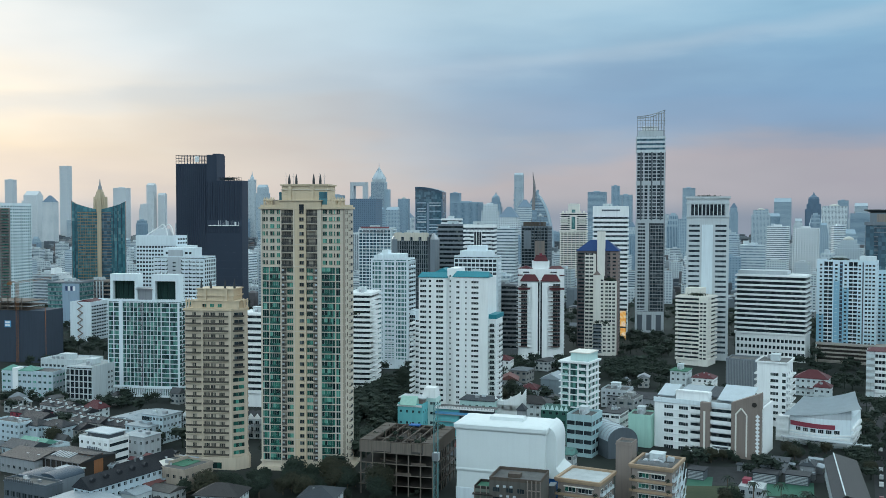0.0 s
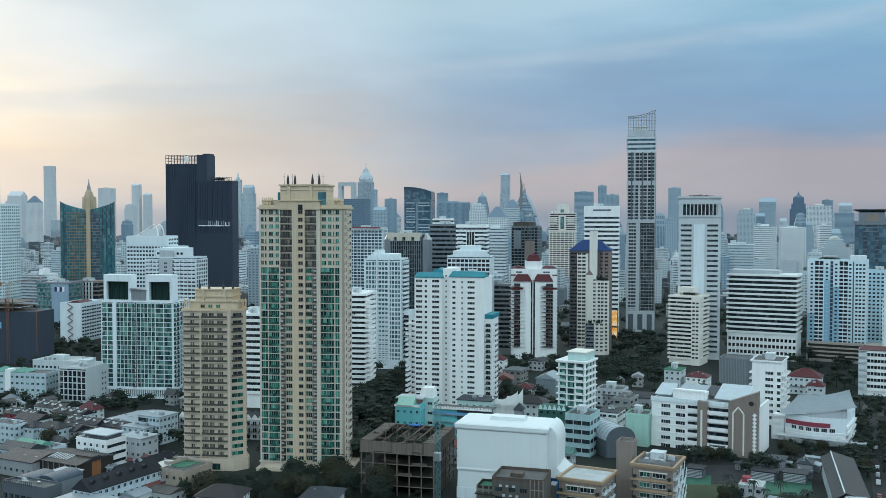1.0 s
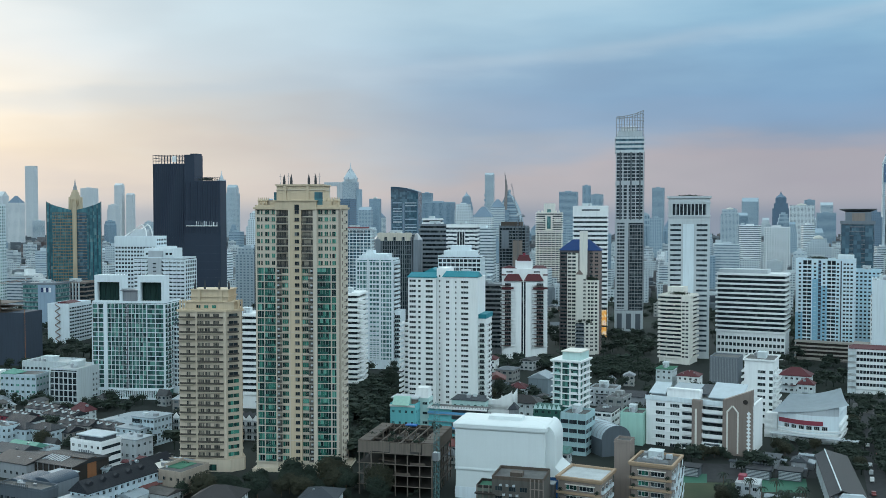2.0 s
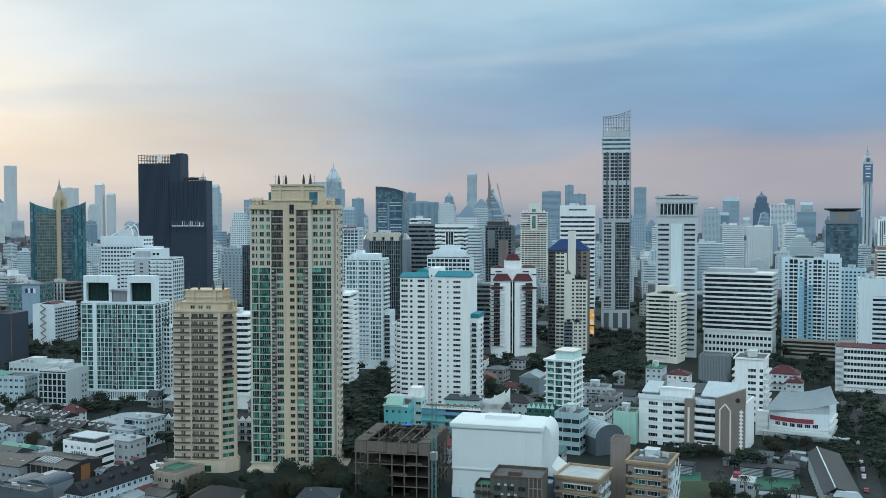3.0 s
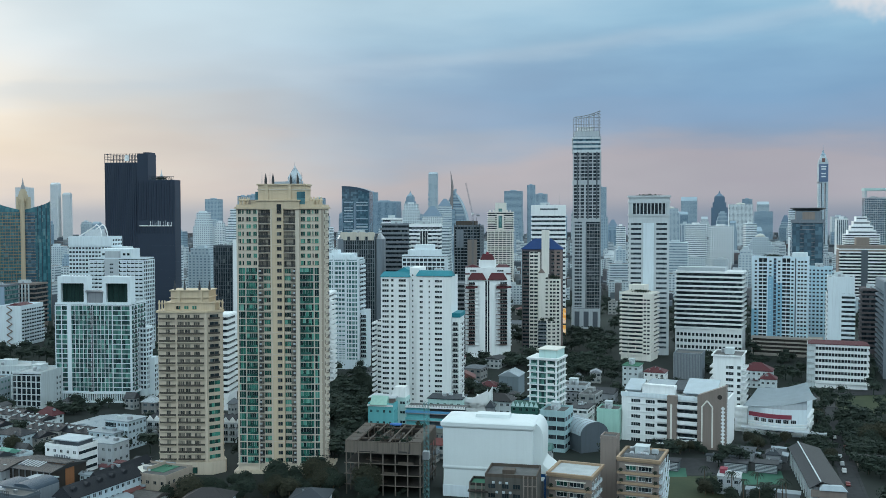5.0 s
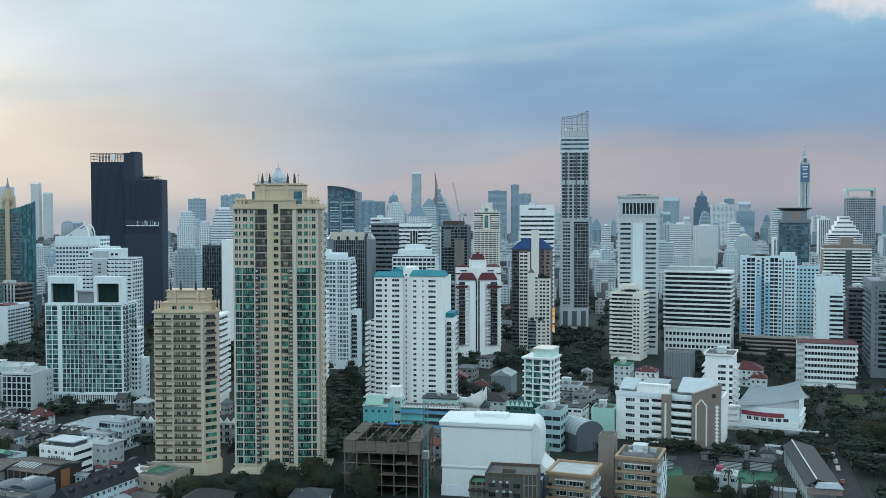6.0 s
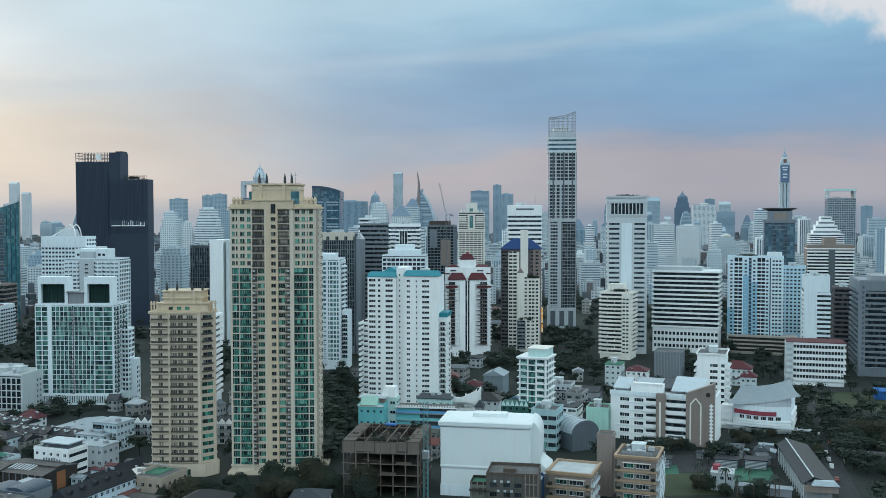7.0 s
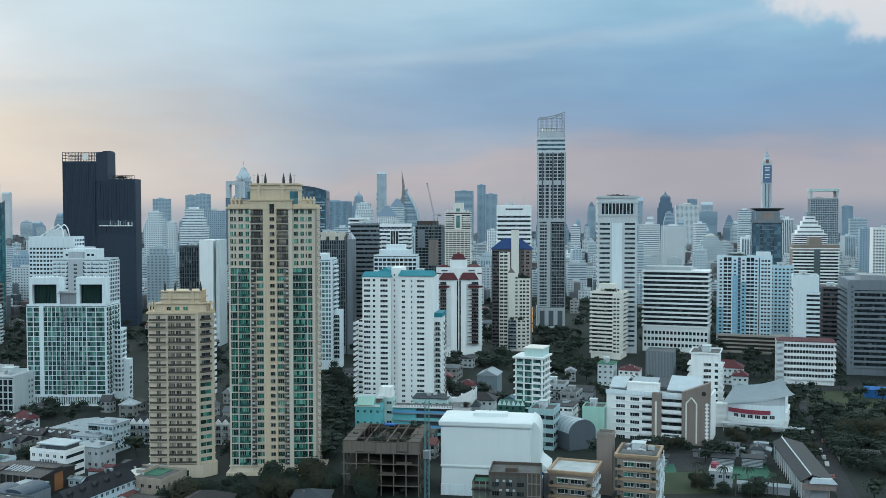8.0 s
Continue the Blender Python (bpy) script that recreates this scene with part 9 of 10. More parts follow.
# window bands lightened towards their walls, haze put into the glass colour
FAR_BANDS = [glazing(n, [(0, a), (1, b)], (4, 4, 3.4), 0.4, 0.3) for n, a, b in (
    ("haze_pale_band_glass", (0.14, 0.21, 0.28), (0.30, 0.38, 0.44)), ("haze_blue_band_glass", (0.09, 0.17, 0.25), (0.22, 0.31, 0.38)), ("haze_slate_band_glass", (0.06, 0.11, 0.17), (0.11, 0.17, 0.24)),
    ("white_band_glass", (0.07, 0.11, 0.15), (0.20, 0.26, 0.31)), ("sun_haze_band_glass", (0.46, 0.52, 0.57), (0.54, 0.59, 0.63)))]


DOME = paint("pale_gilded_dome", (0.50, 0.50, 0.46), 0.6)


def far_tower(x, y, rot, w, h, d=None, tone=0, style="bands", crown="flat", label="distant pale high-rise in haze", name="high_rise", rise=3.6, steps=1, seed=1, group=""):
    """A distant tower: body in steps, window bands or columns, and its own kind of top."""
    d = d or w * 0.8
    rng = random.Random(seed)
    # slate walls beyond 2500 m take the paler blue, as deeper haze
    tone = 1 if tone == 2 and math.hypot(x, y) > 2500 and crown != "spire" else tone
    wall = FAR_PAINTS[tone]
    claim(x, y, rot, w, d)
    tops = [h * (1 - 0.11 * (steps - 1 - k)) for k in range(steps)]

    def body(bm):
        z = 0.0
        for k, top in enumerate(tops):
            i = 0.09 * w * k
            bm_box(bm, i, i * 0.6, z, w - i, d - i * 0.6, top)
            z = top
        if crown in ("flat", "mast"):
            bm_box(bm, w * 0.3, d * 0.3, h - 0.5, w * 0.65, d * 0.7, h + rng.uniform(2.5, 6))
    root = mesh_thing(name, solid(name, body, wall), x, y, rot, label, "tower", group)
    FOOT.append(root)

    def bands(bm):
        z = 0.0
        for k, top in enumerate(tops):
            i = 0.09 * w * k
            n = max(1, int((top - z) / rise))
            if style == "bands":
                for j in range(n):
                    zz = z + (j + 0.4) * (top - z) / n
                    bm_box(bm, i - 0.1, i * 0.6 - 0.1, zz, w - i + 0.1, d - i * 0.6 + 0.1, zz + rise * 0.42)
            elif style == "fins":
                m = max(4, int((w - 2 * i) / 3.4))
                for c in range(m):
                    u = i + (c + 0.25) * (w - 2 * i) / m
                    bm_box(bm, u, i * 0.6 - 0.12, z + 2, u + (w - 2 * i) / m * 0.55, i * 0.6, top - 3)
                    v = i * 0.6 + (c + 0.25) * (d - 1.2 * i) / m
                    bm_box(bm, w - i, v, z + 2, w - i + 0.12, v + (d - 1.2 * i) / m * 0.5, top - 3)
            else:
                m = max(2, int((w - 2 * i) / 3.9))
                for c in range(m):
                    u = i + (c + 0.25) * (w - 2 * i) / m
                    for j in range(n):
                        zz = z + (j + 0.35) * (top - z) / n
                        bm_box(bm, u, i * 0.6 - 0.12, zz, u + (w - 2 * i) / m * 0.5, i * 0.6, zz + rise * 0.5)
                for j in range(n):
                    zz = z + (j + 0.35) * (top - z) / n
                    bm_box(bm, w - i, i * 0.6 + 1, zz, w - i + 0.12, d - i * 0.6 - 1, zz + rise * 0.4)
            z = top
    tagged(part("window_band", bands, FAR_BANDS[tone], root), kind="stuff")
    i = 0.09 * w * (steps - 1)
    if crown == "spire":
        part("spire", lambda bm: bm_turned(bm, [(w * 0.30, 0), (w * 0.30, h * 0.03), (w * 0.20, h * 0.05), (w * 0.07, h * 0.09), (0.3, h * 0.15)], 8, (w / 2, d / 2)), wall, root, at=(0, 0, h))
    elif crown == "pyramid":
        part("pyramid_roof", lambda bm: bm_hip(bm, i, i, w - i, d - i, h, w * 0.55), FAR_PAINTS[2], root)
    elif crown == "mast":
        antenna(root, w * 0.5, d * 0.5, h + 2, h * 0.12)
    elif crown == "slant":
        part("slanted_top", lambda bm: bm_hip(bm, i, i, w - i, d - i, h, w * 0.25, 0.0), wall, root)
    elif crown == "dome":
        part("dome", lambda bm: bm_turned(bm, [(w * 0.20, 0), (w * 0.20, 2), (w * 0.16, 4), (w * 0.08, 5.5), (0.3, 6.5)], 12, (w / 2, d / 2)), DOME, root, "pale gilded dome", at=(0, 0, h))
    return root


# landmarks
r = far_tower(-779.1, 1668.9, 6, 51.7, 141.8, tone=2, style="grid", crown="none", label="slate glass tower with an open square roof frame")
W2, H2 = 49.0, 141.0
part("open_frame", lambda bm: (bm_box(bm, 0, 0, 0, 7, 14, 32), bm_box(bm, 25, 0, 0, 32, 14, 32), bm_box(bm, 7, 0, 25, 25, 14, 32)), PALE_GREY, r, "square open roof frame", at=(0, 2, H2))
r = far_tower(-1307.0, 2966.3, 6, 46.0, 222.0, tone=0, style="fins", crown="none", label="pale blue tower with tapered glass crown")
part("shoulder", lambda bm: (bm_box(bm, 38, 3, 0, 60, 30, 196), bm_box(bm, -7, 4, 0, 4, 30, 172)), FAR_PAINTS[1], r, "lower blue glass shoulder")


def facet_crown(bm):
    """A tall faceted glass cap: eight sides, drawn in to a needle."""
    bm_turned(bm, [(23, 0), (25, 9), (20, 20), (11, 33), (4.5, 42), (1.2, 50), (0.4, 64)], 8, (23, 19))


part("crown", facet_crown, FAR_PAINTS[0], r, "faceted glass crown", at=(0, 0, 221.5))
part("crown_rib", lambda bm: [bm_tube(bm, (23 + 25.2 * math.cos(k * math.tau / 8), 19 + 25.2 * math.sin(k * math.tau / 8), 9), (23 + 5 * math.cos(k * math.tau / 8), 19 + 5 * math.sin(k * math.tau / 8), 42), 0.9, 0.6, 4) for k in range(8)], FAR_PAINTS[2], r, at=(0, 0, 221.5))


def curved_top_tower(x, y, rot, w, h):
    """A glass slab whose dark hood bows down to one side."""
    d = 26.0
    root = thing("office_tower", x, y, rot, "dark blue glass office tower with bowed hood", "tower")
    claim(x, y, rot, w, d)
    box("wall", root, 0, 0, 0, w, d, h - 18, GLASS_BLUE_SHEET)

    def hood(bm):
        top = [(w * k / 12, h + 2 - 8 * (k / 12) ** 2.2) for k in range(13)]
        f = [bm.verts.new((px, -0.5, pz)) for px, pz in [(0, h - 20), (w, h - 20)] + top[::-1]]
        g = [bm.verts.new((v.co.x, d, v.co.z)) for v in f]
        bm.faces.new(f)
        bm.faces.new(g[::-1])
        for k in range(len(f)):
            k2 = (k + 1) % len(f)
            bm.faces.new((f[k2], f[k], g[k], g[k2]))
        bmesh.ops.recalc_face_normals(bm, faces=bm.faces)
    part("hood", hood, GLASS_BLUE_SHEET, root, "bowed glass head")

    def rim(bm):
        top = [(w * k / 12, h + 2 - 8 * (k / 12) ** 2.2) for k in range(13)]
        for (ax, az), (bx, bz) in zip(top, top[1:]):
            v = [bm.verts.new(p) for p in ((ax, -1.2, az - 3.2), (bx, -1.2, bz - 3.2), (bx, -1.2, bz + 0.8), (ax, -1.2, az + 0.8), (ax, d, az + 0.8), (bx, d, bz + 0.8))]
            bm.faces.new(v[:4])
            bm.faces.new((v[3], v[2], v[5], v[4]))
        bmesh.ops.remove_doubles(bm, verts=bm.verts, dist=0.001)
    part("hood_rim", rim, paint("dark_slate_hood", (0.05, 0.085, 0.125), rough=0.3), root, "dark slate bowed rim")
    rng = random.Random(12)
    for k in range(26):
        z = 20 + k * (h - 44) / 25
        for a, b in ((0.08, 0.40), (0.52, 0.94)):
            if rng.random() < 0.85:
                box("spandrel", root, a * w, -0.5, z, b * w, 0, z + rng.uniform(1.0, 1.9), FAR_PAINTS[rng.choice((0, 1, 1))])
    box("centre_slot", root, 0.43 * w, -0.6, 10, 0.5 * w, 0, h - 24, FAR_PAINTS[2])
    for u in (0.0, 0.97):
        box("edge_pier", root, u * w, -0.8, 0, (u + 0.03) * w, 1, h - 18, FAR_PAINTS[2])


curved_top_tower(-561.0, 1450.4, 6, 45.0, 153.8)
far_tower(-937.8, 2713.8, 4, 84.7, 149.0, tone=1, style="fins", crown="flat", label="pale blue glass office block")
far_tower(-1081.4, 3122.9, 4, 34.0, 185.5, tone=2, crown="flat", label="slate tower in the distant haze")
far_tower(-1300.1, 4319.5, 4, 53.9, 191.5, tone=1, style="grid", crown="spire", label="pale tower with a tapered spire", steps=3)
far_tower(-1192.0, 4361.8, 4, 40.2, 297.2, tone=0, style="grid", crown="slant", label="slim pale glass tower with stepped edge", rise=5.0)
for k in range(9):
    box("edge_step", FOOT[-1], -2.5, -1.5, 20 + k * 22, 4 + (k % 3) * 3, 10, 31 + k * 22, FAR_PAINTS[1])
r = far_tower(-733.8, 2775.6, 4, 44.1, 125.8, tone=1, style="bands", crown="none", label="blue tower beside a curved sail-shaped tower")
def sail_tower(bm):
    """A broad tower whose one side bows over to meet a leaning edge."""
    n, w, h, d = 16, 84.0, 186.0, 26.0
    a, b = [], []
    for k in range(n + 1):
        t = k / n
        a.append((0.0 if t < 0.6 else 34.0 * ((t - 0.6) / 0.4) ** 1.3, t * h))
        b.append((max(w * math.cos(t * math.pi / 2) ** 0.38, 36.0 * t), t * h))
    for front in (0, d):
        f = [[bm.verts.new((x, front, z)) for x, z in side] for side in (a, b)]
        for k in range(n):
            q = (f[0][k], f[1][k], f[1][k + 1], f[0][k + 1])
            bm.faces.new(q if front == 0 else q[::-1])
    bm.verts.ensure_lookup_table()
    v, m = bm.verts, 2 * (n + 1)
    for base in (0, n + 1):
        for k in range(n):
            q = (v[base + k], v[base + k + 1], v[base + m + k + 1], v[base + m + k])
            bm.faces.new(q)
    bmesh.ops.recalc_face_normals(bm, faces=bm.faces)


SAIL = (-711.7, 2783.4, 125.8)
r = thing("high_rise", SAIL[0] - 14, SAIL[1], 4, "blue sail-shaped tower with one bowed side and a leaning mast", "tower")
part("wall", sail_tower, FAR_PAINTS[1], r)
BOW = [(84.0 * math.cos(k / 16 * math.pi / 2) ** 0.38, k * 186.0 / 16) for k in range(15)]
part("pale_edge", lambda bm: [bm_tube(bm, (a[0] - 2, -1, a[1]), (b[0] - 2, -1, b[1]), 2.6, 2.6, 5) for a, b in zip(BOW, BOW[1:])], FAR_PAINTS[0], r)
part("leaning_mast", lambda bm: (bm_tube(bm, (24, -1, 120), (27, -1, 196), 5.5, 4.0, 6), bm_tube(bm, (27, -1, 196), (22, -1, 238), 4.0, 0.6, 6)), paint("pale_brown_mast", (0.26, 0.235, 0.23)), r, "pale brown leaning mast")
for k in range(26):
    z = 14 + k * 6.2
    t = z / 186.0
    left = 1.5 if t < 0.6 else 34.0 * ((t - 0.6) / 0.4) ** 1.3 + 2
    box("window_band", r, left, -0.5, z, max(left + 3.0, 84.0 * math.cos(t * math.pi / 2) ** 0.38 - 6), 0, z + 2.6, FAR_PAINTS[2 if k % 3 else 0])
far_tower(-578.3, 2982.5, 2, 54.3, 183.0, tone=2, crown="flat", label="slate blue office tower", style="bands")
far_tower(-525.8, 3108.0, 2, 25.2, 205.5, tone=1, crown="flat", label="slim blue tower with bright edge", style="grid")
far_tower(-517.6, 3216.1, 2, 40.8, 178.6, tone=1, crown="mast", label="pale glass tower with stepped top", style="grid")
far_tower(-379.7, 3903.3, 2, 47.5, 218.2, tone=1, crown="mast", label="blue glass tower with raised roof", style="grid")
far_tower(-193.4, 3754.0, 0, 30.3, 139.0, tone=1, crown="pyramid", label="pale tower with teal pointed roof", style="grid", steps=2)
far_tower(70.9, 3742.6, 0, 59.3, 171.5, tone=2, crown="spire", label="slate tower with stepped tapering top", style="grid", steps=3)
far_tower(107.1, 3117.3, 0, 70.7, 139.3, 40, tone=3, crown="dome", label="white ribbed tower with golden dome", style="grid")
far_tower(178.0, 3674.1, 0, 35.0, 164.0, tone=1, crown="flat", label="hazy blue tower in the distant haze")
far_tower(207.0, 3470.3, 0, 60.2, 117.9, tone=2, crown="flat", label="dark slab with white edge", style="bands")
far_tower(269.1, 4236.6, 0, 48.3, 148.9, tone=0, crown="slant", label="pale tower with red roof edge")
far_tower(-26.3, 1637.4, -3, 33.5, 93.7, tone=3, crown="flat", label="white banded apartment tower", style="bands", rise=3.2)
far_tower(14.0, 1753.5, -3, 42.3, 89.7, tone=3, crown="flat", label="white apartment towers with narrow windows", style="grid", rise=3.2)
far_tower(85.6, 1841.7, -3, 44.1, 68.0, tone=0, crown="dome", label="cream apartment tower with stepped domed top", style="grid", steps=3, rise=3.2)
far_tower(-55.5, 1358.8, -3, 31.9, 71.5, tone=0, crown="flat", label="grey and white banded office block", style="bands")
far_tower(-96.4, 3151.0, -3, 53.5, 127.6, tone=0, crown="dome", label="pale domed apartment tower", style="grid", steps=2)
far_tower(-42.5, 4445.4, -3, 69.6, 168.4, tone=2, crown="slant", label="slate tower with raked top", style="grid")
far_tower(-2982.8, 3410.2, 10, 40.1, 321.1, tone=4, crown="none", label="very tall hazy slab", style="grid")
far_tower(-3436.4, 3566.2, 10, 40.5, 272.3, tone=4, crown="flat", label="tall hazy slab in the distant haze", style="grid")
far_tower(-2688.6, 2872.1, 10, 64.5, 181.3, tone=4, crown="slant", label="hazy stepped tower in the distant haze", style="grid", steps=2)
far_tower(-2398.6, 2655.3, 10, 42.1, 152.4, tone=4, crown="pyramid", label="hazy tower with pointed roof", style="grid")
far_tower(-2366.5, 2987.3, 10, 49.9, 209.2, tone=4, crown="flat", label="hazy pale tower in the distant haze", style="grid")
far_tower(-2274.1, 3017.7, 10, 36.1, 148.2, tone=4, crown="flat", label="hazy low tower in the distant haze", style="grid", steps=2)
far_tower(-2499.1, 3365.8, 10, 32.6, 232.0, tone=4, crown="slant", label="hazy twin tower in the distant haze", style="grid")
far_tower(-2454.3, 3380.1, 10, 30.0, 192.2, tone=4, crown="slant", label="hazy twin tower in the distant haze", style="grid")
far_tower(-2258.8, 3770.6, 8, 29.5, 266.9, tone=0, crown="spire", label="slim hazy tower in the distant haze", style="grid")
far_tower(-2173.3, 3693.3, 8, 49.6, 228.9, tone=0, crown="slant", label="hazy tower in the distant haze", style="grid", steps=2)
far_tower(-1324.7, 3248.4, 8, 38.0, 169.2, tone=1, crown="dome", label="rounded hazy glass tower", style="grid")
far_tower(-1013.8, 2401.4, 8, 33.0, 123.9, tone=1, crown="slant", label="hazy blue tower in the distant haze", style="grid")
far_tower(-682.1, 2200.9, 6, 38.3, 136.4, tone=3, crown="flat", label="white apartment tower with small windows", style="grid", steps=2)
far_tower(-531.6, 1828.4, 6, 38.3, 106.6, tone=3, crown="pyramid", label="white gabled apartment tower", style="grid")
far_tower(-327.9, 1104.0, 6, 27.3, 95.9, tone=3, crown="flat", label="white banded office block", style="bands")
far_tower(-1303.4, 2395.8, 8, 40.2, 152.9, tone=1, crown="flat", label="slate blue office tower", style="grid")
far_tower(-1351.2, 2692.8, 8, 27.6, 167.7, tone=2, crown="flat", label="slate blue tower in the distant haze", style="grid")
far_tower(-1233.4, 2511.4, 8, 35.3, 167.0, tone=1, crown="flat", label="blue glass tower in the distant haze", style="grid")
far_tower(-908.4, 1603.4, 8, 32.3, 115.0, tone=3, crown="flat", label="white stepped apartment tower", style="grid", steps=3)
far_tower(-731.2, 1382.5, 8, 37.4, 119.8, tone=3, crown="flat", label="white tower with triangular terraces", style="bands", steps=3)
far_tower(-867.0, 1764.1, 8, 36.1, 118.5, tone=1, crown="dome", label="grey tower with rounded roof", style="grid")
far_tower(-586.5, 1000.8, 8, 26.8, 72.7, tone=0, crown="flat", label="pale stepped apartment block", style="grid", steps=2, rise=3.2)
far_tower(-143.8, 1696.2, 0, 15.8, 90.2, tone=3, crown="flat", label="slim white apartment tower", style="bands", rise=3.2)
far_tower(152.8, 1804.3, -2, 22.6, 118.0, tone=3, crown="flat", label="white banded apartment tower", style="bands", rise=3.2)
far_tower(746.2, 3801.4, -4, 39.3, 138.5, tone=1, crown="flat", label="pale hazy tower in the distant haze", style="grid")
far_tower(479.0, 2425.4, -4, 37.5, 99.3, tone=0, crown="flat", label="white and grey twin slabs", style="bands")
far_tower(310.0, 1578.3, -4, 19.5, 87.9, tone=1, crown="flat", label="grey apartment tower in the distant haze", style="grid", rise=3.2)


def lattice_spire_tower(x, y, rot, w, h):
    """The tallest far tower: paired slim shafts with a gap between, a square neck with a large poster and a needle."""
    root = thing("skyscraper", x, y, rot, "very tall ornate tower with paired shafts, blue poster and needle", "skyscraper")
    d = w
    for u0, u1 in ((0.06, 0.27), (0.40, 0.60), (0.73, 0.94)):
        box("shaft", root, u0 * w, 0.1 * d, 0, u1 * w, 0.9 * d, h * 0.70, FAR_PAINTS[0])
        for k in range(24):
            box("shaft_slot", root, (u0 + 0.05) * w, 0.1 * d - 0.3, h * (0.18 + 0.021 * k), (u1 - 0.05) * w, 0.1 * d, h * (0.18 + 0.021 * k) + h * 0.010, FAR_PAINTS[1])
    for z in (0.30, 0.44, 0.57):
        box("shaft_tie", root, 0.06 * w, 0.12 * d, z * h, 0.94 * w, 0.88 * d, (z + 0.012) * h, FAR_PAINTS[0])
    box("neck", root, w * 0.06, w * 0.06, h * 0.69, w * 0.94, d * 0.94, h * 0.90, FAR_PAINTS[0])
    box("poster", root, w * 0.10, -0.6, h * 0.705, w * 0.90, -0.2, h * 0.88, paint("blue_grey_printed_poster", (0.13, 0.19, 0.30)), "large blue-grey poster")
    for k, (u0, u1, z) in enumerate(((0.25, 0.75, 0.850), (0.3, 0.7, 0.825), (0.28, 0.72, 0.780), (0.3, 0.7, 0.75))):
        box("poster_bar", root, u0 * w, -0.9, z * h, u1 * w, -0.6, z * h + h * 0.012, FAR_PAINTS[3])
    part("lantern", lambda bm: (bm_box(bm, w * 0.12, w * 0.12, h * 0.90, w * 0.88, d * 0.88, h * 0.925), bm_prism(bm, [(w * 0.17, w * 0.17), (w * 0.83, w * 0.17), (w * 0.83, d * 0.83), (w * 0.17, d * 0.83)], h * 0.925, h * 0.97, 0, 0.6, (w / 2, d / 2))), FAR_PAINTS[0], root)
    box("arch_panel", root, w * 0.36, w * 0.08, h * 0.892, w * 0.64, w * 0.14, h * 0.94, paint("dark_red_panel", (0.22, 0.12, 0.11)))
    part("needle", lambda bm: bm_turned(bm, [(w * 0.26, 0), (w * 0.20, h * 0.014), (w * 0.10, h * 0.026), (w * 0.08, h * 0.045), (0.5, h * 0.055), (0.3, h * 0.105)], 8, (w / 2, d / 2)), FAR_PAINTS[1], root, at=(0, 0, h * 0.968))


lattice_spire_tower(340.9, 2915.5, 0, 29.8, 285.5)

# the saucer roof, the arch and the other tops of nearer towers
SAUCER = (83.3, 943.3, 105.0)
r = thing("saucer_roof", SAUCER[0], SAUCER[1], -4, "dark lattice saucer roof on a glass tower", "roof")
part("saucer", lambda bm: bm_turned(bm, [(7.5, 0), (7.5, 7.5), (9.5, 9.0), (14.8, 10.9), (15.4, 11.3), (15.2, 11.6), (7, 11.2)], 28), DARK_GREY, r, at=(0, 0, SAUCER[2]))
spoke = box_mesh(7.5, -0.15, 0, 15.6, 0.15, 0.9, DARK_STEEL)
for k in range(24):
    piece("spoke", spoke, r, (0, 0, SAUCER[2] + 11.2), k * math.tau / 24)
part("saucer_rim", lambda bm: bm_turned(bm, [(15.3, 0), (15.8, 0.4), (15.3, 0.9)], 28), DARK_STEEL, r, at=(0, 0, SAUCER[2] + 11.0))


# a far construction site with luffing cranes
r = block("site_tower", -305.5, 1152.9, 4, 33.0, 97.0, 30, "dark concrete tower under construction with netting", "grid", MID_GREY, GLASS_DARK_SHEET, 3.6, 4, 1.4, 0.4, 4.0, clutter=0)
box("top_floor", r, 2, 2, 98, 26, 26, 103, RAW)
for k in range(9):
    box("scaffold_post", r, 0.5 + k * 3.9, -0.6, 60 + (k % 3) * 6, 0.9 + k * 3.9, -0.2, 100 + (k % 4) * 2.5, DARK_STEEL)
box("net_panel", r, 3.0, -0.7, 70, 12.0, -0.45, 92, MID_GREY, "grey safety net")
box("net_panel", r, 17.0, -0.7, 48, 29.0, -0.45, 80, TAUPE, "brown safety net")
c1 = (-281.6, 1151.5, 110.9)
crane_mast("luffing_crane", c1[0], c1[1], c1[2], 41, 150, MID_GREY, "slim grey luffing crane raised over the site", 74)


# ---- trees ----
def tree_kind(seed, high, spread, clumps, size, material):
    """A broad tree: tapered trunk, limbs and a crown of leaf clumps in several heads."""
    rng = random.Random(seed)
    def wood(bm):
        bm_tube(bm, (0, 0, -0.2), (0.2, 0.1, high * 0.45), 0.35, 0.22, 7)
        for k in range(5):
            a = k * math.tau / 5 + rng.uniform(-0.4, 0.4)
            bm_tube(bm, (0.1, 0.05, high * rng.uniform(0.28, 0.42)), (math.cos(a) * spread * 0.55, math.sin(a) * spread * 0.55, high * rng.uniform(0.55, 0.8)), 0.16, 0.05, 5)
    root = mesh_thing("tree", solid("tree", wood, BARK), 0, 0, 0, "broad dark green tree with an uneven leafy crown", "tree", "trees")

    def crown(bm):
        heads = [(0, 0, high * 0.70, 0.62)] + [(math.cos(k * 1.05 + seed) * spread * 0.55, math.sin(k * 1.05 + seed) * spread * 0.55, high * rng.uniform(0.36, 0.68), rng.uniform(0.44, 0.60)) for k in range(6)]
        for hx, hy, hz, s in heads:
            leafy(bm, hx, hy, hz, spread * s, spread * s, high * s * 0.42, int(clumps * s), rng, size)
    tagged(part("crown", crown, material, root), kind="stuff")
    return root


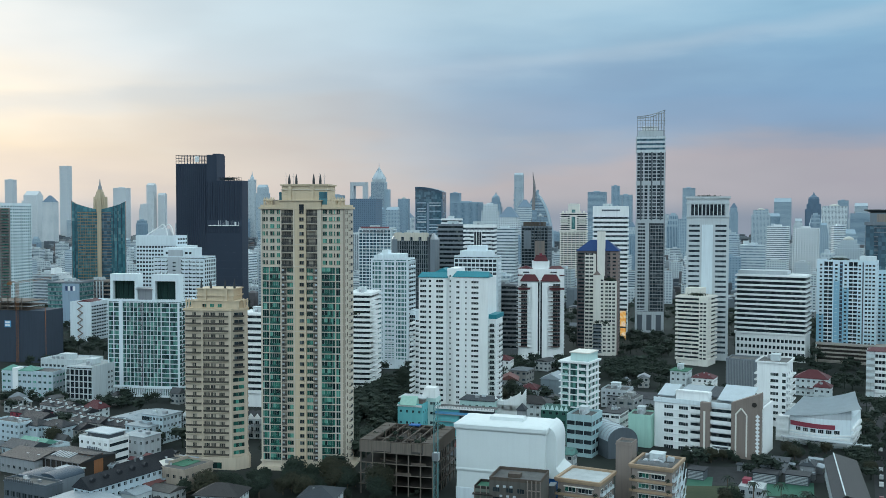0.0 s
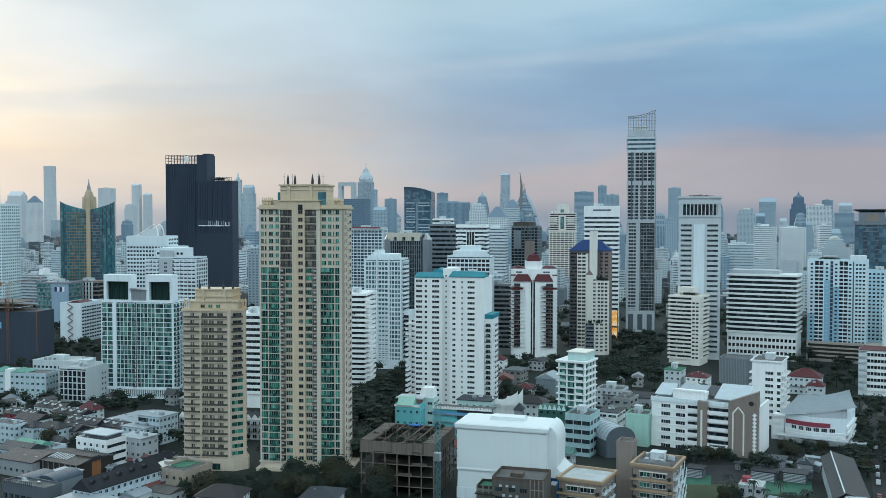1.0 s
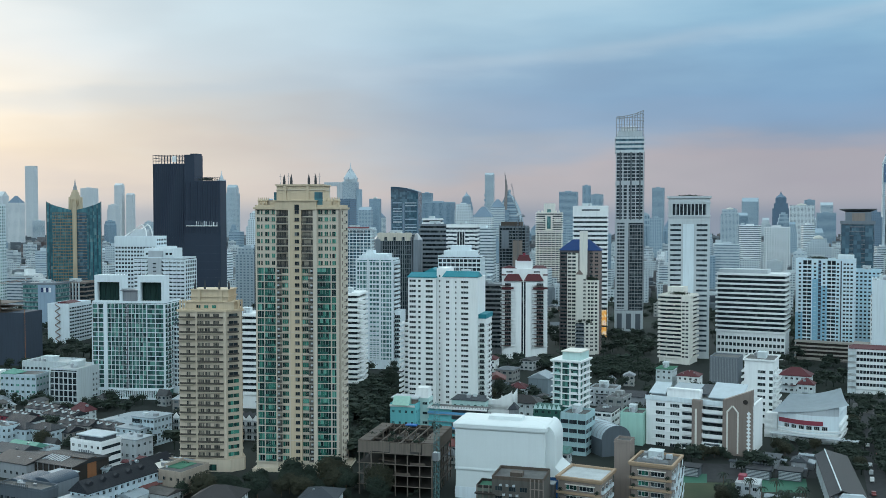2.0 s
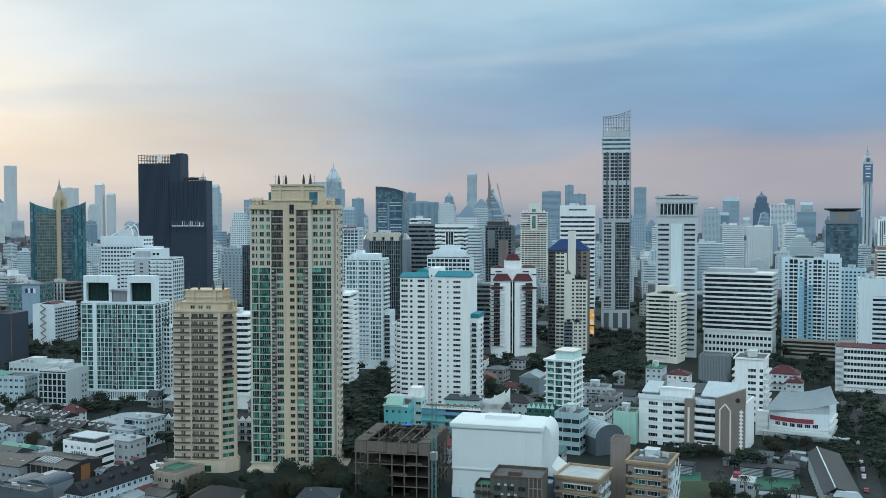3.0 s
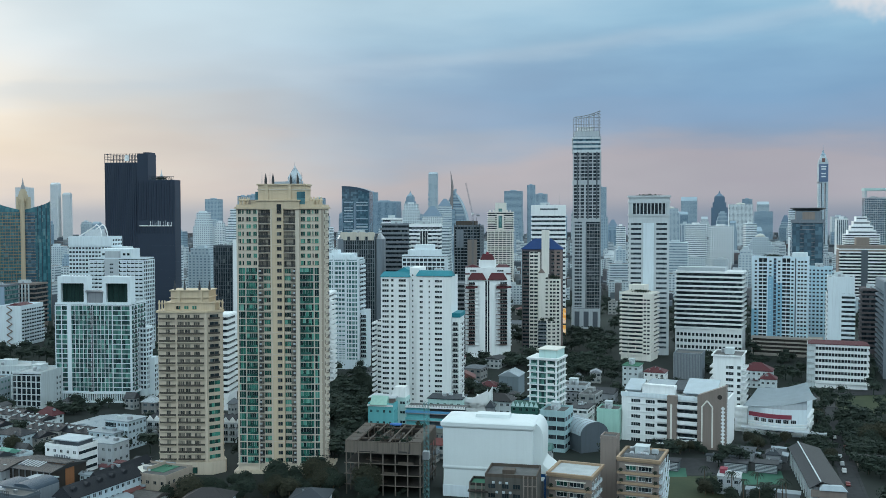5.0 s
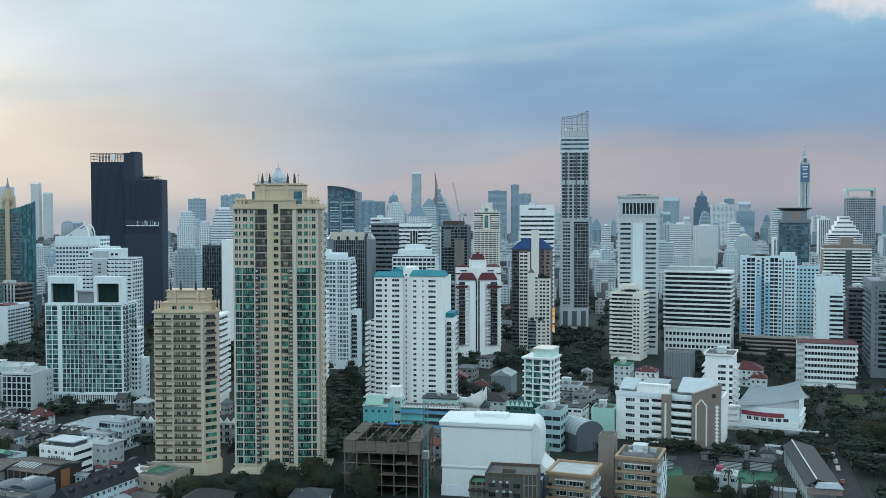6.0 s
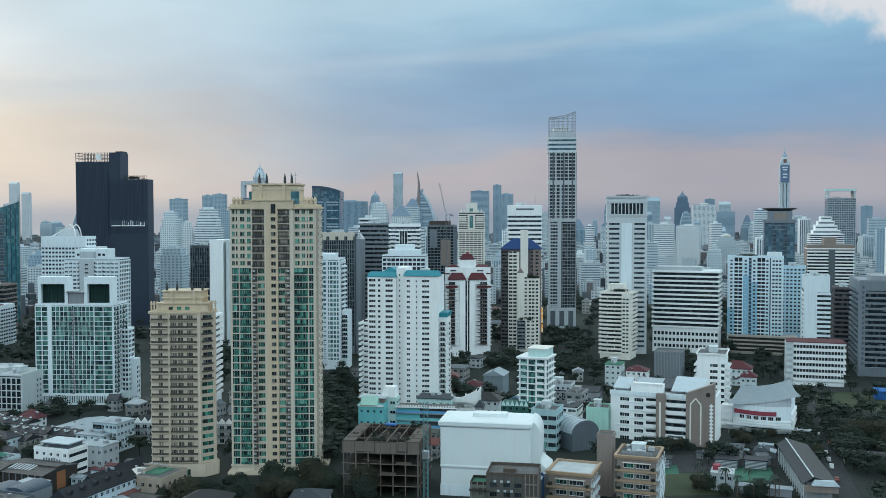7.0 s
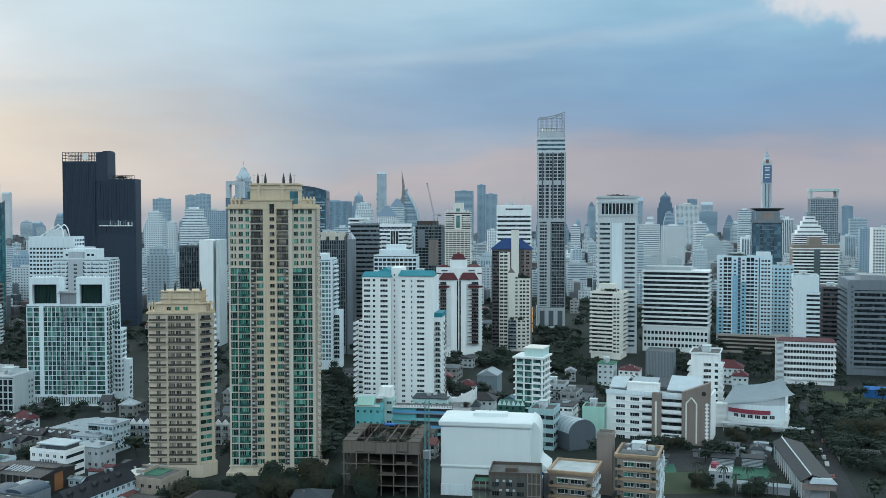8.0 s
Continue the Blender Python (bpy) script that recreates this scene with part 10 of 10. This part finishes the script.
def palm_kind(seed):
    rng = random.Random(seed)
    root = new("palm_tree")
    tagged(root, "palm tree with thin trunk and drooping fronds", "tree", "trees")
    part("trunk", lambda bm: bm_tube(bm, (0, 0, -0.2), (0.3, 0.1, 8.0), 0.22, 0.14, 6), BARK, root)

    def fronds(bm):
        for k in range(14):
            a = k * math.tau / 14 + rng.uniform(-0.2, 0.2)
            rise = rng.uniform(0.2, 1.2)
            last = None
            for j in range(6):
                t = j / 5
                p = Vector((0.3 + math.cos(a) * 2.8 * t, 0.1 + math.sin(a) * 2.8 * t, 8.0 + rise * t * 2 - 2.8 * t * t))
                s = Vector((-math.sin(a), math.cos(a), -0.3)) * 0.42 * (1 - t * 0.8)
                cur = (bm.verts.new(p + s), bm.verts.new(p - s))
                if last:
                    bm.faces.new((last[0], last[1], cur[1], cur[0]))
                last = cur
    tagged(part("crown", fronds, LEAF, root), kind="stuff")
    return root


TREES = [tree_kind(1, 10.0, 4.6, 400, 0.66, LEAF), tree_kind(2, 12.0, 5.4, 430, 0.72, LEAF), tree_kind(3, 8.0, 4.0, 340, 0.60, LEAF), tree_kind(4, 14.0, 6.0, 450, 0.78, LEAF_DULL)]
PALM = palm_kind(6)
for i, o in enumerate(TREES + [PALM]):
    o.location = [(-232, 340, 0), (-190, 352, 0), (-178, 345, 0), (-150, 350, 0), (-20, 395, 0)][i]


def free(x, y, r):
    return all((x - a) ** 2 + (y - b) ** 2 > (c + r) ** 2 for a, b, c in TAKEN)


def grove(points, count, reach, seed, gap=2.0, keep=False, kinds=TREES, scale=1.0):
    """Trees scattered round each of some places."""
    rng = random.Random(seed)
    for px, py in points:
        for _ in range(count):
            x, y = px + rng.uniform(-reach, reach), py + rng.uniform(-reach, reach)
            if keep or free(x, y, gap):
                s = rng.uniform(0.7, 1.2) * scale
                copy_thing(rng.choice(kinds), Matrix.LocRotScale((x, y, 0), Euler((0, 0, rng.uniform(0, math.tau))), (s, s, s * rng.uniform(0.85, 1.1))))


def woods(points, name, seed):
    """Trees too many to count, as one mesh of leaf clumps."""
    rng = random.Random(seed)
    bm = bmesh.new()
    for x, y, scale in points:
        s = rng.uniform(0.8, 1.3) * scale
        for k in range(3):
            a = k * 2.1 + rng.uniform(-0.7, 0.7)
            leafy(bm, x + math.cos(a) * 2.3 * s, y + math.sin(a) * 2.3 * s, rng.uniform(3.8, 7.2) * s, 3.3 * s, 3.3 * s, 2.5 * s, 30, rng, 1.15 * min(1.0, s))
        bm_tube(bm, (x, y, 0), (x, y, 5 * s), 0.3, 0.2, 5)
    me = bpy.data.meshes.new(name)
    bm.to_mesh(me)
    bm.free()
    me.materials.append(LEAF)
    tagged(new(name, me), "dark street trees between the houses", "trees", "", "stuff")


THICKET = []


def thicket(points, count, reach, seed, gap=2.0, scale=1.0):
    rng = random.Random(seed)
    for px, py in points:
        for _ in range(count):
            x, y = px + rng.uniform(-reach, reach), py + rng.uniform(-reach, reach)
            if free(x, y, gap):
                THICKET.append((x, y, scale))


grove([(-226.1, 330.6), (-216.4, 330.7), (-213.7, 340.3), (-200.6, 333.9), (-197.8, 342.5), (-186.8, 338.9), (-181.9, 346.5), (-171.9, 344.3), (-168.9, 356.4), (-157.1, 347.1), (-156.0, 355.9), (-143.2, 348.9), (-135.9, 354.7)], 4, 9, 11, -1.5, scale=0.74)
thicket([(-189.0, 411.3), (-202.1, 443.8), (-217.9, 481.5), (-227.7, 511.2), (-228.2, 529.1), (-225.3, 539.6), (-241.5, 533.7), (-246.4, 562.2), (-236.2, 565.9), (-256.6, 558.5), (-210.9, 513.7), (-221.6, 550.7), (-232.0, 500.9)], 6, 13, 12, -2)
grove([(-209.4, 551.2), (-194.7, 556.6), (-180.0, 561.9), (-166.4, 559.1), (-158.0, 573.8), (-232.8, 567.1)], 3, 9, 13, -1)
thicket([(-193.5, 678.7), (-180.3, 669.8), (-170.7, 681.5), (-159.5, 696.8), (-149.4, 689.3), (-183.6, 630.3), (-108.0, 662.8), (-99.2, 656.3), (-94.6, 677.6), (-86.0, 670.8), (-75.7, 664.8), (-117.2, 706.6), (-103.6, 711.6)], 5, 14, 14, scale=0.75)
thicket([(-443.4, 458.5), (-431.1, 459.1), (-416.5, 457.0), (-403.9, 461.6), (-366.3, 450.5), (-415.9, 434.2)], 4, 9, 15, 0.5, 0.7)
thicket([(-371.0, 466.2), (-352.3, 473.0), (-346.0, 486.3), (-343.8, 494.6)], 3, 8, 46, 0.5, 0.62)
grove([(-329.5, 372.4), (-328.4, 378.9), (-319.0, 373.8), (-278.6, 383.6), (-231.1, 328.8), (-228.9, 334.8), (-327.2, 348.0)], 2, 6, 16, 0, scale=0.75)
grove([(50.5, 501.1), (49.9, 479.9), (61.9, 490.6), (67.4, 485.5), (76.2, 489.5), (59.2, 484.0), (67.2, 473.7), (78.5, 493.7), (53.2, 434.2), (59.4, 425.8), (66.9, 446.7), (56.3, 489.6), (61.9, 472.7), (48.8, 459.1), (55.0, 402.9), (49.1, 406.0)], 3, 10, 17, 0.5, scale=0.8)
grove([(-35.6, 439.3), (-28.1, 447.6), (-19.3, 447.6), (-10.6, 445.6), (-0.6, 472.5), (6.9, 468.6), (17.8, 477.1), (2.7, 461.9), (-22.2, 389.0), (-15.8, 382.6), (17.9, 449.7), (22.8, 502.8)], 2, 6, 18, -0.5, scale=0.5)
grove([(49.8, 580.8), (46.5, 542.7), (44.6, 506.6), (37.4, 451.6), (37.2, 431.2)], 3, 6, 19, 0.2, scale=0.6)
grove([(-2.9, 385.6), (1.2, 383.1), (6.1, 387.2), (10.1, 384.8), (16.2, 389.1), (-7.7, 381.5), (-19.4, 387.4), (2.8, 378.7), (7.0, 377.9), (11.6, 380.3), (-1.8, 376.3), (17.9, 386.2)], 2, 4, 20, -2, kinds=[PALM, PALM, TREES[2]])
thicket([(-18.9, 701.0), (-12.1, 676.9), (4.4, 692.3), (23.0, 683.3), (62.0, 666.8), (81.7, 675.0), (32.7, 737.7), (43.8, 668.0)], 4, 14, 21, 1)
thicket([(-594.0, 608.9), (-593.3, 626.4), (-557.1, 605.9), (-555.7, 623.0), (-527.9, 610.2), (-555.8, 575.2), (-541.2, 645.5), (-502.7, 632.4)], 5, 16, 22, 1)


# ---- the rest of the city ----
def city_house(x, y, rot, seed, big=1.0, heights=(4, 5, 6.5, 7, 7, 8, 8, 11, 14)):
    rng = random.Random(seed)
    w, d, h = rng.uniform(7, 17) * big, rng.uniform(8, 16) * big, rng.choice(heights)
    TAKEN.append((x, y, max(w, d) * 0.52))

    def body(bm):
        bm_box(bm, -w / 2, -d / 2, 0, w / 2, d / 2, h)
        if h > 9:
            bm_box(bm, -w / 2 - 0.2, -d / 2 - 0.2, h - 0.5, w / 2 + 0.2, d / 2 + 0.2, h + 0.7)
            bm_box(bm, -w / 4, 0, h, w / 6, d / 3, h + 2.8)
            bm_box(bm, -w / 2 + 0.4, -d / 2 + 0.4, h + 0.5, w / 2 - 0.4, d / 2 - 0.4, h + 0.75, 1)
            for _ in range(3):
                px, py = rng.uniform(-w / 3, w / 3), rng.uniform(-d / 2 + 1, -1)
                bm_box(bm, px, py, h + 0.7, px + 1.3, py + 0.8, h + rng.uniform(1.3, 2.2))
    root = mesh_thing("house", solid("house", body, LOW_WALL, LOW_ROOF), x, y, rot, rng.choice(("low weathered town house with worn roof", "pale town house with sheet roof", "grey shop house among low houses")), "house", "low city houses")
    n, k = max(1, int(h / 3.2)), max(2, int(w / 3.2))

    def panes(bm):
        for j in range(n):
            for i in range(k):
                u, z = -w / 2 + (i + 0.28) * w / k, (j + 0.35) * h / n
                bm_box(bm, u, -d / 2 - 0.05, z, u + w / k * 0.5, -d / 2, z + 1.3)
                bm_box(bm, w / 2, -d / 2 + (i + 0.28) * d / k, z, w / 2 + 0.05, -d / 2 + (i + 0.75) * d / k, z + 1.3)
    tagged(part("glazing", panes, GLASS_BAND, root), kind="stuff")
    if h <= 9:
        part("roof", lambda bm: bm_hip(bm, -w / 2, -d / 2, w / 2, d / 2, h, rng.uniform(1.2, 3.2), rng.choice((0.0, None)), 0.5), LOW_ROOF, root)


def sector(rng, near, far_):
    """A random place in the part of the plain that the walk looks over."""
    dist = math.sqrt(rng.uniform(near ** 2, far_ ** 2))
    a = radians(rng.uniform(-20, 50))
    return -math.sin(a) * dist - 20, math.cos(a) * dist


def parkland(x, y):
    """Gardens, school grounds and the tree belt, where no houses stand."""
    return (x > -75 and y < 660) or (x > -262 and y < 385) or (-235 < x < -150 and 385 < y < 560) or (-138 < x < -62 and 640 < y < 920)


rng = random.Random(77)
made = 0
for trial in range(5000):
    x, y = sector(rng, 400, 1150)
    if made < 72 and free(x, y, 8) and not parkland(x, y):
        city_house(x, y, rng.choice((-10, -8, 2, 8, 12)) + rng.uniform(-3, 3), trial)
        made += 1
made = 0
for trial in range(3000):
    x, y = sector(rng, 350, 640)
    if made < 62 and free(x, y, 3.6) and not parkland(x, y):
        city_house(x, y, rng.choice((-10, -8, -6, 4)) + rng.uniform(-3, 3), 9000 + trial, 0.52, (3.5, 4, 5, 6, 6.5, 7))
        made += 1
thicket([(-37.2, 451.8), (-32.1, 458.7), (-25.6, 454.8), (-17.8, 462.4), (-10.2, 458.7), (-4.1, 451.5), (0.5, 445.3), (6.0, 454.0), (11.9, 451.3), (18.1, 465.8), (23.7, 484.5), (28.3, 504.2), (19.4, 495.6), (6.4, 480.1)], 2, 7, 41, 0.2, 0.42)
thicket([(49.0, 602.3), (44.7, 562.9), (40.6, 519.6), (38.3, 486.2), (40.5, 468.8), (37.9, 441.3), (39.0, 422.0), (41.3, 400.3), (51.4, 459.6), (53.7, 483.0), (51.8, 508.0), (50.1, 521.3)], 3, 7, 42, 0.2, 0.75)
thicket([(-230.7, 510.0), (-218.0, 489.4), (-238.7, 544.5), (-218.4, 514.5), (-206.1, 493.7), (-220.8, 480.5), (-198.0, 432.3), (-183.1, 402.2), (-197.5, 481.1), (-206.2, 478.0)], 8, 11, 43, -1.0)
spots = []
for trial in range(1150):
    x, y = sector(rng, 400, 1250)
    if free(x, y, 1.5):
        spots.append((x, y, 1.0))
thicket([(51.7, 497.5), (49.6, 470.5), (48.0, 443.2), (46.5, 420.6), (45.3, 402.8), (44.3, 384.8), (48.3, 459.0), (47.3, 433.1)], 5, 4, 44, 0.3, 0.8)
thicket([(-129.3, 710.2), (-127.8, 772.3), (-126.0, 845.5), (-119.8, 888.3), (-103.3, 812.2), (-99.2, 892.6), (-104.2, 715.5), (-91.6, 718.1), (-82.5, 781.8), (-81.6, 692.8), (-107.8, 687.3), (-86.5, 853.7), (-117.8, 685.2)], 6, 15, 45, 0.5, 0.62)
thicket([(54.0 + 8.5 * i + 3.0 * (j % 2), 398.0 + 9.0 * j) for i in range(9) for j in range(18)], 1, 5, 47, 0.0, 0.78)
thicket([(30.0 + 2.0 * (j % 3) + 0.10 * 9 * j, 448.0 + 9.0 * j) for j in range(14)], 2, 4, 48, -0.6, 0.6)
woods(spots, "street_trees", 23)
woods(THICKET, "thicket", 24)

# mid-distance blocks between the named towers
made = 0
for trial in range(900):
    x, y = sector(rng, 900, 2300)
    dist = math.hypot(x, y)
    if made < 105 and free(x, y, 26):
        w = rng.uniform(14, 32)
        tall_ = rng.uniform(22, 62 if dist < 1400 else 104)
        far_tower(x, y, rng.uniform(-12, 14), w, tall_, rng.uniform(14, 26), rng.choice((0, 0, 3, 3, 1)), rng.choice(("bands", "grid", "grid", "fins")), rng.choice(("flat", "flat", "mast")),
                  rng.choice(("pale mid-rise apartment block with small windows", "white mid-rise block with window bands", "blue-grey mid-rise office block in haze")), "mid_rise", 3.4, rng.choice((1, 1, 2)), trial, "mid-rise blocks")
        made += 1
made = 0
for trial in range(900):
    x, y = sector(rng, 2300, 4700)
    if made < 110 and free(x, y, 30):
        w = rng.uniform(18, 44)
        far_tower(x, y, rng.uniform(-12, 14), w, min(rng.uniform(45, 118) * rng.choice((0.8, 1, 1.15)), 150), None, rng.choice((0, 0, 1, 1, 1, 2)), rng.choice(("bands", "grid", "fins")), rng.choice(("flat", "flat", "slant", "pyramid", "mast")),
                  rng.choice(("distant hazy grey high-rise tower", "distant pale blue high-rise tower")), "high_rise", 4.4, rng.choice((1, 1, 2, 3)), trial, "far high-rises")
        made += 1


def far_houses(bm_count, near, far_, name, material, seed, big):
    rng = random.Random(seed)
    verts, faces = [], []
    for _ in range(bm_count):
        x, y = sector(rng, near, far_)
        if not free(x, y, 5):
            continue
        w, d, h = rng.uniform(8, 20) * big, rng.uniform(8, 18) * big, rng.choice((5, 7, 9, 12, 16, 22))
        a = radians(rng.uniform(-12, 14))
        c, s = math.cos(a), math.sin(a)
        base = len(verts)
        for z, k in ((0, 1), (h, 1), (h + rng.choice((0.4, 2.5)), rng.choice((0.2, 0.9)))):
            for px, py in ((-w / 2, -d / 2), (w / 2, -d / 2), (w / 2, d / 2), (-w / 2, d / 2)):
                px, py = px * (k if h > 8 else 1), py * k
                verts.append((x + c * px - s * py, y + s * px + c * py, z))
        for lv in (0, 4):
            for i in range(4):
                j = (i + 1) % 4
                faces.append((base + lv + i, base + lv + j, base + lv + 4 + j, base + lv + 4 + i))
        faces.append((base + 8, base + 9, base + 10, base + 11))
    me = bpy.data.meshes.new(name)
    me.from_pydata(verts, [], faces)
    me.materials.append(material)
    tagged(new(name, me), "countless low pale houses of the distant city", "houses", "", "stuff")


def far_blocks(count, near, far_, seed):
    """Lesser blocks of the city between the towers, with window bands cut as dark courses."""
    rng = random.Random(seed)
    verts, faces, kinds = [], [], []

    def cuboid(x, y, c, s, x0, y0, z0, x1, y1, z1, kind):
        base = len(verts)
        for z in (z0, z1):
            for px, py in ((x0, y0), (x1, y0), (x1, y1), (x0, y1)):
                verts.append((x + c * px - s * py, y + s * px + c * py, z))
        for f in ((0, 1, 5, 4), (1, 2, 6, 5), (2, 3, 7, 6), (3, 0, 4, 7), (4, 5, 6, 7)):
            faces.append(tuple(base + k for k in f))
            kinds.append(kind)
    for _ in range(count):
        x, y = sector(rng, near, far_)
        if not free(x, y, 13):
            continue
        w, d, h = rng.uniform(12, 34), rng.uniform(10, 20), rng.choice((13, 16, 20, 24, 28, 34, 42))
        a = radians(rng.uniform(-12, 14))
        c, s = math.cos(a), math.sin(a)
        TAKEN.append((x, y, max(w, d) * 0.5))
        cuboid(x, y, c, s, -w / 2, -d / 2, 0, w / 2, d / 2, h, 0)
        cuboid(x, y, c, s, -w / 5, -d / 5, h, w / 6, d / 4, h + rng.uniform(2, 4), 0)
        cuboid(x, y, c, s, -w / 2 + 0.5, -d / 2 + 0.5, h, w / 2 - 0.5, d / 2 - 0.5, h + 0.15, 2)
        n, m = int(h / 3.3), max(2, int(w / 3.6))
        whole = rng.random() < 0.4
        for j in range(n):
            z = 1.2 + j * (h - 1) / n
            if whole:
                cuboid(x, y, c, s, -w / 2 + 0.6, -d / 2 - 0.1, z, w / 2 - 0.6, -d / 2, z + 1.5, 1)
            else:
                for i in range(m):
                    u = -w / 2 + (i + 0.22) * w / m
                    cuboid(x, y, c, s, u, -d / 2 - 0.1, z, u + w / m * 0.55, -d / 2, z + 1.5, 1)
            cuboid(x, y, c, s, w / 2, -d / 2 + 1, z, w / 2 + 0.1, d / 2 - 1, z + 1.4, 1)
            cuboid(x, y, c, s, -w / 2 - 0.1, -d / 2 + 1, z, -w / 2, d / 2 - 1, z + 1.4, 1)
    me = bpy.data.meshes.new("city_blocks")
    me.from_pydata(verts, [], faces)
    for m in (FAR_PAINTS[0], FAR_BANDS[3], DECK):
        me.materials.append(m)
    me.polygons.foreach_set("material_index", kinds)
    tagged(new("city_blocks", me), "countless lesser pale blocks between the towers", "buildings", "", "stuff")


far_blocks(420, 1180, 1600, 51)
far_blocks(650, 1600, 2600, 52)
ISLE = island_paint("far_city_roofs", [(0, (0.05, 0.06, 0.075)), (0.35, (0.10, 0.125, 0.15)), (0.6, (0.20, 0.24, 0.27)), (0.75, (0.12, 0.09, 0.09)), (1, (0.38, 0.43, 0.46))])
far_houses(1900, 1150, 1900, "far_low_houses", ISLE, 5, 0.9)
far_houses(5200, 1900, 4800, "horizon_low_houses", ISLE, 6, 1.5)


def far_woods(count, near, far_, seed):
    rng = random.Random(seed)
    bm = bmesh.new()
    for _ in range(count):
        x, y = sector(rng, near, far_)
        if free(x, y, 3):
            leafy(bm, x, y, rng.uniform(3, 5), rng.uniform(4, 9), rng.uniform(4, 9), rng.uniform(3, 5), 18, rng, 3.0)
    me = bpy.data.meshes.new("far_tree_tops")
    bm.to_mesh(me)
    bm.free()
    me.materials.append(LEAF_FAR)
    tagged(new("far_tree_tops", me), "dull green tree tops between the distant houses", "trees", "", "stuff")


far_woods(1500, 700, 3000, 9)
